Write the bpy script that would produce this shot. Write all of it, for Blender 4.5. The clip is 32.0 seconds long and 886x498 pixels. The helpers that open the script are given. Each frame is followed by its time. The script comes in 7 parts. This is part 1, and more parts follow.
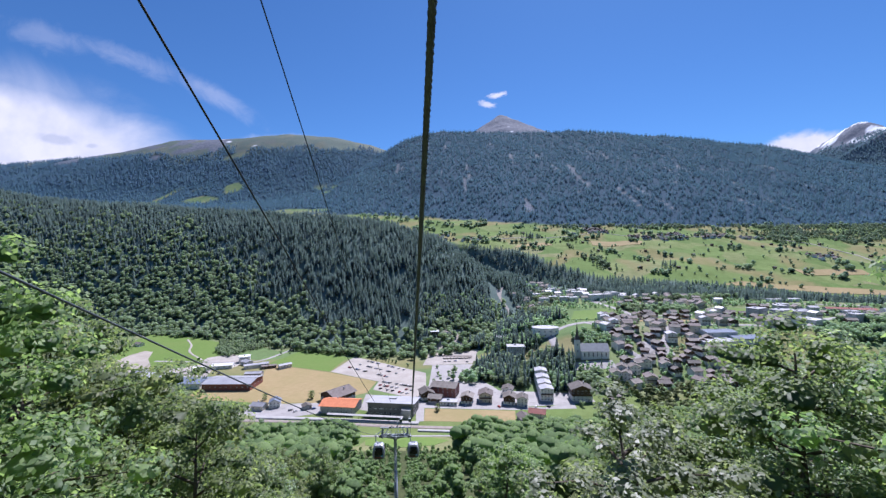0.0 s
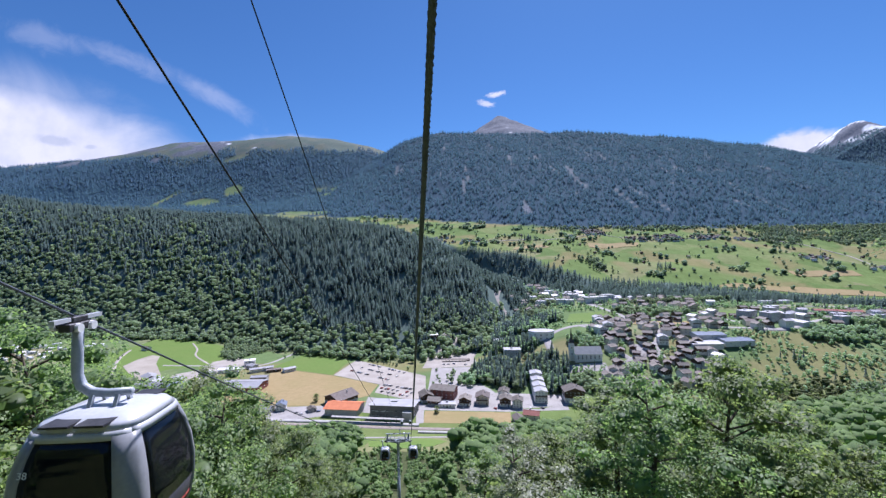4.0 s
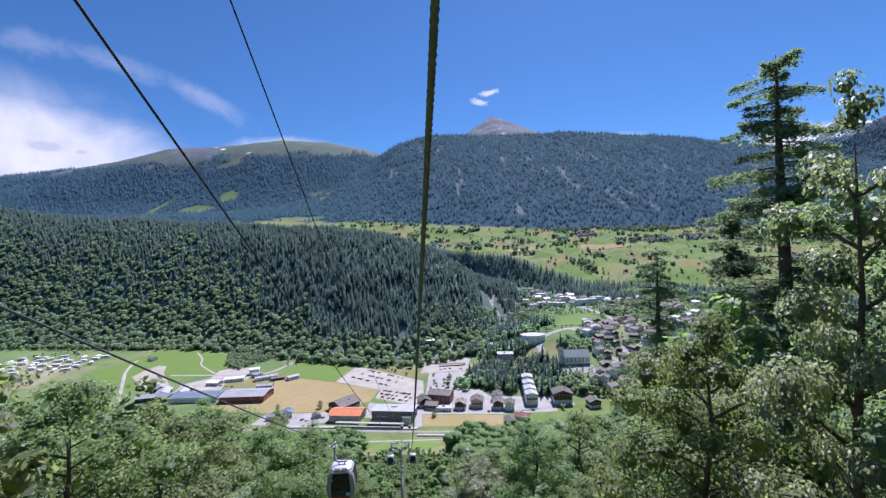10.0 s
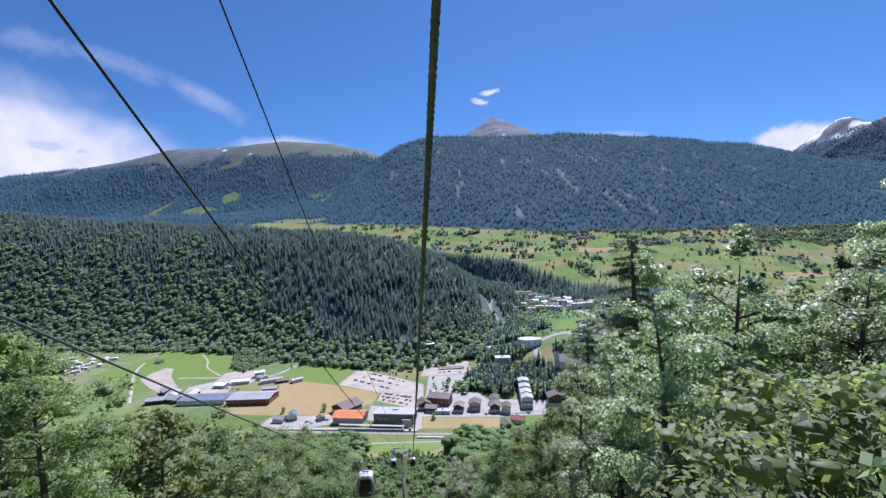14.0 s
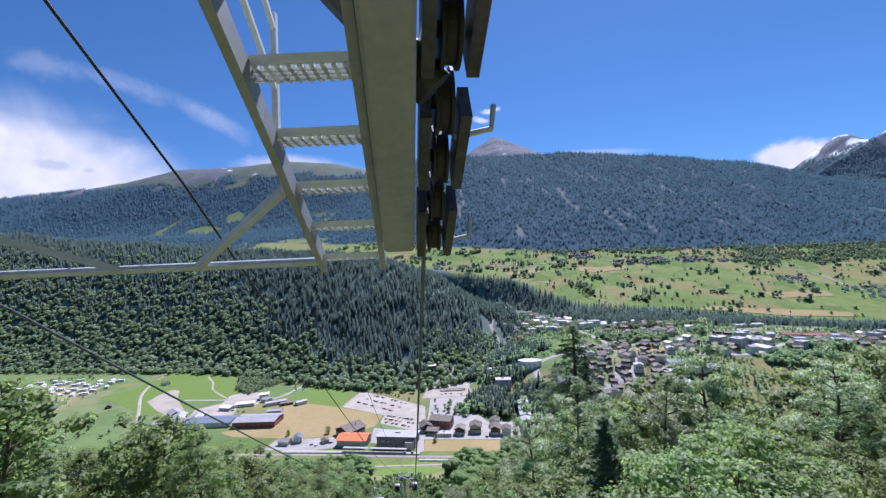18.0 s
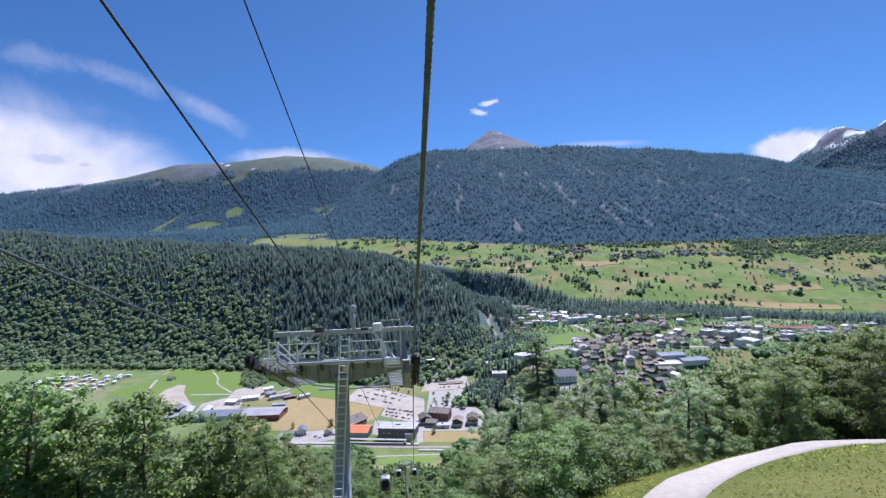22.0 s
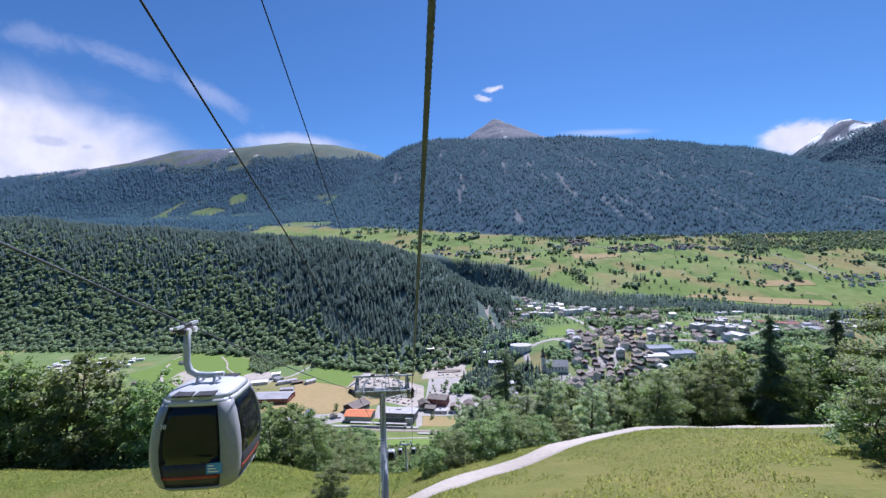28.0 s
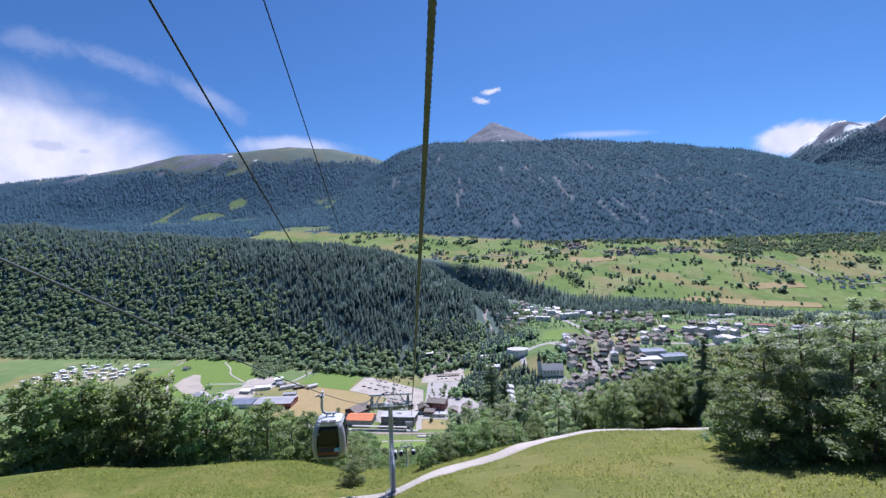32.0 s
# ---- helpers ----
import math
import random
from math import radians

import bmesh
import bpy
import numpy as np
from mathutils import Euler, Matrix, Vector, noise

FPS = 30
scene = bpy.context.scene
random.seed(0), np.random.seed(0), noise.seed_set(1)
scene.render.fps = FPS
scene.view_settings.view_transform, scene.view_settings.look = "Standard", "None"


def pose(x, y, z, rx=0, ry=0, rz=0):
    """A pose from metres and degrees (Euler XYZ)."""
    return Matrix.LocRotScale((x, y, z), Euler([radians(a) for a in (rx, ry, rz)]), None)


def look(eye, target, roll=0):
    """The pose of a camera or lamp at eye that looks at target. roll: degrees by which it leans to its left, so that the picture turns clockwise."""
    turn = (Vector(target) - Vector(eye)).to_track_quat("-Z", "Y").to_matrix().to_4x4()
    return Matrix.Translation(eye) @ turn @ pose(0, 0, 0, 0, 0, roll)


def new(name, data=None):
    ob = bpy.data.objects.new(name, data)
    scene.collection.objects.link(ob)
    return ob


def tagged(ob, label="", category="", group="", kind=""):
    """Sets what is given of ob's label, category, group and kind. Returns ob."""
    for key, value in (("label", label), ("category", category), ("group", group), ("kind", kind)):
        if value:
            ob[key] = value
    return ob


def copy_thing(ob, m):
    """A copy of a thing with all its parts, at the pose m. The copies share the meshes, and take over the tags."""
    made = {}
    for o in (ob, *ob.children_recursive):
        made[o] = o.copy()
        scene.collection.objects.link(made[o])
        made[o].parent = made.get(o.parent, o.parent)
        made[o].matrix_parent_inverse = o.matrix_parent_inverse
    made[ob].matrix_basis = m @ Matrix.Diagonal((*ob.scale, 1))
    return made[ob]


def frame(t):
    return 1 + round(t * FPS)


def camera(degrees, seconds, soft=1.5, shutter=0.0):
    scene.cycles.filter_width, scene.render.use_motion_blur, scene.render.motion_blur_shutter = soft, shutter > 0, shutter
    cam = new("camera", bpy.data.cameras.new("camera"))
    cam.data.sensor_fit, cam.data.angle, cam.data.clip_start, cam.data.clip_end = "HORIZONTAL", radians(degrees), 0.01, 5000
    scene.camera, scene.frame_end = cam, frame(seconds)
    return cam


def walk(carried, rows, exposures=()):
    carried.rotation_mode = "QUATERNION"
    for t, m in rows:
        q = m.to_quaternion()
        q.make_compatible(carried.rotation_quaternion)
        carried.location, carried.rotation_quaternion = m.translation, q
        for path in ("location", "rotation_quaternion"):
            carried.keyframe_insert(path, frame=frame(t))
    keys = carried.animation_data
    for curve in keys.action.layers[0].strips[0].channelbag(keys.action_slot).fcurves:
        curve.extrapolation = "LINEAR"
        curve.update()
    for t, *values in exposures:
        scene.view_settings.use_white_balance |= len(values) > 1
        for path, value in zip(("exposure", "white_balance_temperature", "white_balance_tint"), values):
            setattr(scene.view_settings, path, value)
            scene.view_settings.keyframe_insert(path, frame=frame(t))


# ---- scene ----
# camera: seconds, x, y, z, tilt, lean, turn
cam = camera(93.85, 32.0, 1.4)
PATH = [
    (0.0, 0.00, 0.00, 160.00, 90.00, 1.00, 0.00), (0.5, 0.19, -2.37, 161.22, 89.95, 1.43, -0.20),
    (1.0, 0.37, -4.74, 162.45, 89.83, 2.00, -0.48), (1.5, 0.56, -7.11, 163.68, 89.80, 2.42, -0.70),
    (2.0, 0.76, -9.47, 164.92, 89.81, 2.54, -0.75), (2.5, 0.99, -11.83, 166.17, 89.85, 2.24, -0.60),
    (3.0, 1.24, -14.20, 167.43, 89.90, 1.71, -0.30), (3.5, 1.48, -16.56, 168.69, 89.95, 1.23, -0.02),
    (5.5, 2.28, -26.03, 173.81, 89.79, 2.08, -0.52), (6.0, 2.47, -28.40, 175.11, 89.74, 2.46, -0.70),
    (6.5, 2.68, -30.76, 176.42, 89.70, 2.52, -0.72), (7.0, 2.92, -33.13, 177.73, 89.74, 2.07, -0.51),
    (7.5, 3.17, -35.49, 179.05, 89.76, 1.56, -0.20), (8.0, 3.41, -37.85, 180.38, 89.75, 1.10, 0.08),
    (8.5, 3.64, -40.22, 181.72, 89.79, 0.88, 0.20), (9.0, 3.83, -42.58, 183.06, 89.80, 1.17, 0.06),
    (9.5, 4.01, -44.95, 184.41, 89.81, 1.80, -0.31), (10.0, 4.19, -47.31, 185.76, 89.83, 2.35, -0.62),
    (10.5, 4.39, -49.68, 187.13, 89.81, 2.63, -0.77), (11.0, 4.61, -52.04, 188.50, 89.80, 2.39, -0.63),
    (11.5, 4.86, -54.41, 189.88, 89.81, 1.86, -0.32), (12.0, 5.11, -56.77, 191.27, 89.83, 1.28, 0.02),
    (12.5, 5.34, -59.13, 192.66, 89.85, 0.98, 0.21), (13.0, 5.54, -61.50, 194.06, 89.83, 1.13, 0.12),
    (13.5, 5.72, -63.87, 195.47, 89.79, 1.64, -0.18), (14.0, 5.90, -66.23, 196.88, 89.77, 2.30, -0.56),
    (14.5, 6.10, -68.60, 198.30, 89.77, 2.52, -0.70), (16.5, 7.05, -78.03, 204.06, 90.20, 0.91, 0.33),
    (17.0, 7.25, -80.36, 205.44, 90.85, 1.13, 0.28), (17.5, 7.42, -82.68, 206.67, 91.60, 1.88, 0.01),
    (18.0, 7.59, -85.02, 207.74, 92.10, 2.49, -0.27), (18.5, 7.79, -87.40, 208.67, 91.79, 2.80, -0.42),
    (19.0, 8.02, -89.83, 209.58, 90.67, 2.60, -0.40), (19.5, 8.26, -92.28, 210.50, 89.22, 2.03, -0.25),
    (20.0, 8.51, -94.70, 211.43, 88.36, 1.45, -0.02), (20.5, 8.73, -97.05, 212.36, 88.55, 1.27, 0.07),
    (21.0, 8.93, -99.36, 213.30, 89.55, 1.58, -0.03), (21.5, 9.10, -101.66, 214.25, 90.66, 2.23, -0.27),
    (22.0, 9.29, -103.99, 215.20, 91.12, 2.76, -0.45), (22.5, 9.49, -106.38, 216.16, 90.75, 2.94, -0.56),
    (23.0, 9.72, -108.80, 217.13, 89.86, 2.62, -0.50), (23.5, 9.97, -111.21, 218.11, 89.14, 2.03, -0.24),
    (24.0, 10.21, -113.58, 219.09, 89.05, 1.52, -0.02), (24.5, 10.44, -115.91, 220.08, 89.59, 1.36, 0.09),
    (25.0, 10.64, -118.23, 221.08, 90.41, 1.59, 0.02), (25.5, 10.82, -120.57, 222.08, 90.81, 2.11, -0.14),
    (27.5, 11.65, -130.13, 226.17, 89.14, 2.50, -0.40), (28.0, 11.89, -132.48, 227.21, 89.37, 2.01, -0.19),
    (28.5, 12.13, -134.81, 228.26, 89.86, 1.64, 0.02), (29.0, 12.35, -137.15, 229.32, 90.28, 1.50, 0.09),
    (29.5, 12.55, -139.51, 230.38, 90.47, 1.70, 0.01), (30.0, 12.74, -141.87, 231.45, 90.44, 2.12, -0.16),
    (30.5, 12.92, -144.25, 232.53, 90.24, 2.59, -0.38), (31.0, 13.13, -146.63, 233.61, 90.00, 2.78, -0.52),
    (31.5, 13.34, -149.01, 234.70, 89.79, 2.71, -0.51), (32.0, 13.58, -151.38, 235.80, 89.67, 2.37, -0.35),
]
walk(cam, [(r[0], pose(*r[1:])) for r in PATH], [(0.0, 0.25, 5650, 24), (32.0, 0.25, 5650, 24)])
import itertools


# ---- light ----
SUN_AZ, SUN_EL = radians(21), radians(54)
sun_way = Vector((math.sin(SUN_AZ) * math.cos(SUN_EL), math.cos(SUN_AZ) * math.cos(SUN_EL), math.sin(SUN_EL)))
sun = new("sun", bpy.data.lights.new("sun", "SUN"))
sun.data.energy, sun.data.angle, sun.data.color = 6.4, radians(0.53), (1.0, 0.96, 0.90)
sun.matrix_world = look(sun_way * 400, (0, 0, 0))


class Nodes:
    """A small writer of node trees."""

    def __init__(self, tree):
        self.tree = tree
        tree.nodes.clear()

    def add(self, kind, settings=None, **sockets):
        n = self.tree.nodes.new(kind)
        s = settings or {}
        if "operation" in s:
            n.operation = s["operation"]
        if "data_type" in s:
            n.data_type, n.blend_type = s["data_type"], s["blend_type"]
        if "attribute_name" in s:
            n.attribute_name = s["attribute_name"]
        if "interpolation_type" in s:
            n.interpolation_type = s["interpolation_type"]
        for k, v in sockets.items():
            k = int(k[1:]) if k[0] == "i" and k[1:].isdigit() else k.replace("_", " ")
            self.put(n.inputs[k], v)
        return n

    def put(self, socket, v):
        if hasattr(v, "outputs"):
            v = v.outputs[0]
        if isinstance(v, bpy.types.NodeSocket):
            self.tree.links.new(v, socket)
        else:
            socket.default_value = v

    def math(self, op, a, b=0.0, c=None):
        n = self.add("ShaderNodeMath", {"operation": op}, i0=a, i1=b)
        if c is not None:
            self.put(n.inputs[2], c)
        return n

    def ramp(self, fac, stops):
        n = self.add("ShaderNodeValToRGB", None, Fac=fac)
        els = n.color_ramp.elements
        while len(els) < len(stops):
            els.new(0.5)
        for e, (p, c) in zip(els, stops):
            e.position, e.color = p, (*c, 1) if len(c) == 3 else c
        return n

    def mix(self, fac, a, b, blend="MIX"):
        n = self.add("ShaderNodeMix", {"data_type": "RGBA", "blend_type": blend})
        self.put(n.inputs["Factor"], fac)
        for s, v in ((n.inputs[6], a), (n.inputs[7], b)):
            self.put(s, (*v, 1) if isinstance(v, tuple) and len(v) == 3 else v)
        return n.outputs[2]

    def noise(self, vec, scale, detail=4.0, rough=0.55, distortion=0.0):
        return self.add("ShaderNodeTexNoise", None, Vector=vec, Scale=scale, Detail=detail, Roughness=rough, Distortion=distortion)


world = bpy.data.worlds.new("sky")
scene.world = world
world.use_nodes = True
W = Nodes(world.node_tree)
sky = W.add("ShaderNodeTexSky")
sky.sky_type, sky.sun_disc, sky.sun_elevation, sky.sun_rotation = "NISHITA", False, SUN_EL, SUN_AZ
sky.altitude, sky.air_density, sky.dust_density, sky.ozone_density = 1200.0, 1.0, 0.4, 2.5
way = W.add("ShaderNodeTexCoord").outputs["Generated"]
sep = W.add("ShaderNodeSeparateXYZ", None, Vector=way)
yy = W.math("MAXIMUM", sep.outputs[1], 0.05)
cu = W.math("DIVIDE", sep.outputs[0], yy)
cv = W.math("DIVIDE", sep.outputs[2], yy)
flat = W.add("ShaderNodeCombineXYZ", None, X=cu, Y=cv, Z=0.0)


def cloud(u0, v0, turn, a, b, grain, rough_amp, soft, top):
    """The cover of one cloud, an uneven oval round the bearing (u0, v0)."""
    du, dv = W.math("SUBTRACT", cu, u0), W.math("SUBTRACT", cv, v0)
    c, s = math.cos(radians(turn)), math.sin(radians(turn))
    p = W.math("ADD", W.math("MULTIPLY", du, c / a), W.math("MULTIPLY", dv, s / a))
    q = W.math("ADD", W.math("MULTIPLY", du, -s / b), W.math("MULTIPLY", dv, c / b))
    r = W.math("SQRT", W.math("ADD", W.math("MULTIPLY", p, p), W.math("MULTIPLY", q, q)))
    st = W.add("ShaderNodeCombineXYZ", None, X=W.math("MULTIPLY", p, a * grain), Y=W.math("MULTIPLY", q, b * grain * 1.6), Z=u0 * 7)
    n = W.noise(st, 1.0, 7.0, 0.6, 0.6)
    d = W.math("ADD", r, W.math("MULTIPLY", W.math("SUBTRACT", n.outputs[0], 0.5), rough_amp))
    m = W.add("ShaderNodeMapRange", {"interpolation_type": "SMOOTHSTEP"}, Value=d, From_Min=1.0 - soft, From_Max=1.0, To_Min=top, To_Max=0.0)
    return m.outputs[0]


CLOUDS = [(-1.02, 0.262, -13, 0.55, 0.185, 4.0, 0.40, 0.55, 1.0), (-0.98, 0.36, -14, 0.34, 0.13, 5.0, 0.8, 1.0, 0.45), (-0.55, 0.385, -31, 0.17, 0.030, 14.0, 1.4, 1.0, 0.28),
          (-0.76, 0.475, -22, 0.20, 0.032, 13.0, 1.7, 1.0, 0.22), (-0.95, 0.53, -14, 0.16, 0.045, 12.0, 1.8, 1.0, 0.18),
          (0.137, 0.369, 10, 0.030, 0.008, 60.0, 1.9, 0.8, 0.9), (0.113, 0.347, -14, 0.026, 0.010, 60.0, 1.9, 0.8, 0.8),
          (0.87, 0.225, 8, 0.125, 0.050, 14.0, 0.8, 0.5, 1.0), (1.03, 0.245, 6, 0.05, 0.018, 14.0, 0.8, 0.6, 1.0), (-0.35, 0.255, -6, 0.17, 0.032, 11.0, 0.9, 0.8, 0.7),
          (0.42, 0.256, 0, 0.16, 0.012, 9.0, 1.0, 1.0, 0.4)]
GREYS = [(-0.93, 0.281, -10, 0.062, 0.017, 30.0, 0.9, 0.6, 0.55), (-0.845, 0.264, -5, 0.018, 0.008, 40.0, 0.9, 0.7, 0.5)]
cover = None
for spec in CLOUDS:
    m = cloud(*spec)
    cover = m if cover is None else W.math("MAXIMUM", cover, m).outputs[0]
ahead = W.math("GREATER_THAN", sep.outputs[1], 0.1)
cover = W.math("MULTIPLY", cover, ahead)
shade = W.noise(flat, 9.0, 5.0)
white = W.ramp(shade, [(0.3, (0.74, 0.78, 0.86)), (0.6, (0.98, 0.98, 1.0))]).outputs[0]
for spec in GREYS:
    white = W.mix(cloud(*spec), white, (0.50, 0.57, 0.70))
blue = W.add("ShaderNodeBackground", None, Color=W.mix(1.0, sky.outputs[0], (0.525, 0.83, 1.03), "MULTIPLY"), Strength=0.0865)
pale = W.add("ShaderNodeBackground", None, Color=white, Strength=0.77)
both = W.add("ShaderNodeMixShader", None, Fac=cover)
W.put(both.inputs[1], blue), W.put(both.inputs[2], pale)
W.add("ShaderNodeOutputWorld", None, Surface=both)

# ---- materials ----


def material(name):
    m = bpy.data.materials.new(name)
    m.use_nodes = True
    return m, Nodes(m.node_tree)


def surface(name, dark, light, rough=0.7, scale=1.0, fine=12.0, bump=0.2, metal=0.0, vary=0.0, stain=None, spec=0.3):
    """A plain painted, rendered, wooden or metal surface with grain and wear at two sizes."""
    m, N = material(name)
    pos = N.add("ShaderNodeTexCoord").outputs["Object"]
    big, small = N.noise(pos, scale, 5.0), N.noise(pos, scale * fine, 4.0)
    f = N.math("ADD", N.math("MULTIPLY", big, 0.6), N.math("MULTIPLY", small, 0.4))
    col = N.ramp(f, [(0.34, dark), (0.66, light)]).outputs[0]
    if stain:
        wear = N.noise(pos, scale * 2.7, 7.0, 0.7)
        col = N.mix(N.ramp(wear, [(0.56, (0, 0, 0)), (0.72, (0.7, 0.7, 0.7))]).outputs[0], col, stain)
    if vary:
        rnd = N.add("ShaderNodeObjectInfo").outputs["Random"]
        gain = N.math("ADD", N.math("MULTIPLY", rnd, 2 * vary), 1 - vary)
        col = N.mix(1.0, col, N.add("ShaderNodeCombineXYZ", None, X=gain, Y=gain, Z=gain).outputs[0], "MULTIPLY")
    b = N.add("ShaderNodeBsdfPrincipled", None, Base_Color=col, Roughness=rough, Metallic=metal, Specular_IOR_Level=spec)
    if bump:
        N.put(b.inputs["Normal"], N.add("ShaderNodeBump", None, Strength=bump, Distance=0.02, Height=small))
    N.add("ShaderNodeOutputMaterial", None, Surface=b)
    return m


def leaves(name, dark, light, scale, through_light=0.35, vary=0.25, rough=0.55, lift=0.5, gloss=0.25, mottle=0.0, gaps=0.0):
    """Foliage: leaf colour that changes from clump to clump and from tree to tree."""
    m, N = material(name)
    geo = N.add("ShaderNodeNewGeometry")
    pos = geo.outputs["Position"]
    f = N.math("ADD", N.math("MULTIPLY", N.noise(pos, scale, 3.0), 0.55), N.math("MULTIPLY", geo.outputs["Random Per Island"], 0.45))
    if mottle:
        f = N.math("ADD", N.math("MULTIPLY", f, 0.55), N.math("MULTIPLY", N.noise(pos, mottle, 3.0, 0.7), 0.45))
    col = N.ramp(f, [(0.28, dark), (0.72, light)]).outputs[0]
    rnd = N.add("ShaderNodeObjectInfo").outputs["Random"]
    col = N.add("ShaderNodeHueSaturation", None, Hue=N.math("ADD", N.math("MULTIPLY", rnd, 0.05), 0.475), Saturation=1.0,
                Value=N.math("ADD", N.math("MULTIPLY", rnd, 2 * vary), 1 - vary), Fac=1.0, Color=col)
    up = N.add("ShaderNodeVectorMath", {"operation": "MULTIPLY_ADD"}, i0=geo.outputs["Normal"], i1=(0.6, 0.6, 0.6), i2=(0.0, 0.0, lift))
    up = N.add("ShaderNodeVectorMath", {"operation": "NORMALIZE"}, i0=up)
    b = N.add("ShaderNodeBsdfPrincipled", None, Base_Color=col, Roughness=rough, Specular_IOR_Level=gloss, Normal=up)
    t = N.add("ShaderNodeBsdfTranslucent", None, Color=N.mix(1.0, col.outputs[0], (1.15, 1.25, 0.75), "MULTIPLY"))
    s = N.add("ShaderNodeMixShader", None, Fac=through_light)
    N.put(s.inputs[1], b), N.put(s.inputs[2], t)
    if gaps:
        # fine gaps between the needles or leaves of a spray
        airy = N.add("ShaderNodeMixShader", None, Fac=gaps)
        N.put(airy.inputs[1], s), N.put(airy.inputs[2], N.add("ShaderNodeBsdfTransparent"))
        s = airy
    N.add("ShaderNodeOutputMaterial", None, Surface=s)
    return m


LEAF = leaves("broad_leaves", (0.112, 0.172, 0.080), (0.36, 0.435, 0.200), 0.35, 0.6, 0.2, 0.5, 0.45, 0.3)
LEAF_PALE = leaves("pale_leaves", (0.185, 0.245, 0.155), (0.47, 0.535, 0.36), 0.4, 0.62, 0.2, 0.42, 0.5, 0.45)
# crowns across the valley: haze painted in, paler and bluer than near leaves
LEAF_FAR = leaves("hazy_wood_leaves", (0.220, 0.312, 0.238), (0.39, 0.475, 0.315), 0.03, 0.6, 0.25, 0.8, 1.8, 0.05, 0.5, 0.32)
LEAF_TERRACE = leaves("hazy_terrace_leaves", (0.205, 0.300, 0.245), (0.35, 0.450, 0.310), 0.02, 0.5, 0.25, 0.8, 1.7, 0.05, 0.7, 0.25)
LEAF_SLOPE = leaves("slope_leaves", (0.100, 0.155, 0.068), (0.31, 0.38, 0.155), 0.06, 0.55, 0.25, 0.7, 0.55, 0.15, 2.2)
NEEDLE = leaves("spruce_needles", (0.105, 0.155, 0.115), (0.215, 0.285, 0.175), 0.4, 0.5, 0.2, 0.6, 0.6, 0.2)
LARCH = leaves("larch_needles", (0.150, 0.210, 0.150), (0.30, 0.375, 0.245), 0.4, 0.65, 0.2, 0.6, 0.5, 0.2)
# bluer than the near spruces: airlight across the valley mixed into the colour
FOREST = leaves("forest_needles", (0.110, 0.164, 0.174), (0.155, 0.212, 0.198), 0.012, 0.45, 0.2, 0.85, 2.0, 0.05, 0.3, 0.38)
# blue haze of the far slopes is put into these two needle colours
FOREST_FAR_HAZE = leaves("hazy_far_needles", (0.041, 0.090, 0.135), (0.074, 0.142, 0.194), 0.004, 0.4, 0.2, 0.85, 1.5, 0.03, 0.0, 0.40)
FOREST_VALLEY_HAZE = leaves("hazy_valley_needles", (0.070, 0.125, 0.180), (0.105, 0.172, 0.232), 0.004, 0.4, 0.2, 0.85, 1.5, 0.03, 0.0, 0.40)
BARK = surface("bark", (0.05, 0.04, 0.03), (0.16, 0.13, 0.10), 0.9, 1.5, 8.0, 0.8)
CONCRETE = surface("concrete", (0.289, 0.281, 0.264), (0.425, 0.416, 0.391), 0.85, 0.2, 14.0, 0.2, stain=(0.238, 0.230, 0.212))
GRAVEL = surface("pale_gravel", (0.28, 0.252, 0.218), (0.43, 0.392, 0.342), 0.95, 0.06, 30.0, 0.4, stain=(0.265, 0.242, 0.211))
TARMAC = surface("road_surface", (0.265, 0.250, 0.235), (0.38, 0.360, 0.340), 0.9, 0.07, 24.0, 0.2, stain=(0.176, 0.168, 0.168))
WHITE_WALL = surface("white_render", (0.66, 0.65, 0.61), (0.80, 0.79, 0.76), 0.85, 0.25, 12.0, 0.1, vary=0.1, stain=(0.55, 0.53, 0.49))
CREAM_WALL = surface("cream_render", (0.58, 0.52, 0.42), (0.72, 0.66, 0.55), 0.85, 0.25, 12.0, 0.1, vary=0.12)
GREY_WALL = surface("grey_render", (0.36, 0.36, 0.36), (0.50, 0.50, 0.49), 0.85, 0.25, 12.0, 0.1, vary=0.15)
DARK_WOOD = surface("dark_larch_boards", (0.05, 0.03, 0.02), (0.14, 0.085, 0.055), 0.8, 0.5, 9.0, 0.4, vary=0.3)
RED_WOOD = surface("red_brown_boards", (0.20, 0.075, 0.06), (0.30, 0.12, 0.095), 0.8, 0.3, 9.0, 0.3, vary=0.1)
SLATE = surface("grey_slate", (0.112, 0.098, 0.083), (0.225, 0.200, 0.172), 0.75, 0.3, 10.0, 0.3, vary=0.35, stain=(0.27, 0.24, 0.21))
BROWN_ROOF = surface("brown_tiles", (0.125, 0.105, 0.095), (0.22, 0.185, 0.165), 0.8, 0.3, 10.0, 0.3, vary=0.25)
SHINGLES = surface("old_dark_shingles", (0.075, 0.066, 0.060), (0.15, 0.132, 0.12), 0.85, 0.3, 10.0, 0.3, vary=0.35)
STATION_WALL = surface("dark_station_cladding", (0.15, 0.145, 0.145), (0.23, 0.22, 0.215), 0.7, 0.2, 12.0, 0.1)
ORANGE_ROOF = surface("orange_tiles", (0.50, 0.16, 0.07), (0.66, 0.24, 0.11), 0.8, 0.3, 9.0, 0.3, stain=(0.42, 0.15, 0.08))
METAL_ROOF = surface("pale_sheet_roof", (0.27, 0.27, 0.285), (0.39, 0.39, 0.405), 0.55, 0.1, 12.0, 0.05, metal=0.2, vary=0.1)
SOLAR = surface("blue_solar_sheet", (0.13, 0.155, 0.205), (0.21, 0.24, 0.295), 0.4, 0.2, 12.0, 0.0)
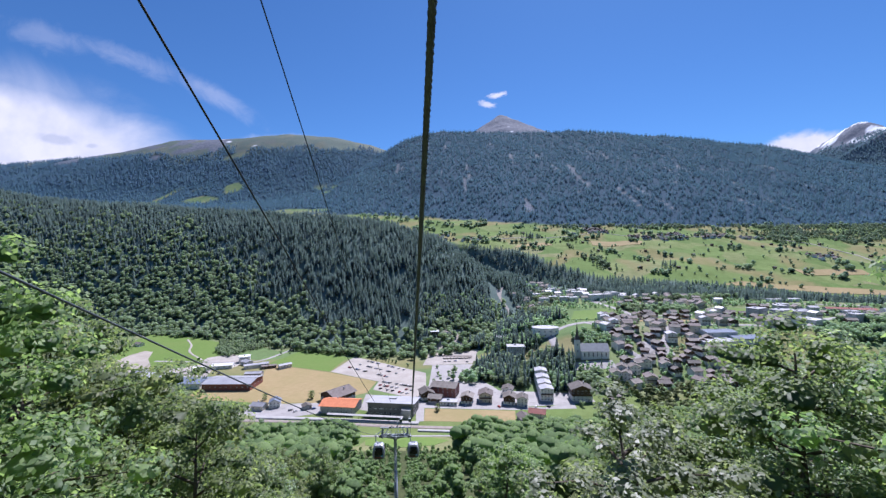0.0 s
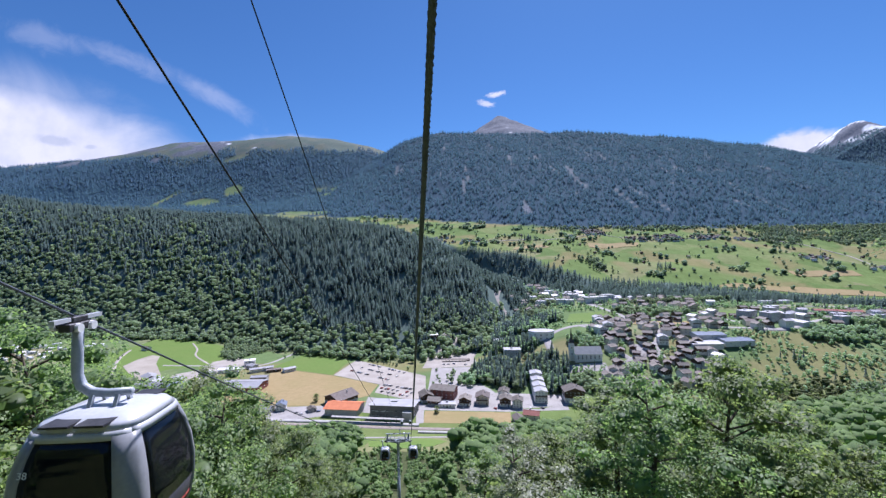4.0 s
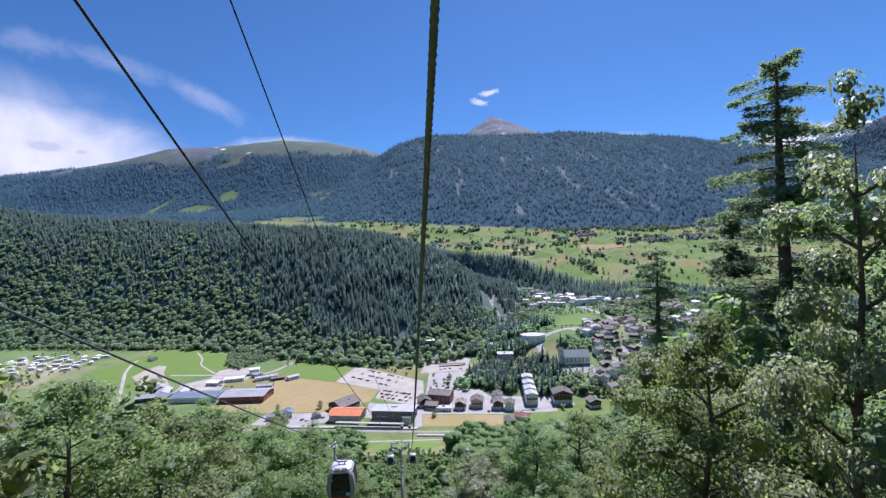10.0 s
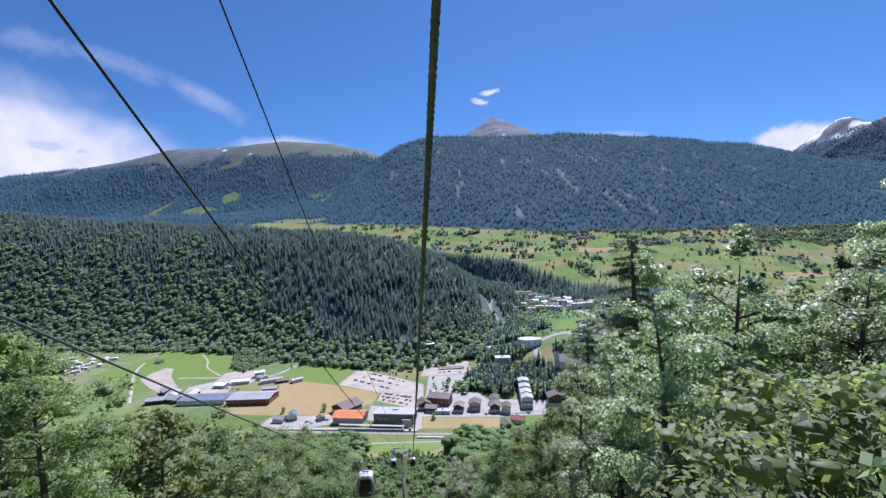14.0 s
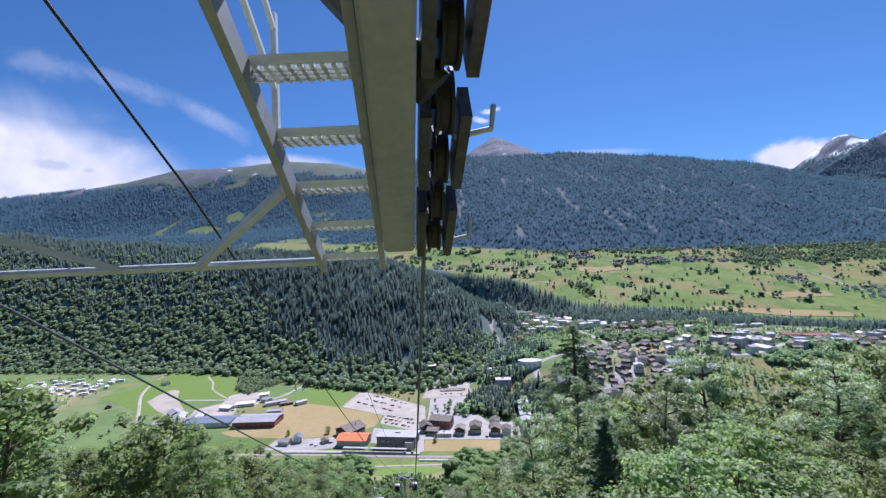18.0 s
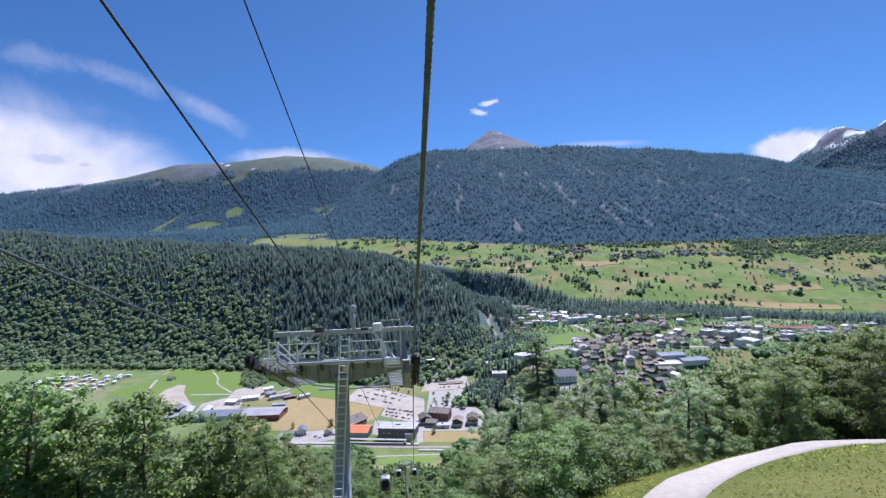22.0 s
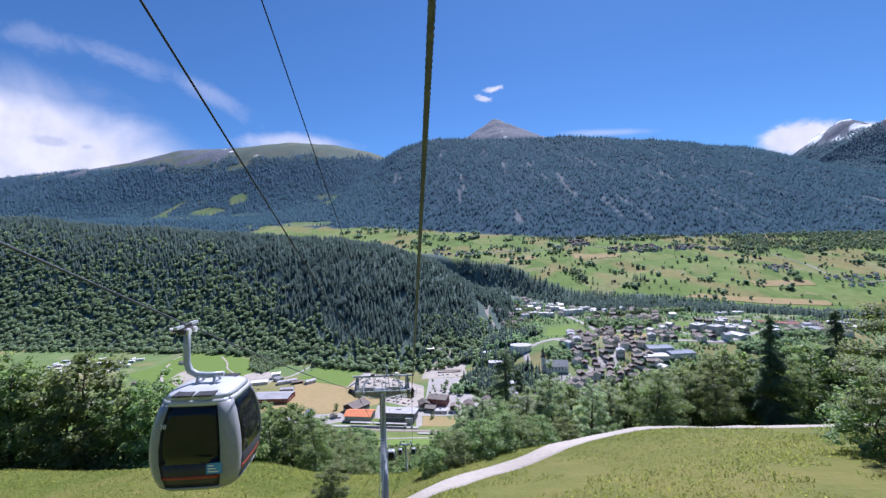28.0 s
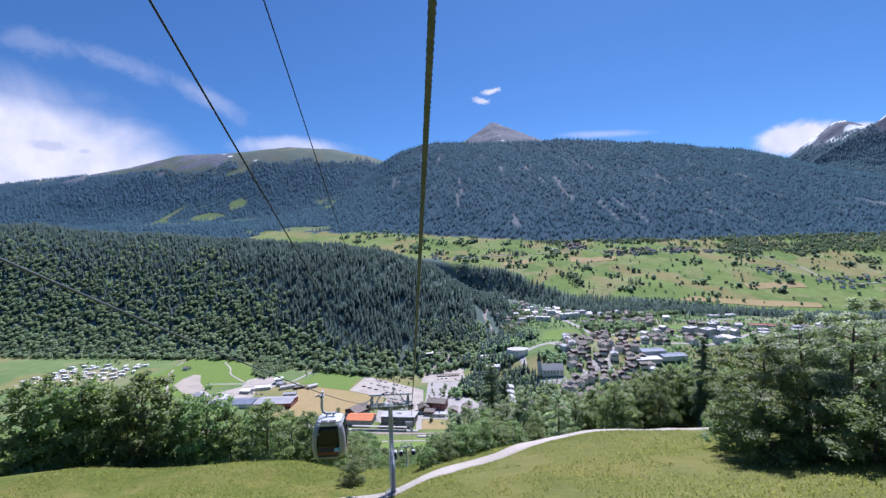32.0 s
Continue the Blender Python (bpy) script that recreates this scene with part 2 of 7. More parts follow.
STEEL = surface("galvanised_steel", (0.32, 0.36, 0.41), (0.48, 0.52, 0.57), 0.45, 1.2, 12.0, 0.1, metal=0.1, stain=(0.32, 0.33, 0.34))
MAST_STEEL = surface("weathered_mast_steel", (0.20, 0.23, 0.27), (0.31, 0.345, 0.39), 0.5, 0.8, 12.0, 0.1, metal=0.1, stain=(0.20, 0.22, 0.25))
BRIGHT_STEEL = surface("bright_zinc_steel", (0.50, 0.53, 0.55), (0.66, 0.69, 0.71), 0.4, 1.2, 12.0, 0.05, metal=0.15)
DARK_STEEL = surface("dark_steel", (0.03, 0.03, 0.035), (0.09, 0.09, 0.095), 0.5, 2.0, 9.0, 0.1, metal=0.3)
OLIVE_STEEL = surface("painted_box_steel", (0.185, 0.205, 0.225), (0.275, 0.295, 0.315), 0.5, 1.0, 12.0, 0.05, metal=0.1, stain=(0.21, 0.21, 0.19))
RUBBER = surface("black_rubber", (0.012, 0.012, 0.013), (0.03, 0.03, 0.03), 0.6, 3.0, 9.0, 0.1)
ROPE = surface("greased_wire_rope", (0.060, 0.070, 0.088), (0.145, 0.160, 0.185), 0.5, 6.0, 9.0, 0.2, metal=0.1)
CABLE = surface("black_cable", (0.015, 0.015, 0.017), (0.03, 0.03, 0.03), 0.6, 3.0, 9.0, 0.0)
SHELL = surface("pale_grey_paint", (0.46, 0.48, 0.51), (0.58, 0.60, 0.62), 0.3, 0.8, 14.0, 0.02, spec=0.5)
CABIN_FRAME = surface("grey_cabin_frame", (0.24, 0.25, 0.27), (0.34, 0.35, 0.37), 0.3, 0.8, 14.0, 0.02, spec=0.5)
BLUE_STICKER = surface("blue_sticker", (0.06, 0.25, 0.50), (0.12, 0.36, 0.62), 0.4, 3.0, 6.0, 0.0)
RED_PAINT = surface("dark_red_paint", (0.25, 0.04, 0.03), (0.33, 0.06, 0.045), 0.4, 1.0, 9.0, 0.0)
WHITE_PAINT = surface("white_paint", (0.74, 0.74, 0.73), (0.84, 0.84, 0.83), 0.5, 1.0, 9.0, 0.0)
BALLAST = surface("track_ballast", (0.20, 0.17, 0.15), (0.34, 0.29, 0.25), 0.95, 0.3, 30.0, 0.5)


def glass_like(name, tint, rough=0.06, clear=0.0):
    m, N = material(name)
    b = N.add("ShaderNodeBsdfPrincipled", None, Base_Color=(*tint, 1), Roughness=rough, Specular_IOR_Level=0.6)
    if clear:
        t = N.add("ShaderNodeBsdfTransparent", None, Color=(0.42, 0.44, 0.46, 1))
        s = N.add("ShaderNodeMixShader", None, Fac=clear)
        N.put(s.inputs[1], b), N.put(s.inputs[2], t)
        b = s
    N.add("ShaderNodeOutputMaterial", None, Surface=b)
    return m


PANE = glass_like("dark_window_glass", (0.03, 0.035, 0.045))
CABIN_GLASS = glass_like("tinted_cabin_glass", (0.012, 0.014, 0.017), 0.04, 0.35)


def field_material(name, dark, light, dry, scale=0.05, rows=0.0, turn=0.0):
    """Grass or stubble: blades, thin and dry patches, mowing rows."""
    m, N = material(name)
    pos = N.add("ShaderNodeNewGeometry").outputs["Position"]
    big, mid, fine = N.noise(pos, scale, 4.0), N.noise(pos, scale * 9, 5.0, 0.65), N.noise(pos, 3.5, 3.0)
    col = N.ramp(N.math("ADD", N.math("MULTIPLY", mid, 0.6), N.math("MULTIPLY", fine, 0.4)), [(0.3, dark), (0.7, light)]).outputs[0]
    col = N.mix(N.ramp(big, [(0.42, (0, 0, 0)), (0.68, (0.8, 0.8, 0.8))]).outputs[0], col, dry)
    if rows:
        rot = N.add("ShaderNodeMapping", None, Vector=pos, Rotation=(0, 0, radians(turn)))
        wav = N.add("ShaderNodeTexWave", None, Vector=rot, Scale=rows, Distortion=1.2, Detail=2.0)
        col = N.mix(N.math("MULTIPLY", wav.outputs[1], 0.16), col, dark)
    b = N.add("ShaderNodeBsdfPrincipled", None, Base_Color=col, Roughness=0.9, Specular_IOR_Level=0.15,
              Normal=N.add("ShaderNodeBump", None, Strength=0.6, Distance=0.1, Height=fine))
    N.add("ShaderNodeOutputMaterial", None, Surface=b)
    return m


LAWN = field_material("mown_grass", (0.100, 0.165, 0.034), (0.150, 0.228, 0.054), (0.140, 0.200, 0.050), 0.02, 0.12, 30)
STUBBLE = field_material("dry_stubble", (0.266, 0.200, 0.096), (0.370, 0.289, 0.148), (0.252, 0.215, 0.089), 0.02, 0.15, 25)
SAND = surface("pale_sand", (0.27, 0.24, 0.195), (0.40, 0.36, 0.30), 0.95, 0.05, 20.0, 0.4, stain=(0.22, 0.20, 0.15))
DRY_SOIL = field_material("dry_trampled_grass", (0.16, 0.17, 0.07), (0.26, 0.25, 0.12), (0.34, 0.31, 0.23), 0.05)


def ground_material():
    """Ground by cover: woodland floor, meadow parcels, dry grass, scree and snow."""
    m, N = material("ground_cover")
    pos = N.add("ShaderNodeNewGeometry").outputs["Position"]
    at = N.add("ShaderNodeAttribute", {"attribute_name": "cover"})
    kinds = N.add("ShaderNodeSeparateColor", None, Color=at.outputs["Color"])
    wet = N.add("ShaderNodeAttribute", {"attribute_name": "snow"}).outputs["Fac"]
    big, mid, fine = N.noise(pos, 0.006, 5.0, 0.6), N.noise(pos, 0.05, 5.0, 0.65), N.noise(pos, 1.3, 4.0, 0.65)
    floor_ = N.ramp(fine, [(0.3, (0.088, 0.130, 0.120)), (0.7, (0.135, 0.182, 0.155))]).outputs[0]
    leafy = N.ramp(N.noise(pos, 0.5, 5.0, 0.7), [(0.3, (0.040, 0.048, 0.022)), (0.55, (0.075, 0.092, 0.036)), (0.75, (0.115, 0.100, 0.055))]).outputs[0]
    floor_ = N.mix(N.math("LESS_THAN", N.add("ShaderNodeSeparateXYZ", None, Vector=pos).outputs[1], 430.0), floor_, leafy)
    # beyond the terrace the floor is coloured with the same blue distance haze
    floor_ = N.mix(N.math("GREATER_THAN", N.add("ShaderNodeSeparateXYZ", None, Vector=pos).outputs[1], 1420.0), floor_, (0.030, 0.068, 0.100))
    cell = N.add("ShaderNodeTexVoronoi", None, Vector=N.add("ShaderNodeVectorMath", {"operation": "ADD"}, i0=pos, i1=N.add(
        "ShaderNodeVectorMath", {"operation": "SCALE"}, i0=N.noise(pos, 0.012, 3.0).outputs[1], Scale=60.0)), Scale=0.014)
    parcel = N.add("ShaderNodeSeparateColor", None, Color=cell.outputs["Color"])
    grass = N.ramp(parcel.outputs[0], [(0.0, (0.118, 0.196, 0.056)), (0.5, (0.165, 0.245, 0.072)), (0.8, (0.205, 0.256, 0.092)), (1.0, (0.270, 0.262, 0.135))]).outputs[0]
    where = N.add("ShaderNodeSeparateXYZ", None, Vector=pos).outputs[1]
    hay = N.ramp(N.noise(pos, 0.09, 6.0, 0.7), [(0.3, (0.055, 0.086, 0.016)), (0.5, (0.105, 0.125, 0.026)), (0.68, (0.190, 0.168, 0.055))]).outputs[0]
    grass = N.mix(N.math("LESS_THAN", where, 60.0), grass, hay)
    grass = N.mix(N.ramp(mid, [(0.4, (0, 0, 0)), (0.7, (0.55, 0.55, 0.55))]).outputs[0], grass, (0.080, 0.115, 0.024))
    grass = N.mix(N.ramp(fine, [(0.4, (0, 0, 0)), (0.75, (0.5, 0.5, 0.5))]).outputs[0], grass, (0.118, 0.138, 0.036))
    dry = N.ramp(mid, [(0.3, (0.173, 0.158, 0.058)), (0.7, (0.288, 0.238, 0.115))]).outputs[0]
    # grey rock, lightened and tinted blue to carry the haze before the peaks
    rock = N.ramp(mid, [(0.3, (0.085, 0.100, 0.130)), (0.5, (0.130, 0.145, 0.175)), (0.7, (0.225, 0.235, 0.255))]).outputs[0]
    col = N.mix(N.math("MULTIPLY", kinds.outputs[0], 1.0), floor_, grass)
    col = N.mix(kinds.outputs[2], col, dry)
    col = N.mix(kinds.outputs[1], col, rock)
    col = N.mix(wet, col, (0.82, 0.84, 0.87))
    b = N.add("ShaderNodeBsdfPrincipled", None, Base_Color=col, Roughness=0.95, Specular_IOR_Level=0.1,
              Normal=N.add("ShaderNodeBump", None, Strength=0.7, Distance=0.3, Height=N.math("ADD", fine, N.math("MULTIPLY", mid, 6.0))))
    N.add("ShaderNodeOutputMaterial", None, Surface=b)
    return m


GROUND = ground_material()

# ---- helpers for things ----
rng = np.random.default_rng(7)


def mesh_of(name, verts, faces, mats, smooth=False, index=None):
    """A mesh from arrays of corners and of equal-sided faces."""
    verts, faces = np.asarray(verts, "f4").reshape(-1, 3), np.asarray(faces, "i4")
    me = bpy.data.meshes.new(name)
    me.vertices.add(len(verts))
    me.vertices.foreach_set("co", verts.ravel())
    me.loops.add(faces.size)
    me.loops.foreach_set("vertex_index", faces.ravel())
    me.polygons.add(len(faces))
    me.polygons.foreach_set("loop_start", np.arange(len(faces), dtype="i4") * faces.shape[1])
    if smooth:
        me.polygons.foreach_set("use_smooth", np.ones(len(faces), bool))
    for m in mats if isinstance(mats, (list, tuple)) else [mats]:
        me.materials.append(m)
    if index is not None:
        me.polygons.foreach_set("material_index", np.asarray(index, "i4"))
    me.update(calc_edges=True)
    return me


def part(name, bm, mat, parent, label="", smooth=False):
    me = bpy.data.meshes.new(name)
    bm.normal_update()
    bm.to_mesh(me)
    bm.free()
    me.materials.append(mat)
    if smooth:
        for p in me.polygons:
            p.use_smooth = True
    ob = new(name, me)
    ob.parent = parent
    return tagged(ob, label)


def like(name, me, parent, m=None):
    """Another part on a mesh that is there already."""
    ob = new(name, me)
    ob.parent = parent
    if m is not None:
        ob.matrix_basis = m
    return ob


def box(bm, x0, y0, z0, x1, y1, z1, m=None):
    c = [(x, y, z) for x in (x0, x1) for y in (y0, y1) for z in (z0, z1)]
    v = [bm.verts.new(m @ Vector(p) if m else p) for p in c]
    for f in ((0, 1, 3, 2), (4, 6, 7, 5), (0, 4, 5, 1), (2, 3, 7, 6), (0, 2, 6, 4), (1, 5, 7, 3)):
        bm.faces.new([v[i] for i in f])
    return v


def tube(bm, path, radii, sides=8, caps=True):
    """A round bar along a line of points."""
    path = [Vector(p) for p in path]
    radii = radii if isinstance(radii, (list, tuple)) else [radii] * len(path)
    rings, ref = [], None
    for i, p in enumerate(path):
        d = (path[min(i + 1, len(path) - 1)] - path[max(i - 1, 0)]).normalized()
        ref = ref or (Vector((1, 0, 0)) if abs(d.x) < 0.8 else Vector((0, 0, 1)))
        a = (ref - d * ref.dot(d)).normalized()
        b = d.cross(a)
        ref = a
        rings.append([bm.verts.new(p + (a * math.cos(k * math.tau / sides) + b * math.sin(k * math.tau / sides)) * radii[i]) for k in range(sides)])
    for r0, r1 in zip(rings, rings[1:]):
        for k in range(sides):
            bm.faces.new((r0[k], r0[(k + 1) % sides], r1[(k + 1) % sides], r1[k]))
    if caps:
        bm.faces.new(rings[0][::-1]), bm.faces.new(rings[-1])


def beam(bm, a, b, w, h):
    """A square bar from a to b."""
    a, b = Vector(a), Vector(b)
    d = b - a
    q = d.to_track_quat("Y", "Z").to_matrix().to_4x4()
    box(bm, -w / 2, 0, -h / 2, w / 2, d.length, h / 2, Matrix.Translation(a) @ q)


def smooth01(v):
    v = np.clip(v, 0, 1)
    return v * v * (3 - 2 * v)


# a lattice of random values, for the lie of the land
LAT = rng.random((256, 256))


def value_noise(x, y):
    xi, yi = np.floor(x).astype(int), np.floor(y).astype(int)
    u, v = smooth01(x - xi), smooth01(y - yi)
    g = lambda a, b: LAT[a % 256, b % 256]
    return (g(xi, yi) * (1 - u) + g(xi + 1, yi) * u) * (1 - v) + (g(xi, yi + 1) * (1 - u) + g(xi + 1, yi + 1) * u) * v


def fractal(x, y, size, octaves=4):
    out, amp, tot = 0, 1.0, 0
    for k in range(octaves):
        out = out + amp * (value_noise(x / size * 2 ** k + 17 * k, y / size * 2 ** k + 31 * k) - 0.5)
        tot += amp
        amp *= 0.5
    return out / tot * 2


# ---- the lie of the land ----


def line_x(y):
    """Where the ropeway runs, seen from above."""
    return -0.0902 * np.asarray(y, float)


def terrain(x, y):
    x, y = np.asarray(x, float), np.asarray(y, float)
    # slope under the ropeway, down to the valley floor
    near = np.interp(y, [-400, -151, -100, -85, -70, -62, -54, 0, 50, 100, 200, 300, 345, 400], [330, 222, 203, 197, 192.3, 188.6, 183.3, 146, 119, 95, 55, 22, 6, 4])
    side = smooth01((y + 170) / 60) * smooth01((60 - y) / 90)
    near = near + side * np.clip(x - 5, 0, 55) * np.interp(y, [-62, -48], [0.095, 0.15]) - np.clip(-x - 60, 0, 400) * 0.05 * smooth01((300 - y) / 200)
    near = near + np.clip(x - 110, 0, 700) * 0.16 * smooth01((420 - y) / 300)
    near = near + 2.6 * smooth01((-x - 8) / 14) * smooth01((y + 82) / 22) * smooth01((-16 - y) / 24)
    near = near + 1.6 * smooth01((x - 3) / 9) * smooth01((62 - x) / 20) * smooth01((y + 104) / 14) * smooth01((-52 - y) / 10)
    # village, rising to the right and to the back
    s = smooth01((x - 20) / 200)
    vill = s * np.minimum(0.27 * np.maximum(0, y - 450), 38 + 0.05 * np.maximum(0, y - 700))
    z = np.maximum(near, 4.5 + vill)
    # wooded hill across the valley floor
    yb = np.interp(x, [-1500, -1000, -640, -400, -173, -38, 76, 180, 300], [950, 880, 812, 755, 632, 596, 660, 820, 1000])
    yr = np.interp(x, [-1500, -1000, -600, -240, -60, 60, 180], [1420, 1330, 1230, 1090, 980, 910, 980])
    zr = np.interp(x, [-1500, -1240, -925, -607, -288, -130, -20, 60, 110, 180, 260], [372, 330, 304, 272, 243, 217, 179, 128, 98, 78, 60])
    u = np.clip((y - yb) / (yr - yb), 0, 1)
    hill = 4.5 + (zr - 4.5) * (0.75 * u + 0.55 * smooth01(u) - 0.30 * u * u)
    hill = np.where(y > yb, hill, -50)
    # terrace with meadows
    yf = np.interp(x, [-700, -56, 233, 376, 646, 876, 1400, 2600], [1500, 1404, 1242, 1015, 940, 852, 802, 752])
    zt = 141 + 0.284 * (y - 1219)
    bank = smooth01((y - yf + 128) / 123)
    z = np.where(y > yf - 128, z * (1 - bank) + np.maximum(zt, z * 0) * bank, z)
    z = np.where(y > yf, zt, z)
    hill_w = np.where(y < yr, 1.0, 1 - smooth01((y - yr) / 350))
    z = np.maximum(z, hill * hill_w + z * (1 - hill_w))
    # main forested mountain
    yk = np.interp(x, [-1500, -800, -190, 440, 1300, 2400, 4000], [2150, 1960, 1810, 1570, 1500, 1470, 1430])
    zk = 141 + 0.284 * (yk - 1219)
    top = np.interp(x, [-3000, -1250, -700, -300, 0, 800, 2040, 2690, 3210, 3840, 5200], [480, 560, 820, 1085, 1180, 1128, 1072, 1000, 800, 620, 430])
    mtn = zk + (top - zk) * np.clip((y - yk) / (3500 - yk), 0, 1) ** 1.08
    mtn = np.where(y > 3500, top - (y - 3500) * 0.35, mtn)
    mtn = mtn + np.clip((y - yk) / 500, 0, 1) * (fractal(x, y * 0.35, 420, 4) * 46 + fractal(x + 900, y, 90, 3) * 10)
    z = np.where(y > yk, np.maximum(mtn, 0), z)
    # further mountain with the bare top
    far = np.interp(x, [-7000, -4355, -3350, -2900, -2510, -2000, -1450, -1000, -673, 0], [900, 1036, 1085, 1170, 1262, 1265, 1300, 1255, 1175, 900])
    f1 = smooth01((y - 2350) / 1750)
    z2 = 420 + (far - 420) * f1 + fractal(x, y * 0.5, 520, 4) * 60 * np.clip((y - 2400) / 500, 0, 1) * np.clip((4080 - y) / 500, 0.1, 1)
    z2 = np.where(y > 4100, far - (y - 4100) * 0.5, z2)
    z = np.where((y > 2350) & (x < 400), np.maximum(z, z2), z)
    # rocky peak behind, and the snowy mountains down the valley
    d = np.hypot((x - 645) * np.where(x < 645, 0.86, 0.66), (y - 4540) * 0.6)
    z = np.maximum(z, np.where(y > 3600, 1620 - d * 0.86 + fractal(x, y, 160, 4) * 24, -99))
    d = np.maximum(np.hypot((x - 4860) * 0.70, (y - 4800) * 0.6) - 40, 0)
    z = np.maximum(z, np.where(y > 3600, 1515 - d * 0.98 + fractal(x, y, 240, 4) * 60, -99))
    slope = 945 + (x - 3948) * 0.55 - np.abs(y - 4300) * 0.75 + fractal(x, y, 300, 3) * 30
    z = np.maximum(z, np.where((y > 3300) & (x > 3000), np.minimum(slope, 1750), -99))
    rise = smooth01((y - yf) / 120) * smooth01((yk - y) / 200)
    z = z + rise * fractal(x, y, 130, 3) * 9
    z = z + smooth01((330 - y) / 80) * fractal(x, y, 22, 3) * 0.9
    return z


def height(x, y):
    return float(terrain(x, y))


def covers(x, y):
    """Meadow, rock, dry grass and snow shares."""
    z = terrain(x, y)
    n = fractal(x, y, 60, 3)
    yf = np.interp(x, [-700, -56, 233, 376, 646, 876, 1400, 2600], [1500, 1404, 1242, 1015, 940, 852, 802, 752])
    yk = np.interp(x, [-1500, -800, -190, 440, 1300, 2400, 4000], [2150, 1960, 1810, 1570, 1500, 1470, 1430])
    meadow = smooth01((y - yf + 15 + 40 * n) / 20) * smooth01((yk - y + 50 * n) / 25) * smooth01((x + 900 + 200 * n) / 60)
    meadow = np.maximum(meadow, smooth01((-38 + 4 * n - y) / 6) * (y > -500))
    yb = np.interp(x, [-1500, -1000, -640, -400, -173, -38, 76, 180, 300], [950, 880, 812, 755, 632, 596, 660, 820, 1000])
    floor_ = (y > 250) & (y < yb + 4) & (y < yf - 108) & (z < 75)
    meadow = np.maximum(meadow, np.where(floor_, 0.8, 0))
    line = 1180 + fractal(x, y, 300, 4) * 260
    alpine = np.where((x < -400) & (y > 2600), smooth01((z - line * 0.77) / 130), 0)
    wob = 0.5 * fractal(x, y, 90, 3)
    open_ = np.maximum.reduce([1 - np.hypot((x - cx) / rx, (y - cy) / ry) + wob for cx, cy, rx, ry in
                               ((-1560, 2640, 120, 80), (-1430, 2820, 70, 80), (-1250, 2560, 160, 50), (-1650, 3350, 90, 70), (-700, 1990, 150, 60))])
    glade = np.where((x < -700) & (x > -1900) & (y > 2350) & (y < 3200), smooth01((fractal(x, y * 0.7, 190, 3) - 0.16) / 0.06) * smooth01((650 - z) / 80) * 0.75, 0)
    glade = np.maximum(glade, 0.75 * smooth01(open_ / 0.1))
    gully = smooth01((fractal(x, y * 0.10, 30, 2) - 0.52) / 0.08) * ((y > yk + 150) & (y < 3100) & (x > -300))
    meadow = np.maximum(meadow, np.maximum(alpine * 0.49, np.maximum(glade, gully * 0.35)))
    rock = np.where(np.hypot(x - 670, y - 4540) < 1200, smooth01((z - 1130) / 120), 0)
    rock = np.maximum(rock, np.where((x > 3300) & (y > 3700), smooth01((z - 1120) / 200), 0))
    rock = np.maximum(rock, np.where((x < -1900) & (x > -4800) & (y > 3000), smooth01((fractal(x, y, 260, 4) - 0.12) / 0.1) * smooth01((z - 860) / 120), 0))
    rock = np.maximum(rock, np.maximum(alpine * 0.35, gully))
    rock = np.maximum(rock, np.where((np.abs(x + 2560) < 330) & (y > 3300), smooth01((fractal(x * 1.2, y * 0.8, 120, 3) + 0.12) / 0.1) * smooth01((z - 1020) / 80), 0))
    dry = alpine * 0.04
    dry = np.maximum(dry, meadow * smooth01((fractal(x + 50, y, 110, 2) - 0.2) / 0.1) * np.where(y > 300, 0.75, 0.25))
    snow = np.where((x > 3900) & (y > 4300), smooth01((fractal(x, y * 1.3, 110, 4) * 520 + z - 1440) / 50), 0)
    snow = np.maximum(snow, np.where((z > 1020) & (y > 3500) & (x < 1400), smooth01((fractal(x * 1.3, y, 120, 3) - 0.62) / 0.04) * (np.hypot(x - 670, y - 4540) > 60), 0))
    return meadow, rock, dry, snow


def build_ground():
    ys = [-420.0]
    while ys[-1] < 4990:
        ys.append(ys[-1] + (3.2 if -130 < ys[-1] < 60 else np.interp(ys[-1], [-420, -130, 60, 400, 1000, 2000, 5000], [12, 4, 4, 8, 11, 15, 24])))
    ys = np.array(ys)
    u = np.linspace(-1, 1, 361)
    half = 330 + 1.25 * (ys + 420)
    X = (np.sign(u) * np.abs(u) ** 1.25)[None, :] * half[:, None]
    Y = np.repeat(ys[:, None], len(u), 1)
    Z = terrain(X, Y)
    V = np.stack([X, Y, Z], -1).reshape(-1, 3)
    r, c = X.shape
    i = (np.arange(r - 1)[:, None] * c + np.arange(c - 1)[None, :]).ravel()
    F = np.stack([i, i + 1, i + c + 1, i + c], -1)
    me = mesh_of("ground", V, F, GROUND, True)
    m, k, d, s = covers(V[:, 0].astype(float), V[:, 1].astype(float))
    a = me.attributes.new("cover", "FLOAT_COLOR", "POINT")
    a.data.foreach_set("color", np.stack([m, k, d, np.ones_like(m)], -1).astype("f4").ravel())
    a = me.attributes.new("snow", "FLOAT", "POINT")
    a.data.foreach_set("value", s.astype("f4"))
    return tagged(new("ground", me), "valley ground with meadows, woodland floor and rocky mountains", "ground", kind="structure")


build_ground()


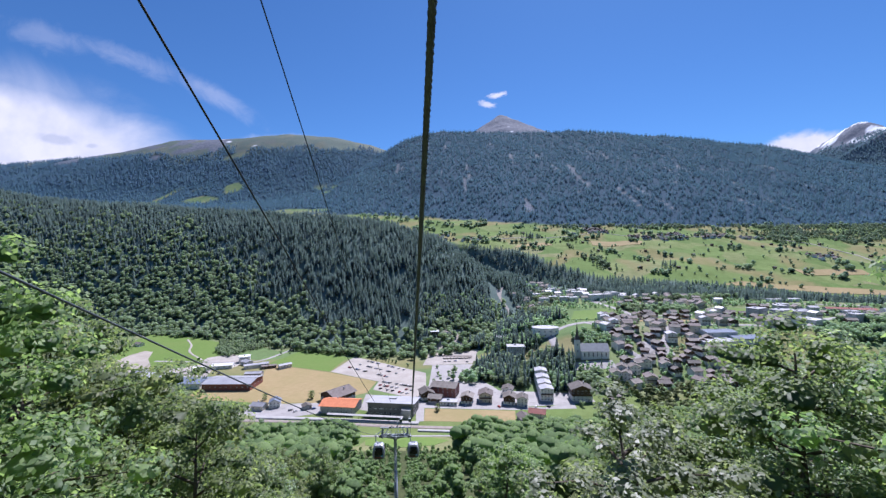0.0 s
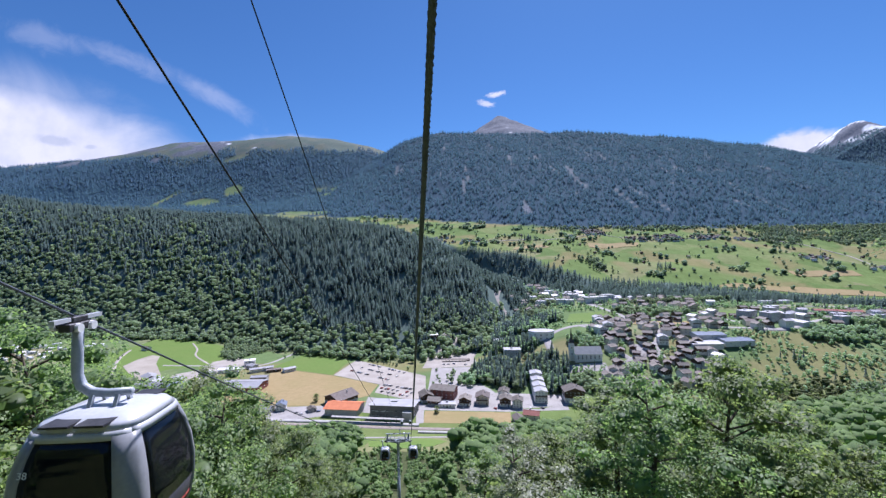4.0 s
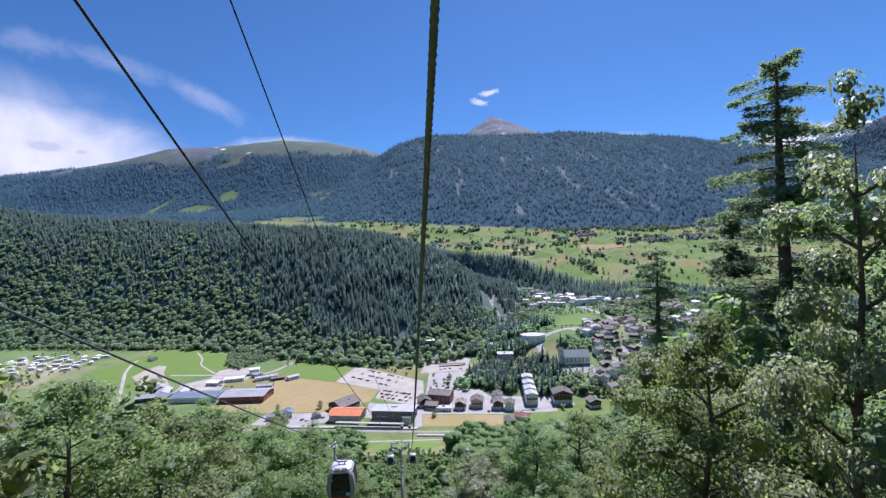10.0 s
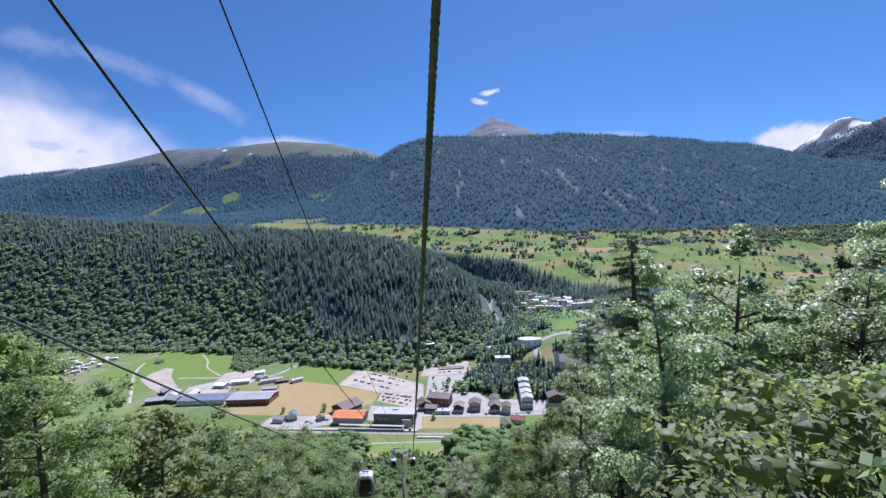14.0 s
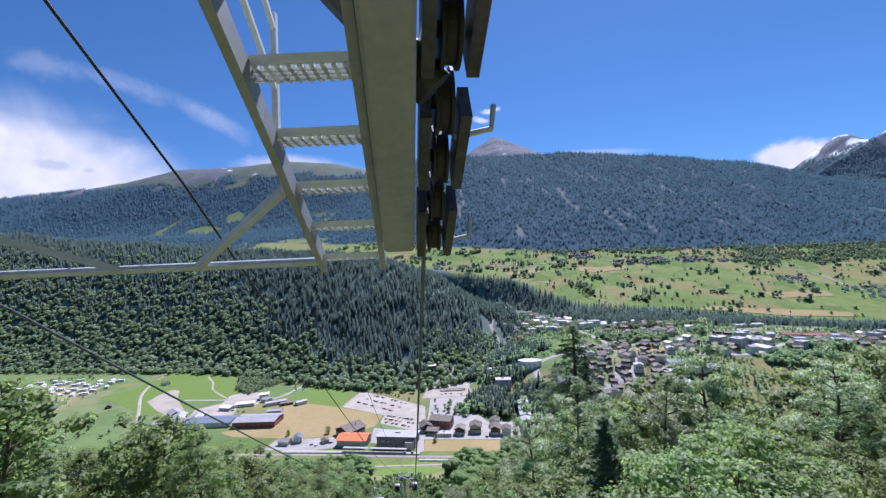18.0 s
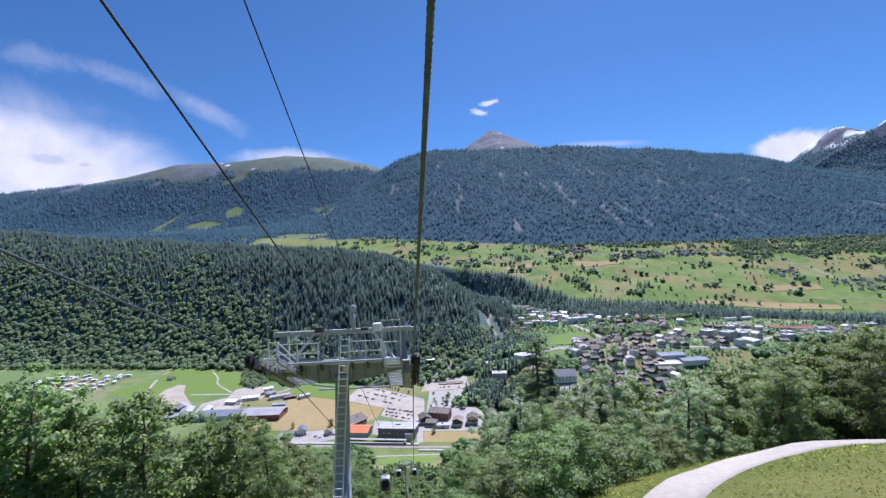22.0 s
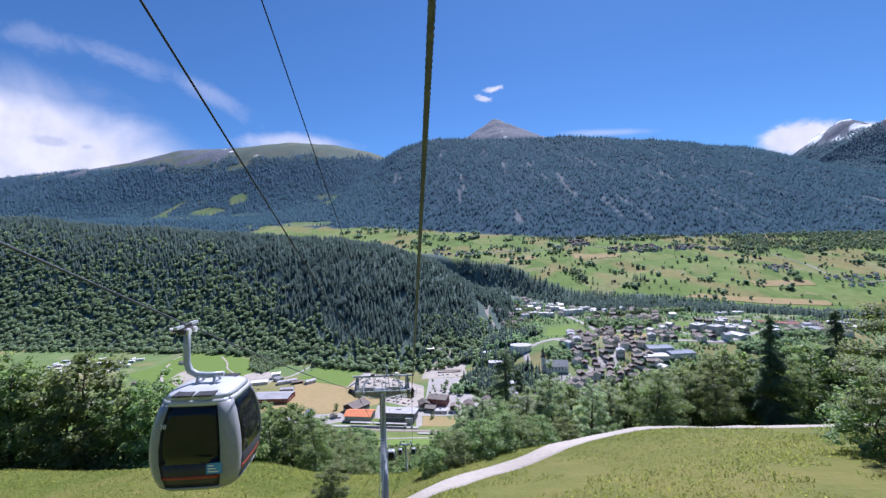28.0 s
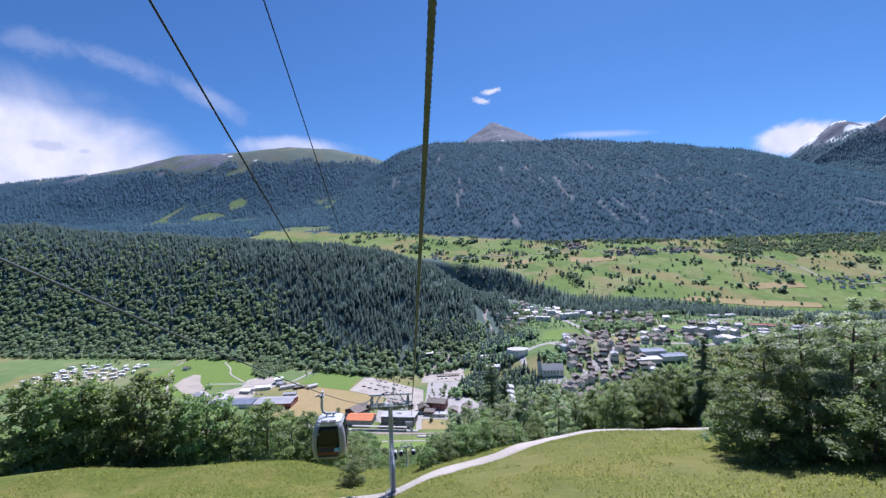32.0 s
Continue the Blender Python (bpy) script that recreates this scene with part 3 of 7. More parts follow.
def drape(name, outline, mat, lift, label, category, step=None, kind="structure"):
    """A flat patch of ground of that outline, laid on the land with a thin edge."""
    bm = bmesh.new()
    vs = [bm.verts.new((x, y, 0)) for x, y in outline]
    bm.faces.new(vs)
    if step:
        (x0, y0), (x1, y1) = np.min(outline, 0), np.max(outline, 0)
        for axis, lo, hi in (((1, 0, 0), x0, x1), ((0, 1, 0), y0, y1)):
            for k in np.arange(lo + step, hi, step):
                bmesh.ops.bisect_plane(bm, geom=bm.verts[:] + bm.edges[:] + bm.faces[:], plane_co=Vector(axis) * k, plane_no=axis)
    for v in bm.verts:
        v.co.z = height(v.co.x, v.co.y) + lift
    ext = bmesh.ops.extrude_face_region(bm, geom=bm.faces[:])
    for v in ext["geom"]:
        if isinstance(v, bmesh.types.BMVert):
            v.co.z -= lift + 0.6
    bmesh.ops.recalc_face_normals(bm, faces=bm.faces)
    ob = part(name, bm, mat, None)
    return tagged(ob, label, category, kind=kind)


def ribbon(name, line, width, mat, lift, label, category="road", step=4.0):
    """A road or path along a line of points."""
    pts = [Vector((*p, 0)) for p in line]
    dense = []
    for i in range(len(pts) - 1):
        p0, p1, p2, p3 = pts[max(i - 1, 0)], pts[i], pts[i + 1], pts[min(i + 2, len(pts) - 1)]
        n = max(2, int((p2 - p1).length / step))
        for k in range(n):
            t = k / n
            dense.append(0.5 * (2 * p1 + (p2 - p0) * t + (2 * p0 - 5 * p1 + 4 * p2 - p3) * t * t + (3 * p1 - p0 - 3 * p2 + p3) * t ** 3))
    dense.append(pts[-1])
    bm = bmesh.new()
    rows = []
    for i, p in enumerate(dense):
        d = (dense[min(i + 1, len(dense) - 1)] - dense[max(i - 1, 0)]).normalized()
        nrm = Vector((-d.y, d.x, 0))
        zc = height(p.x, p.y)
        row = []
        for off, dz in ((-0.62, -0.7), (-0.5, lift), (-0.2, lift + 0.02), (0.2, lift + 0.02), (0.5, lift), (0.62, -0.7)):
            q = p + nrm * off * width * (1 + 0.06 * math.sin(i * 1.7 + off * 5))
            row.append(bm.verts.new((q.x, q.y, max(zc * 0.5 + 0.5 * height(q.x, q.y), height(q.x, q.y)) + dz)))
        rows.append(row)
    for a, b in zip(rows, rows[1:]):
        for k in range(5):
            bm.faces.new((a[k], a[k + 1], b[k + 1], b[k]))
    bmesh.ops.recalc_face_normals(bm, faces=bm.faces)
    ob = part(name, bm, mat, None, smooth=True)
    return tagged(ob, label, category, kind="structure")

# ---- fields, roads and paths ----
drape("football_pitch", [(-246, 578), (-222, 652), (-141, 603), (-149, 534)], LAWN, 0.10, "bright green mown football pitch on the valley floor", "pitch")
drape("stubble_field", [(-237, 545), (-240, 572), (-148, 530), (-81, 490), (-86, 452), (-130, 424), (-150, 426), (-198, 428), (-262, 440), (-285, 455), (-222, 500)], STUBBLE, 0.08,
      "dry golden mown field beside the car park", "field")
drape("car_park", [(-147, 533), (-132, 606), (-38, 532), (-24, 520), (-20, 425), (-31, 430), (-81, 462), (-79, 490)], GRAVEL, 0.12, "pale gravel car park with rows of cars", "car park")
drape("dry_meadow", [(-20, 404), (66, 395), (62, 366), (-20, 374)], STUBBLE, 0.09, "dry golden meadow beside the railway", "field")
drape("station_forecourt", [(-86, 448), (-30, 428), (-18, 420), (95, 402), (128, 414), (126, 398), (66, 397), (-21, 406), (-20, 374), (-27, 372), (-30, 420), (-72, 400), (-84, 404)], TARMAC, 0.06,
      "pale asphalt forecourt and street", "road")
drape("village_yard", [(-18, 424), (-19, 470), (-17, 556), (44, 556), (40, 500), (58, 452), (122, 442), (150, 436), (150, 414), (96, 406), (60, 404)], TARMAC, 0.05, "pale paved yards and lanes round the chalets", "yard", 30)
drape("yard", [(-120, 425), (-200, 422), (-205, 398), (-150, 388), (-118, 398)], TARMAC, 0.07, "pale asphalt yard by the houses", "road")
drape("lawn", [(-60, 306), (-42, 322), (-12, 318), (2, 296), (-8, 272), (-34, 262), (-54, 276)], LAWN, 0.12, "bright green lawn below the ropeway", "grass", 9)
drape("long_lawn", [(-175, 372), (-118, 368), (-116, 378), (-172, 386)], LAWN, 0.10, "green strip of grass beside the railway", "grass")
drape("pasture", [(-590, 640), (-560, 690), (-546, 800), (-470, 770), (-379, 712), (-342, 640), (-350, 590), (-395, 580), (-440, 520), (-470, 560)], LAWN, 0.10,
      "large green pasture near the river", "field")
drape("gravel_yard", [(-357, 500), (-373, 551), (-345, 575), (-352, 614), (-326, 636), (-284, 606), (-285, 563), (-309, 549), (-300, 520)], GRAVEL, 0.16, "pale gravel works yard", "yard")
drape("sand_heap_ground", [(-480, 600), (-486, 640), (-481, 665), (-463, 657), (-439, 613), (-387, 548), (-358, 503), (-389, 518), (-440, 560)], SAND, 0.2, "bare pale sand and gravel between green pastures", "gravel pit", 12)
drape("camp_ground", [(-812, 640), (-800, 738), (-735, 735), (-640, 712), (-618, 640), (-600, 565), (-640, 560), (-720, 600)], DRY_SOIL, 0.14, "dry trampled ground of the camp site", "camp site", 25)
drape("upper_square", [(-30, 555), (-20, 640), (40, 700), (70, 690), (45, 600), (48, 560)], GRAVEL, 0.13, "pale gravel square behind the chalets", "yard", 20)
drape("church_lawn", [(205, 670), (232, 740), (290, 752), (300, 690), (262, 660)], LAWN, 0.5, "green lawn above the church", "grass", 15)
drape("garden", [(62, 470), (60, 540), (82, 540), (86, 470)], LAWN, 0.12, "green garden between tall trees", "grass", 12)
ribbon("meadow_path", [(-60, -112), (-36, -103), (-14, -95), (-2, -90.5), (10, -85), (16, -80.5), (22, -76.2), (28, -71.5), (34, -67.5), (41, -65.5), (50, -65), (62, -66.5), (80, -72), (110, -83), (150, -95)], 3.4, GRAVEL, 0.06,
       "pale gravel farm track across the meadow", "path", 2.0)
ribbon("valley_road", [(-420, 600), (-330, 590), (-268, 590), (-240, 660), (-205, 720)], 5, TARMAC, 0.2, "pale narrow road to the river")
ribbon("hill_road", [(150, 560), (160, 610), (215, 640), (300, 650), (318, 720), (300, 830), (285, 940), (320, 1020)], 9, TARMAC, 0.5, "pale village street winding uphill", step=10)
ribbon("bend_road", [(82, 720), (118, 745), (128, 800), (112, 840), (128, 900)], 8, GRAVEL, 0.8, "pale hairpin road in the slope", step=8)
ribbon("pasture_track", [(-417, 491), (-476, 577), (-513, 632), (-541, 689), (-560, 750), (-553, 783)], 4.5, GRAVEL, 0.3, "pale farm track beside the pasture")
ribbon("pasture_path", [(-464, 748), (-428, 700), (-402, 653), (-350, 599)], 3, GRAVEL, 0.3, "pale footpath through the pasture")
ribbon("platform", [(-180, 389), (-119, 382), (-46, 371), (-24, 368)], 5, CONCRETE, 1.1, "pale concrete railway platform", "platform")
ribbon("railway_bed", [(-330, 398), (-180, 382), (-119, 374), (-46, 363), (-22, 360), (60, 350), (115, 343), (190, 330)], 5.5, BALLAST, 0.35, "gravel railway bed", "railway")
ribbon("far_platform", [(-24, 352), (50, 343), (104, 337)], 3.5, CONCRETE, 1.0, "pale concrete railway platform beside the meadow", "platform")
ribbon("lower_road", [(-210, 345), (-120, 340), (-60, 333), (-8, 325), (60, 322)], 4.5, TARMAC, 0.3, "pale lane under the slope")

# ---- woods that nobody could count ----


def leaf_quads(centres, out, size, spread=0.75, slim=0.55):
    """Small leaf blades or needle sprays at the centres, turned roughly outwards."""
    n = len(centres)
    nrm = out + rng.normal(0, spread, (n, 3))
    nrm /= np.linalg.norm(nrm, axis=1, keepdims=True) + 1e-6
    a = np.cross(nrm, rng.normal(0, 1, (n, 3)))
    a /= np.linalg.norm(a, axis=1, keepdims=True) + 1e-6
    b = np.cross(nrm, a)
    s = np.asarray(size) * rng.uniform(0.6, 1.3, (n, 1))
    V = np.stack([centres - a * s, centres - b * s * slim, centres + a * s, centres + b * s * slim], 1).reshape(-1, 3)
    return V, np.arange(n * 4).reshape(-1, 4)


def conifer_mesh(name, xs, ys, hs, tiers, sides, mat, width=0.16):
    """Many spruces in one mesh: each a spire of ragged skirts of boughs."""
    n = len(xs)
    zs = terrain(xs, ys)
    low = np.linspace(0.06, 0.78, tiers)
    V, F, at = [], [], 0
    lean = rng.normal(0, 0.02, (n, 2)) * hs[:, None]
    fat = rng.uniform(0.75, 1.2, n)
    for i in range(tiers):
        f0, f1 = low[i], min(1.0, low[i] + 0.92 / tiers + 0.22)
        r = hs * width * fat * (1.06 - f0) ** 0.9
        apex = np.stack([xs + lean[:, 0] * f1, ys + lean[:, 1] * f1, zs + hs * f1], -1)[:, None, :]
        a = (np.arange(sides) / sides * math.tau)[None, :] + rng.uniform(0, 6.28, (n, 1)) + rng.normal(0, 0.16, (n, sides))
        rr = r[:, None] * rng.uniform(0.5, 1.25, (n, sides))
        z = zs[:, None] + hs[:, None] * (f0 + rng.normal(0, 0.035, (n, sides))) - rr * 0.1
        ring = np.stack([xs[:, None] + np.cos(a) * rr, ys[:, None] + np.sin(a) * rr, z], -1)
        V.append(np.concatenate([apex, ring], 1).reshape(-1, 3))
        base = at + np.arange(n)[:, None] * (sides + 1)
        k = np.arange(sides)[None, :]
        F.append(np.stack([base + 0 * k, base + 1 + k, base + 1 + (k + 1) % sides], -1).reshape(-1, 3))
        at += n * (sides + 1)
    return mesh_of(name, np.concatenate(V), np.concatenate(F), mat)


GOLD = (1 + 5 ** 0.5) / 2
ICO_V = np.array([(s * a, t * b, 0) for a, b in ((1, GOLD),) for s in (-1, 1) for t in (-1, 1)] + [(0, s, t * GOLD) for s in (-1, 1) for t in (-1, 1)] + [(t * GOLD, 0, s) for s in (-1, 1) for t in (-1, 1)])
ICO_V = ICO_V / np.linalg.norm(ICO_V[0])
ICO_F = np.array([(i, j, k) if np.dot(np.cross(ICO_V[j] - ICO_V[i], ICO_V[k] - ICO_V[i]), ICO_V[i]) > 0 else (i, k, j) for i, j, k in itertools.combinations(range(12), 3)
                  if max(np.linalg.norm(ICO_V[p] - ICO_V[q]) for p, q in ((i, j), (j, k), (i, k))) < 1.06])


def lumps(centres, radii, squash=0.75, rough=0.28):
    """Uneven leafy lumps, the body of a crown."""
    n = len(centres)
    r = np.asarray(radii).reshape(-1, 1, 1) * (1 + rng.uniform(-rough, rough, (n, 12, 1)))
    V = centres[:, None, :] + ICO_V[None] * r * np.array([1, 1, squash])
    F = ICO_F[None] + (np.arange(n) * 12)[:, None, None]
    return V.reshape(-1, 3), F.reshape(-1, 3)


def as_triangles(V, F):
    return V, np.concatenate([F[:, [0, 1, 2]], F[:, [0, 2, 3]]])


def joined(*parts):
    V, F, at = [], [], 0
    for v, f in parts:
        V.append(v), F.append(f + at)
        at += len(v)
    return np.concatenate(V), np.concatenate(F)


def scatter(n, x0, x1, y0, y1, keep):
    xs, ys = rng.uniform(x0, x1, n), rng.uniform(y0, y1, n)
    k = keep(xs, ys)
    return xs[k], ys[k]


def hill_base(x):
    return np.interp(x, [-1500, -1000, -640, -400, -173, -38, 76, 180, 300], [950, 880, 812, 755, 632, 596, 660, 820, 1000])


def edge_front(x):
    return np.interp(x, [-700, -56, 233, 376, 646, 876, 1400, 2600], [1500, 1404, 1242, 1015, 940, 852, 802, 752])


def edge_back(x):
    return np.interp(x, [-1500, -800, -190, 440, 1300, 2400, 4000], [2150, 1960, 1810, 1570, 1500, 1470, 1430])


# where the hill's foot carries broad-leaved trees
def broad_share(x, y):
    d = y - hill_base(x)
    low = np.interp(x, [-1500, -700, -400, -200, 60], [420, 330, 190, 75, 80])
    return smooth01(1.2 - (d + 60 * fractal(x, y, 90, 3)) / low)


xs, ys = scatter(36000, -1950, 190, 590, 1460, lambda x, y: (y > hill_base(x) + 6) & (x > -1.36 * (y + 150)) & (y < np.interp(x, [-1500, -600, 0, 190], [1440, 1300, 1200, 1180])) & (rng.random(len(x)) > broad_share(x, y)) &
                 ~((x > 90) & (x < 140) & (y > 700) & (y < 860)))
me = conifer_mesh("hill_forest", xs, ys, rng.uniform(13, 25, len(xs)) * (0.9 + 0.25 * fractal(xs, ys, 60, 2)), 5, 7, FOREST, 0.215)
tagged(new("hill_forest", me), "dense dark green spruce forest on the hill", "forest", kind="stuff")

xs, ys = scatter(30000, 60, 2200, 640, 1500, lambda x, y: (y > edge_front(x) - np.interp(x, [400, 700, 900], [135, 122, 180]) + 40 * fractal(x, y, 80, 2)) & (y < edge_front(x) - 4 + 10 * fractal(x, y, 50, 2)) & (rng.random(len(x)) < np.interp(x, [300, 700, 1100], [1.0, 0.95, 0.7])))
me = conifer_mesh("bank_forest", xs, ys, rng.uniform(11, 23, len(xs)) * np.interp(ys - edge_front(xs), [-60, -10], [1.0, 0.72]), 4, 7, FOREST, 0.22)
tagged(new("bank_forest", me), "belt of dark spruces between village and terrace", "forest", kind="stuff")


bank_x, bank_y = scatter(7500, 420, 2200, 640, 1200, lambda x, y: (y > edge_front(x) - np.interp(x, [400, 700, 900], [100, 80, 150]) + 40 * fractal(x, y, 80, 2)) & (y < edge_front(x) - 4 + 10 * fractal(x, y, 50, 2)) & (rng.random(len(x)) < np.interp(x, [420, 900], [0.15, 0.85])))


def mountain_keep(x, y):
    m, k, d, s = covers(x, y)
    gully = (fractal(x, y * 0.10, 30, 2) > 0.54) & (y > edge_back(x) + 150) & (x > -300)
    return (y > np.where(x < -820, 1350, edge_back(x)) + 25 * fractal(x, y, 70, 2)) & (m < 0.5) & (k < 0.35) & ~gully & (np.abs(x) < 1.3 * (y + 150)) & (rng.random(len(x)) < 0.93)


xs, ys = scatter(66000, -4400, 4700, 1440, 3560, mountain_keep)
me = conifer_mesh("mountain_forest", xs, ys, rng.uniform(16, 30, len(xs)), 2, 5, FOREST_FAR_HAZE, 0.27)
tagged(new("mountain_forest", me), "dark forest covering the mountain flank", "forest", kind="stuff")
xs, ys = scatter(20000, -5000, -300, 2500, 4100, lambda x, y: mountain_keep(x, y) & (y > 3000))
me = conifer_mesh("upper_forest", xs, ys, rng.uniform(18, 32, len(xs)), 2, 5, FOREST_FAR_HAZE, 0.27)
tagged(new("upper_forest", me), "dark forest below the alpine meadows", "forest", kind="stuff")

xs, ys = scatter(14000, 2900, 5600, 3300, 4750, lambda x, y: (terrain(x, y) < 1330 + 200 * fractal(x, y, 200, 3)) & (np.abs(x) < 1.3 * (y + 150)))
# needle colour lighter and bluer than on the main flank, for thicker haze
me = conifer_mesh("down_valley_forest", xs, ys, rng.uniform(18, 32, len(xs)), 2, 5, FOREST_VALLEY_HAZE, 0.27)
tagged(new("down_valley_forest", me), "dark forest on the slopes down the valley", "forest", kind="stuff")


def far_broadleaf(name, xs, ys, hs, clumps, cards, size, mat, label, core=1.0, wide=1.0):
    """Many broad-leaved trees in one mesh: lumpy crowns with loose leaf sprays on their outside."""
    n = len(xs)
    zs = terrain(xs, ys)
    w = hs * rng.uniform(0.27, 0.42, n) * wide
    k = rng.normal(0, 1, (n, clumps, 3))
    k /= np.linalg.norm(k, axis=2, keepdims=True)
    k *= rng.uniform(0.55, 1.0, (n, clumps, 1))
    c = np.stack([xs, ys, zs + hs * 0.54], -1)[:, None, :] + k * np.stack([w * 0.62, w * 0.62, hs * 0.28], -1)[:, None, :]
    r = (w * 0.55)[:, None] * rng.uniform(0.7, 1.15, (n, clumps))
    parts = [lumps(c.reshape(-1, 3), r.ravel() * core)]
    # the lower body down to the ground
    parts.append(lumps(np.stack([xs, ys, zs + hs * 0.3], -1), w * 0.72 * core, 0.9))
    if cards:
        i, j = np.repeat(np.arange(n), cards), rng.integers(0, clumps, n * cards)
        d = rng.normal(0, 1, (n * cards, 3))
        d /= np.linalg.norm(d, axis=1, keepdims=True)
        p = c[i, j] + d * (r[i, j] * rng.uniform(0.8, 1.2, n * cards))[:, None] * np.array([1, 1, 0.8])
        parts.append(as_triangles(*leaf_quads(p, d + np.array([0, 0, 0.4]), size, 0.5, 0.7)))
    V, F = joined(*parts)
    return tagged(new(name, mesh_of(name, V, F, mat)), label, "trees", kind="stuff")


xs, ys = scatter(22000, -1700, 120, 560, 1350, lambda x, y: (y > hill_base(x) - 14) & (y < hill_base(x) + 480) & (rng.random(len(x)) < broad_share(x, y)) & (x > -1.42 * (y + 150)))
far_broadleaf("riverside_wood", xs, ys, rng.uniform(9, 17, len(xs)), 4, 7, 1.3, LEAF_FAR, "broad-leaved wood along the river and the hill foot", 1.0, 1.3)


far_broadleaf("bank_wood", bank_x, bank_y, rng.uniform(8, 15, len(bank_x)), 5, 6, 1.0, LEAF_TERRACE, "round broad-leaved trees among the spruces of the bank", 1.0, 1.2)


def clear_of(x, y):
    """Spots in and round the village that stay free of trees."""
    lots = (x > -262) & (x < -60) & (y > 395) & (y < 625)
    lots |= (x > -150) & (x < 130) & (y > 335) & (y < 470) & ~((x > 88) & (y > 440))
    lots |= (x > -150) & (x < -15) & (y > 395) & (y < 620)
    lots |= (x > -610) & (x < -260) & (y > 500) & (y < 800)
    lots |= (x > -35) & (x < 60) & (y > 550) & (y < 700)
    lots |= (x > 203) & (x < 302) & (y > 655) & (y < 758)
    lots |= (x > -360) & (x < -200) & (y > 440) & (y < 540)
    lots |= (x > -66) & (x < 12) & (y > 262) & (y < 346)
    lots |= (x > 140) & (x < 215) & (y > 500) & (y < 640)
    return ~lots


gx, gy = np.meshgrid(np.arange(-420, 420, 8.6), np.arange(105, 352, 8.6))
xs, ys = gx.ravel() + rng.uniform(-3.2, 3.2, gx.size), gy.ravel() + rng.uniform(-3.2, 3.2, gx.size)
keep = (np.abs(xs - line_x(ys) + 3.2) > 1.6) & clear_of(xs, ys) & (ys < 330 + 20 * fractal(xs, ys, 40, 2))
xs, ys = xs[keep], ys[keep]
under_rope = np.interp(ys, [100, 150, 200, 250, 262], [13, 11, 8, 3.5, 2.5]) * rng.uniform(0.6, 1.0, len(xs)) * np.interp(np.abs(xs - line_x(ys) + 3), [8, 16], [0.4, 1.0])
far_broadleaf("slope_wood", xs, ys, np.where(np.abs(xs - line_x(ys) + 3) < 30, under_rope, rng.uniform(12, 20, len(xs))), 9, 90, 0.5, LEAF_SLOPE, "broad-leaved wood on the slope below the ropeway", 0.85)

bx, by = scatter(900, -60, 40, 60, 262, lambda x, y: (np.abs(x - line_x(y) + 3.2) < 20) & (np.abs(x - line_x(y) + 3.2) > 1.5))
far_broadleaf("low_bushes", bx, by, rng.uniform(2.2, 4.6, len(bx)), 5, 26, 0.34, LEAF_SLOPE, "low green bushes in the cleared strip under the ropes", 0.85, 1.2)

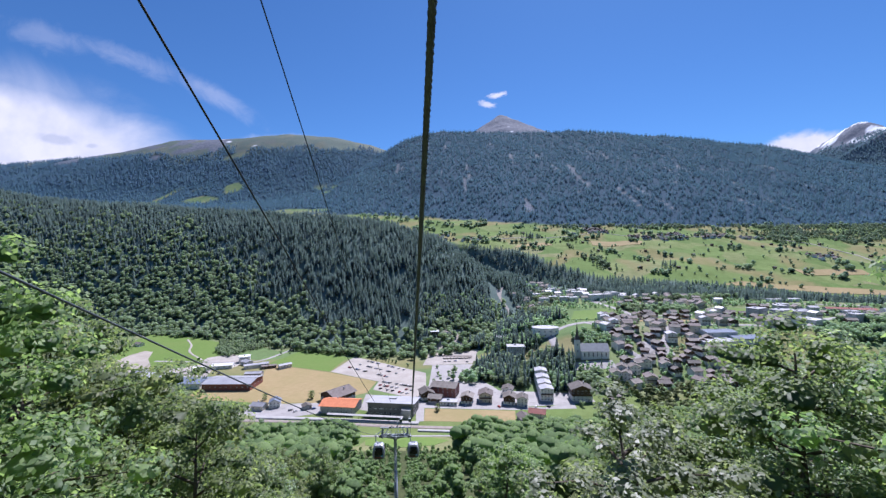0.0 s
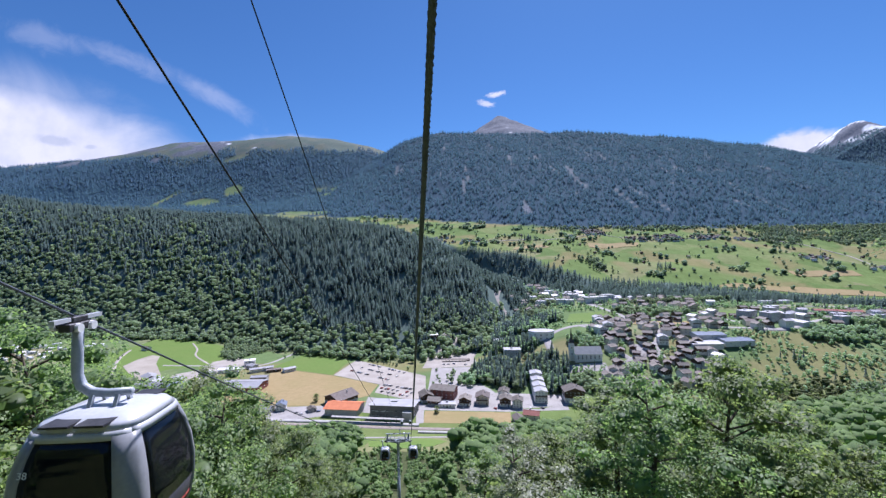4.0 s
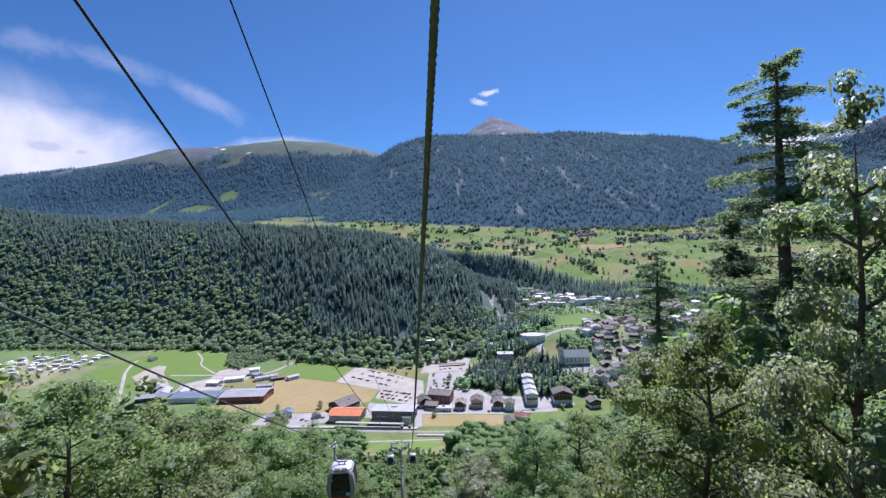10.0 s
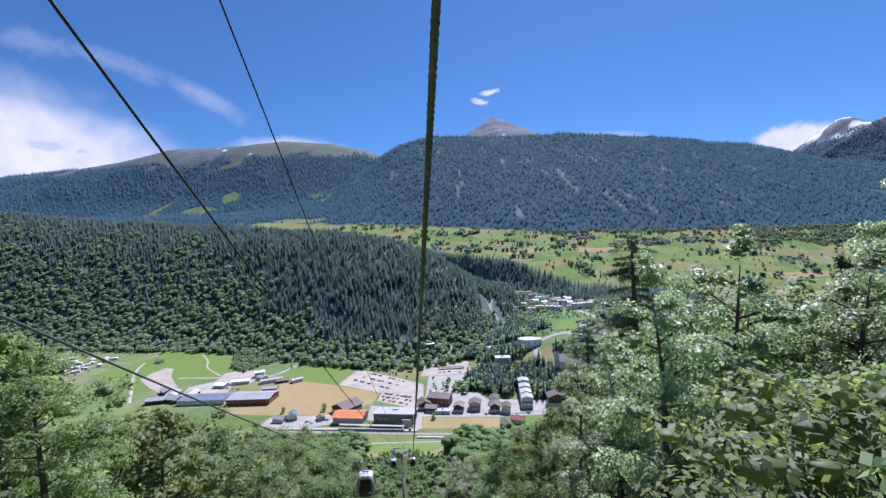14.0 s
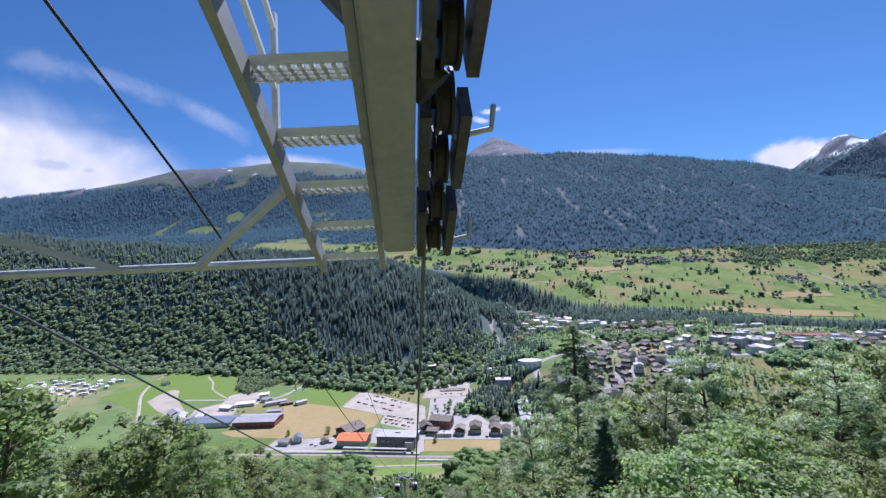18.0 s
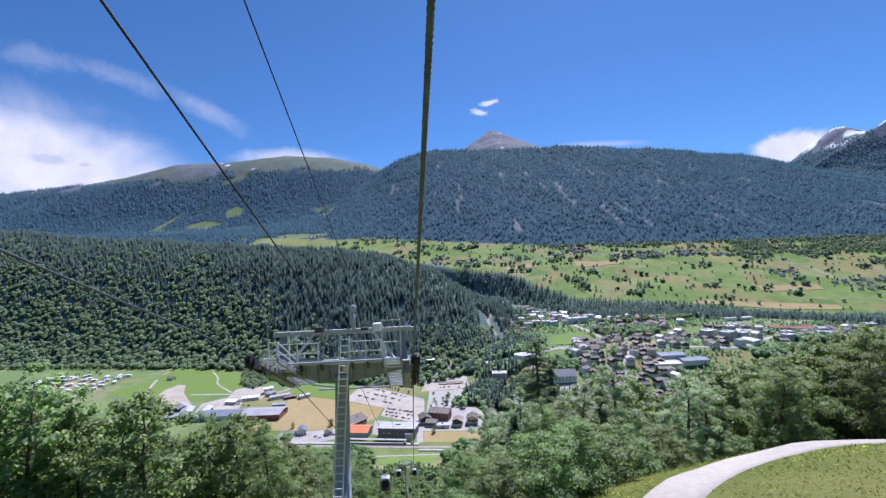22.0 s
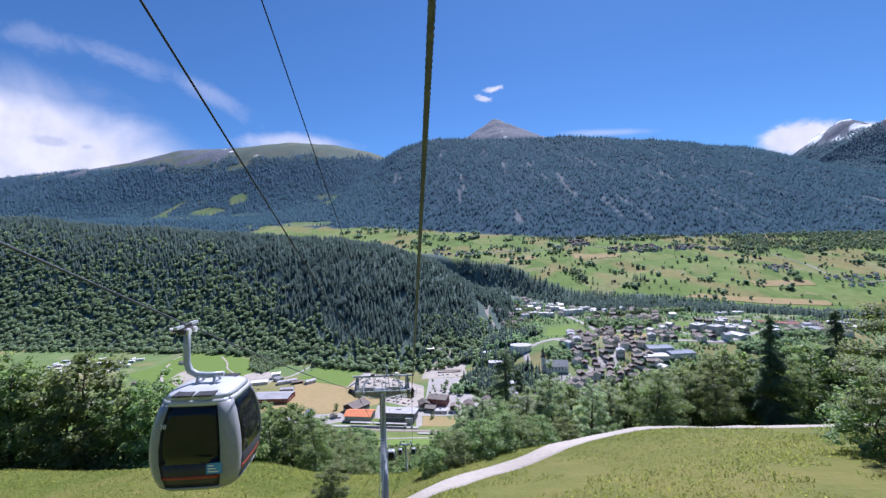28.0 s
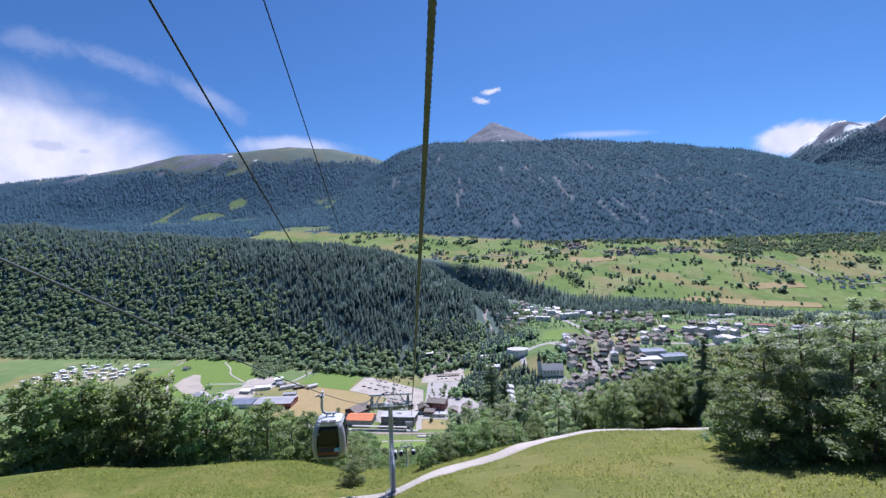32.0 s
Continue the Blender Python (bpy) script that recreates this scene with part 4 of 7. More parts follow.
# ---- trees near the ropeway ----


def broadleaf_tree(name, seed, h, width, count, size, mat, label, low=0.10, clump=0.30):
    """A tree of tapered trunk, forked limbs and a crown of leafy clumps with dark gaps between them."""
    r = random.Random(seed)
    root = tagged(new(name), label, "tree", "trees on the slope")
    bm = bmesh.new()
    bend = [(r.uniform(-0.3, 0.3), r.uniform(-0.3, 0.3)) for _ in range(5)]
    path = [(bend[i][0] * i / 2, bend[i][1] * i / 2, -1.0 + (h * 0.82 + 1.0) * i / 4) for i in range(5)]
    tube(bm, path, [h * 0.017, h * 0.013, h * 0.010, h * 0.006, 0.03], 7)
    clumps, sizes = [], []
    limbs = 34
    for k in range(limbs):
        f = low + (0.96 - low) * (k + r.random()) / limbs
        a = k * 2.4 + r.uniform(-0.4, 0.4)
        reach = width * math.sqrt(max(0.05, 1 - ((f - 0.42) / 0.6) ** 2)) * r.uniform(0.5, 1.0)
        i = min(3, int(f * 4 * 0.98))
        p = Vector(path[i]).lerp(Vector(path[i + 1]), min(1, f * 4 - i)) if f < 0.98 else Vector(path[4])
        p.z = min(p.z, h * 0.8)
        tip = p + Vector((math.cos(a) * reach, math.sin(a) * reach, reach * r.uniform(0.1, 0.5)))
        tip.z = min(tip.z, h * 0.95)
        mid = p.lerp(tip, 0.5) + Vector((0, 0, reach * 0.12))
        tube(bm, [p, mid, tip], [h * 0.0042, h * 0.0026, 0.012], 4, False)
        grow = width * clump * r.uniform(0.62, 1.15) * (1.1 - 0.35 * f)
        clumps += [tip, tip + Vector((r.uniform(-1, 1), r.uniform(-1, 1), r.uniform(-0.7, 0.5))) * grow, mid]
        sizes += [grow, grow * 0.62, grow * 0.8]
    for _ in range(4):
        clumps.append(Vector(path[4]) + Vector((r.uniform(-0.7, 0.7), r.uniform(-0.7, 0.7), r.uniform(-0.3, 1.0) * h * 0.09)))
        sizes.append(width * clump * 0.5)
    part("trunk", bm, BARK, root, smooth=True)
    c, rad = np.array([tuple(v) for v in clumps]), np.array(sizes)
    flat_ = np.array([1, 1, 0.72])
    # leaves sit on the outside of the clumps, denser on their upper sides
    i = rng.choice(len(c), count, p=rad ** 2 / np.sum(rad ** 2))
    d = rng.normal(0, 1, (count, 3)) + np.array([0, 0, 0.35])
    d /= np.linalg.norm(d, axis=1, keepdims=True)
    q = c[i] + d * (rad[i] * rng.uniform(0.55, 1.12, count) ** 0.7)[:, None] * flat_
    V, F = as_triangles(*leaf_quads(q, d + np.array([0, 0, 0.3]), size, 0.42, 0.6))
    V, F = joined((V, F), lumps(c - np.array([0, 0, 0.12]) * rad[:, None], rad * 0.47, 0.7, 0.3))
    ob = new("crown", mesh_of("crown", V, F, mat))
    ob.parent = root
    return root


def conifer_tree(name, seed, h, width, whorls, mat, label, droop=0.25, gap=0.0, dense=90, needle=0.17, taper=0.75, loose=0.008):
    """A spruce or larch: straight trunk, whorls of boughs, needles in tufts along each bough."""
    r = random.Random(seed)
    root = tagged(new(name), label, "tree", "conifers on the slope")
    bm = bmesh.new()
    tube(bm, [(0, 0, -1), (0.1, 0, h * 0.4), (0, 0.1, h * 0.8), (0, 0, h)], [h * 0.014, h * 0.010, h * 0.005, 0.02], 8)
    P, O = [], []
    for k in range(whorls):
        f = 0.10 + 0.89 * (k + r.random()) / whorls
        for j in range(r.choice((4, 5, 5, 6))):
            if r.random() < gap:
                continue
            a = r.uniform(0, 6.28)
            f1 = min(0.985, f + r.uniform(-loose, loose))
            reach = width * (1.06 - f1) ** taper * r.uniform(0.5 - 3 * loose, 1.1)
            z0 = f1 * h
            tip = Vector((math.cos(a) * reach, math.sin(a) * reach, z0 - reach * droop * r.uniform(0.5, 1.5)))
            mid = Vector((math.cos(a) * reach * 0.5, math.sin(a) * reach * 0.5, z0 - reach * droop * 0.2))
            tube(bm, [(0, 0, z0), mid, tip], [0.05, 0.03, 0.012], 4, False)
            n = max(12, int(reach * dense))
            t = np.array([r.random() for _ in range(n)])[:, None] ** 0.7
            q = (1 - t) ** 2 * np.array((0, 0, z0)) + 2 * t * (1 - t) * np.array(mid) + t * t * np.array(tip)
            # twigs spread flat beside the bough and hang a little
            across = np.array([-math.sin(a), math.cos(a), 0])
            w = rng.normal(0, 1, (n, 1)) * reach * 0.20 * (1.15 - t)
            q = q + across * w + rng.normal(0, 0.07, (n, 3)) - np.array([0, 0, 1]) * (np.abs(w) * 0.35 + rng.exponential(0.13, (n, 1)))
            P.append(q), O.append(np.tile((0.2 * math.cos(a), 0.2 * math.sin(a), 0.8), (n, 1)))
    part("trunk", bm, BARK, root, smooth=True)
    V, F = leaf_quads(np.concatenate(P), np.concatenate(O), needle, 0.6, 0.3)
    ob = new("needles", mesh_of("needles", V, F, mat))
    ob.parent = root
    return root


NEAR = [broadleaf_tree("ash_tree", 3, 22, 5.6, 23000, 0.118, LEAF, "tall broad-leaved tree with full light-green crown on the slope"),
        broadleaf_tree("maple_tree", 8, 20, 6.0, 23000, 0.125, LEAF, "round-crowned maple with dense green leaves on the slope"),
        broadleaf_tree("whitebeam_tree", 12, 21, 4.8, 21000, 0.108, LEAF_PALE, "slender tree with silvery pale leaves at the edge of the wood", 0.08, 0.27),
        broadleaf_tree("hazel_bush", 21, 6.5, 3.4, 9500, 0.092, LEAF, "bushy light green shrub beside the track", 0.04)]
MIDDLE = [broadleaf_tree("ash_tree", 33, 21, 5.8, 4200, 0.30, LEAF, "broad-leaved tree standing in the wood below the ropeway"),
          broadleaf_tree("maple_tree", 38, 20, 6.0, 4200, 0.30, LEAF, "round-crowned tree standing in the wood below the ropeway")]
SPRUCE = conifer_tree("spruce_tree", 5, 19, 3.6, 34, NEEDLE, "dark green spruce with drooping boughs", 0.3, 0.0, 100)
LARCH_TREE = conifer_tree("larch_tree", 6, 33, 5.2, 44, LARCH, "tall larch with thin feathery boughs", 0.10, 0.18, 165, 0.13, 0.42, 0.06)
BASE = {NEAR[0]: 22, NEAR[1]: 20, NEAR[2]: 21, NEAR[3]: 6.5, MIDDLE[0]: 21, MIDDLE[1]: 20, SPRUCE: 19, LARCH_TREE: 33}
used = set()


def plant(kind, x, y, scale=1.0, turn=None, sx=1.0, sway=2.0):
    turn = rng.uniform(0, 360) if turn is None else turn
    m = pose(x, y, height(x, y), rng.uniform(-sway, sway), rng.uniform(-sway, sway), turn) @ Matrix.Diagonal((scale * sx, scale * sx, scale, 1))
    if kind not in used:
        used.add(kind)
        kind.matrix_basis = m
        return kind
    keep = kind.scale.copy()
    kind.scale = (1, 1, 1)
    ob = copy_thing(kind, m)
    kind.scale = keep
    return ob


def grow(kind, x, y, tall, fat=1.0):
    """A tree of that height."""
    spots.append((x, y))
    return plant(kind, x, y, 1.06 * tall / BASE[kind], None, fat, 0.4)


spots = []
grow(LARCH_TREE, 29, 0, 34.7, 1.2)
grow(LARCH_TREE, 28, -19, 33.4, 1.35)
grow(SPRUCE, 34.2, -5.5, 34, 1.1)
grow(SPRUCE, 16, -62.5, 7.6, 1.6)
grow(SPRUCE, 79, -47, 22.5, 1.3)
grow(SPRUCE, 95, -45, 24, 1.3)
plant(SPRUCE, 34, -38, 1.0)
plant(SPRUCE, 78, -22, 1.25)
plant(SPRUCE, 92, -26, 1.2)
plant(SPRUCE, 108, -12, 1.1)
plant(SPRUCE, 62, 5, 1.0)
def rope_z(y):
    """Height of the haul rope above the line."""
    y = np.asarray(y, float)
    t = -np.minimum(y, 100) / 4.73
    over = np.clip(t - 16.5, 0, 1.8) ** 2 / 3.6 + np.maximum(0, t - 18.3)
    z = 163.25 + 2.4317 * t + 0.014476 * t * t - 1.1531 * over - 0.0003 * np.clip(y, 0, 100) ** 2
    down = np.maximum(0, y - 100)
    z = z - 0.44 * down + 0.00025 * down * down
    return z


def free(x, y, d):
    return all((x - a) ** 2 + (y - b) ** 2 > d * d for a, b in spots)


def wood(n, x0, x1, y0, y1, d, kinds, lo, hi, keep):
    made = 0
    for _ in range(n * 40):
        x, y = rng.uniform(x0, x1), rng.uniform(y0, y1)
        if made >= n:
            break
        if free(x, y, d) and keep(x, y):
            spots.append((x, y))
            plant(kinds[rng.integers(0, len(kinds))], x, y, rng.uniform(lo, hi), None, rng.uniform(0.9, 1.15))
            made += 1


def beside(x, y, gap):
    return abs(x - float(line_x(y)) + 3.3) > gap


A, B, C, D = NEAR
M, K = MIDDLE
# rows at the edge of the meadow
for k in range(13):
    x, y = -94 + 5.2 * k, -46 + 2.0 * math.sin(k * 1.9)
    spots.append((x, y))
    plant((M, K)[k % 2], x, y, float(np.interp(x, [-94, -60, -37], [1.55, 1.3, 0.92])) + 0.1 * math.sin(k * 2.3))
# big leafy group at the far side of the meadow
for kind, x, y, size, fat in ((B, 55, -96, 1.0, 1.3), (C, 61, -92, 1.05, 1.25), (C, 61, -102, 1.1, 1.3), (C, 69, -97, 1.15, 1.3), (B, 74, -90, 1.1, 1.3), (B, 70, -108, 1.05, 1.35), (D, 52, -100, 1.3, 1.2), (D, 55, -90, 1.4, 1.2), (D, 58, -107, 1.4, 1.3), (C, 80, -100, 1.1, 1.3), (C, 66, -86, 1.05, 1.3), (C, 58, -99, 1.05, 1.3)):
    spots.append((x + 1.5, y))
    plant(kind, x + 1.5, y, size * 0.88, None, fat)
for x, y, size in ((17, -69, 0.9), (20.5, -66.5, 1.0), (24, -63.5, 1.0), (13, -72.5, 0.75), (28, -60, 0.9), (9.5, -75, 0.6), (33, -58, 0.8), (22, -60, 0.95), (17, -64, 0.95), (15.5, -55.5, 1.1), (19, -54.5, 1.2), (23, -52.5, 1.25), (-3.5, -78.5, 0.7)):
    spots.append((x, y))
    plant(D, x, y, size, None, 1.1)
# tall group beside the line
for kind, x, y, tall, fat in ((B, 14.5, -31, 14.5, 0.8), (C, 15.6, -36, 18, 0.6), (C, 16, -41.6, 14.6, 1.15), (A, 20, -37.5, 17, 1.1), (C, 14.3, -50, 15, 0.9), (C, 19, -48, 16.4, 1.0), (A, 22, -44, 16, 1.2), (C, 35, -41, 22.5, 0.8), (C, 41, -49, 14.5, 1.1), (B, 72, -40, 19, 1.3), (C, 29, -44, 16.5, 1.2), (B, 24, -42, 15, 1.2),
                              (A, 16.6, 11, 21, 1.1), (B, 24, 13, 21.5, 1.1), (C, 7.8, 18, 17.5, 1.45), (A, 18, 20.5, 21.5, 1.3), (B, 12.5, 23, 17.5, 1.3), (C, 24, 26, 22, 1.3), (B, 33, -28, 20, 1.0), (B, 18.5, -25, 14, 1.2), (C, 47, -43, 15, 1.0), (B, 56, -46, 14.5, 1.1), (C, 60, -41, 17, 1.0), (B, 82, -46, 17, 1.1), (B, 66, -49, 15.6, 1.0),
                              (A, -27.5, 10, 26.5, 1.1), (B, -18, -15, 18.6, 1.1), (A, -23, -3, 22, 1.15), (K, -33, 3, 27, 1.1), (B, -20, 9, 22, 1.1), (K, -38, -12, 25, 1.1), (A, -27.4, 32, 29, 1.0), (B, -26, 25, 25, 1.1)):
    grow(kind, x, y, tall, fat)
for kind, x, y, size in ((K, 11, 26, 0.9), (K, 34, -33, 1.1), (M, 42, -34, 1.0), (K, 50, -37, 0.92), (M, 55, -35, 0.9), (M, 60.5, -36, 0.95), (K, 67, -40, 1.0), (M, 74, -41, 1.05), (M, 80, -38, 1.1), (K, 90, -44, 1.1), (M, 31, -30, 1.05), (K, 23, -22, 0.95)):
    spots.append((x, y))
    plant(kind, x, y, size)
for kind, x, y, size in ((B, -21, 28, 1.15), (M, -28, 31, 1.2), (K, -36, 24, 1.2), (M, -33, 40, 1.2), (K, -25, 42, 1.15), (M, -40, 12, 1.15), (A, -17, 14, 1.1), (B, -22, 12, 1.15), (B, -15, 24, 1.0), (M, -31, 10, 1.1), (M, -24, -38, 0.95), (K, -30, -34, 1.05), (M, -19, -30, 0.85)):
    spots.append((x, y))
    plant(kind, x, y, size)
wood(18, 9, 34, -44, 48, 5.2, [A, B, C, B], 0.5, 0.64, lambda x, y: beside(x, y, 13.5) and y > -44 + 0.1 * x)
wood(18, -40, -14, -42, 48, 5.4, [A, B, C], 0.75, 0.98, lambda x, y: beside(x, y, 13))
wood(14, -16, 9, 14, 75, 3.4, [D], 0.5, 0.8, lambda x, y: not beside(x, y, 12.5) and float(rope_z(y)) - height(x, y) > 16)
wood(14, 8, 60, -66, -46, 3.2, [D], 0.45, 0.8, lambda x, y: y > np.interp(x, [8, 16, 22, 28, 34, 60], [-72, -70, -66, -61, -57, -55]))
wood(40, 32, 150, -30, 60, 5.6, [M, K], 0.8, 1.1, lambda x, y: True)
wood(50, -150, -34, -42, 60, 5.6, [M, K], 0.75, 1.05, lambda x, y: True)
wood(40, -110, 110, 45, 120, 5.6, [M, K], 0.75, 1.0, lambda x, y: beside(x, y, 15))
wood(8, -24, 14, 70, 125, 4.0, [D], 0.6, 0.9, lambda x, y: beside(x, y, 4) and not beside(x, y, 13))

# ---- ropeway ----


def rope(name, x_off, z_off, y0, y1, radius, mat, label, step=6.0, sides=8):
    ys = np.arange(y0, y1 + step, step)
    bm = bmesh.new()
    lift = lambda y: 0.0 if z_off == 0 else z_off + (0.017 * min(y + 83, 91) - 0.017 * max(0, y - 8) if y > -83 else -0.027 * (y + 83))
    tube(bm, [(float(line_x(y)) + x_off, y, float(rope_z(y)) + lift(y)) for y in ys], radius, sides, False)
    ob = part(name, bm, mat, None, smooth=True)
    return tagged(ob, label, "rope")


def stranded(name, x_off, y0, y1, label):
    """The near stretch of the haul rope: six strands laid round one another."""
    ys = np.arange(y0, y1, 0.075)
    x, z = line_x(ys) + x_off, rope_z(ys)
    V, F, n = [], [], len(ys)
    for s in range(6):
        a = ys / 0.36 * math.tau + s * math.tau / 6
        for k in range(5):
            b = k * math.tau / 5
            V.append(np.stack([x + np.cos(a) * 0.0225 + math.cos(b) * 0.0150, ys, z + np.sin(a) * 0.0225 + math.sin(b) * 0.0150], -1))
        for k in range(5):
            i0, i1 = (s * 5 + k) * n, (s * 5 + (k + 1) % 5) * n
            j = np.arange(n - 1)
            F.append(np.stack([i0 + j, i1 + j, i1 + j + 1, i0 + j + 1], -1))
    return tagged(new(name, mesh_of(name, np.concatenate(V), np.concatenate(F), ROPE, True)), label, "rope")


stranded("haul_rope", 0.22, -165, 30, "dark stranded steel haul rope close above the cabin")
rope("haul_rope", 0.22, 0, 30, 372, 0.027, ROPE, "dark stranded steel haul rope above the track")
rope("haul_rope", -6.7, 0, -210, 372, 0.027, ROPE, "dark stranded steel haul rope of the descending side")
rope("signal_cable", -2.50, 3.5, -210, 330, 0.014, CABLE, "thin black signal cable between tower heads")
rope("signal_cable", -3.78, 1.95, -210, 330, 0.02, CABLE, "black communication cable between tower heads")

# ---- houses ----
WINDOWS = {}


def window_mesh(w, h):
    """A window: dark pane in a shallow pale frame."""
    if (w, h) not in WINDOWS:
        bm = bmesh.new()
        box(bm, -w / 2, -0.02, -h / 2, w / 2, 0.10, h / 2)
        for x in (-w / 2, 0, w / 2):
            box(bm, x - 0.06, 0.0, -h / 2, x + 0.06, 0.14, h / 2)
        box(bm, -w / 2 - 0.1, 0.0, -h / 2 - 0.08, w / 2 + 0.1, 0.2, -h / 2 + 0.06)
        me = bpy.data.meshes.new("window")
        bm.to_mesh(me)
        bm.free()
        me.materials.append(PANE), me.materials.append(WHITE_PAINT)
        me.polygons.foreach_set("material_index", np.repeat([0, 1, 1, 1, 1], 6).astype("i4"))
        WINDOWS[w, h] = me
    return WINDOWS[w, h]


def set_windows(parent, w, d, z0, z1, floors, across, deep, size=(1.2, 1.3), back=True):
    me = window_mesh(*size)
    if floors < 1:
        return
    step = (z1 - z0) / floors
    for f in range(floors):
        z = z0 + step * (f + 0.55)
        for sgn, turn in ((-1, 180), (1, 0)):
            for k in range(across if back or sgn < 0 else 0):
                like("window", me, parent, pose((k + 0.5) / across * w - w / 2, sgn * d / 2, z, 0, 0, turn))
            for k in range(deep):
                like("window", me, parent, pose(sgn * w / 2, (k + 0.5) / deep * d - d / 2, z, 0, 0, -90 if sgn > 0 else 90))


def gable_house(name, label, w, d, wall_h, pitch, wall, roof, floors=2, plinth=None, over=0.9, across=3, deep=2, chimney=True, balcony=False, category="house", group="", back=False):
    """A house whose ridge runs along its depth."""
    root = tagged(new(name), label, category, group)
    rise = w / 2 * math.tan(radians(pitch))
    low = wall_h * 0.42 if plinth else 0
    bm = bmesh.new()
    prof = [(-w / 2, low), (w / 2, low), (w / 2, wall_h), (0, wall_h + rise), (-w / 2, wall_h)]
    a = [bm.verts.new((x, -d / 2, z - (1.5 if not plinth and z == low else 0))) for x, z in prof]
    b = [bm.verts.new((x, d / 2, z - (1.5 if not plinth and z == low else 0))) for x, z in prof]
    bm.faces.new(a[::-1]), bm.faces.new(b)
    for k in range(5):
        bm.faces.new((a[k], a[(k + 1) % 5], b[(k + 1) % 5], b[k]))
    bmesh.ops.recalc_face_normals(bm, faces=bm.faces)
    part("wall", bm, wall, root)
    if plinth:
        bm = bmesh.new()
        box(bm, -w / 2 - 0.06, -d / 2 - 0.06, -2.0, w / 2 + 0.06, d / 2 + 0.06, low)
        part("plinth", bm, plinth, root, "pale masonry ground floor")
    bm = bmesh.new()
    slope = math.hypot(w / 2, rise)
    for sgn in (-1, 1):
        m = Matrix.Translation((0, 0, wall_h + rise + 0.02)) @ Matrix.Rotation(sgn * math.atan2(rise, w / 2), 4, "Y")
        box(bm, 0 if sgn > 0 else -slope - over, -d / 2 - over, 0, slope + over if sgn > 0 else 0, d / 2 + over, 0.28, m)
    box(bm, -0.22, -d / 2 - over, wall_h + rise + 0.12, 0.22, d / 2 + over, wall_h + rise + 0.40)
    part("roof", bm, roof, root)
    if chimney:
        bm = bmesh.new()
        cx = w * 0.2
        zt = wall_h + rise * 0.6
        box(bm, cx - 0.4, d * 0.15 - 0.4, zt - 1.0, cx + 0.4, d * 0.15 + 0.4, wall_h + rise + 1.0)
        box(bm, cx - 0.5, d * 0.15 - 0.5, wall_h + rise + 1.0, cx + 0.5, d * 0.15 + 0.5, wall_h + rise + 1.15)
        part("chimney", bm, GREY_WALL, root)
    if balcony:
        bm = bmesh.new()
        z = wall_h * 0.55
        box(bm, -w / 2 + 0.3, -d / 2 - 1.4, z, w / 2 - 0.3, -d / 2, z + 0.16)
        box(bm, -w / 2 + 0.3, -d / 2 - 1.4, z + 0.16, w / 2 - 0.3, -d / 2 - 1.28, z + 1.1)
        part("balcony", bm, DARK_WOOD, root)
    set_windows(root, w + (0.12 if plinth else 0), d + (0.12 if plinth else 0), 0.2, wall_h, floors, across, deep, back=back)
    bm = bmesh.new()
    box(bm, w * 0.32 - 0.5, -d / 2 - 0.12, 0, w * 0.32 + 0.5, -d / 2 + 0.02, 2.1)
    part("door", bm, DARK_WOOD, root)
    return root


def flat_block(name, label, w, d, h, wall, roof, floors, across, deep, tilt=0.0, category="building", over=0.5, size=(1.4, 1.3), group=""):
    """A block with a flat or slightly tilted roof and a parapet."""
    root = tagged(new(name), label, category, group)
    bm = bmesh.new()
    v = box(bm, -w / 2, -d / 2, -2.0, w / 2, d / 2, h)
    for p in v:
        if p.co.z > 0:
            p.co.z += p.co.y * math.tan(radians(tilt))
    part("wall", bm, wall, root)
    bm = bmesh.new()
    v = box(bm, -w / 2 - over, -d / 2 - over, h + 0.03, w / 2 + over, d / 2 + over, h + 0.4)
    for p in v:
        p.co.z += p.co.y * math.tan(radians(tilt))
    part("roof", bm, roof, root)
    bm = bmesh.new()
    box(bm, -w * 0.1, d * 0.05, h + 0.2, w * 0.05, d * 0.2, h + 1.8 + d * 0.2 * math.tan(radians(tilt)))
    part("roof_vent", bm, GREY_WALL, root)
    set_windows(root, w, d, 0.3, h - 0.4 - d / 2 * abs(math.tan(radians(tilt))), floors, across, deep, size, False)
    bm = bmesh.new()
    box(bm, -0.9, -d / 2 - 0.1, 0, 0.9, -d / 2 + 0.02, 2.3)
    part("door", bm, PANE, root)
    return root


placed, first = [], set()


def put(ob, x, y, turn=0.0, lift=0.0):
    placed.append((x, y))
    ob.matrix_basis = pose(x, y, height(x, y) + lift, 0, 0, turn)
    return ob


# the valley station of the ropeway
station = flat_block("ropeway_station", "long grey valley station of the ropeway with a tilted sheet roof", 44, 24, 11, STATION_WALL, METAL_ROOF, 2, 9, 4, -6, "station", 1.5, (2.4, 1.2))
put(station, -50, 399, -9)
bm = bmesh.new()
box(bm, 12, -18, 0, 21, -12.05, 8.5)
part("entrance_porch", bm, CONCRETE, station, "pale concrete gate where the ropes enter")
bm = bmesh.new()
box(bm, 12.5, -18.3, 5.0, 20.5, -18.02, 8.2)
part("porch_roof", bm, METAL_ROOF, station)
bm = bmesh.new()
for k in range(9):
    box(bm, -16 + k * 0.8 + (k > 3) * 2.2, -12.2, 6.2, -15.55 + k * 0.8 + (k > 3) * 2.2, -12.03, 7.2)
part("sign_letters", bm, WHITE_PAINT, station, "white sign bars on the wall")
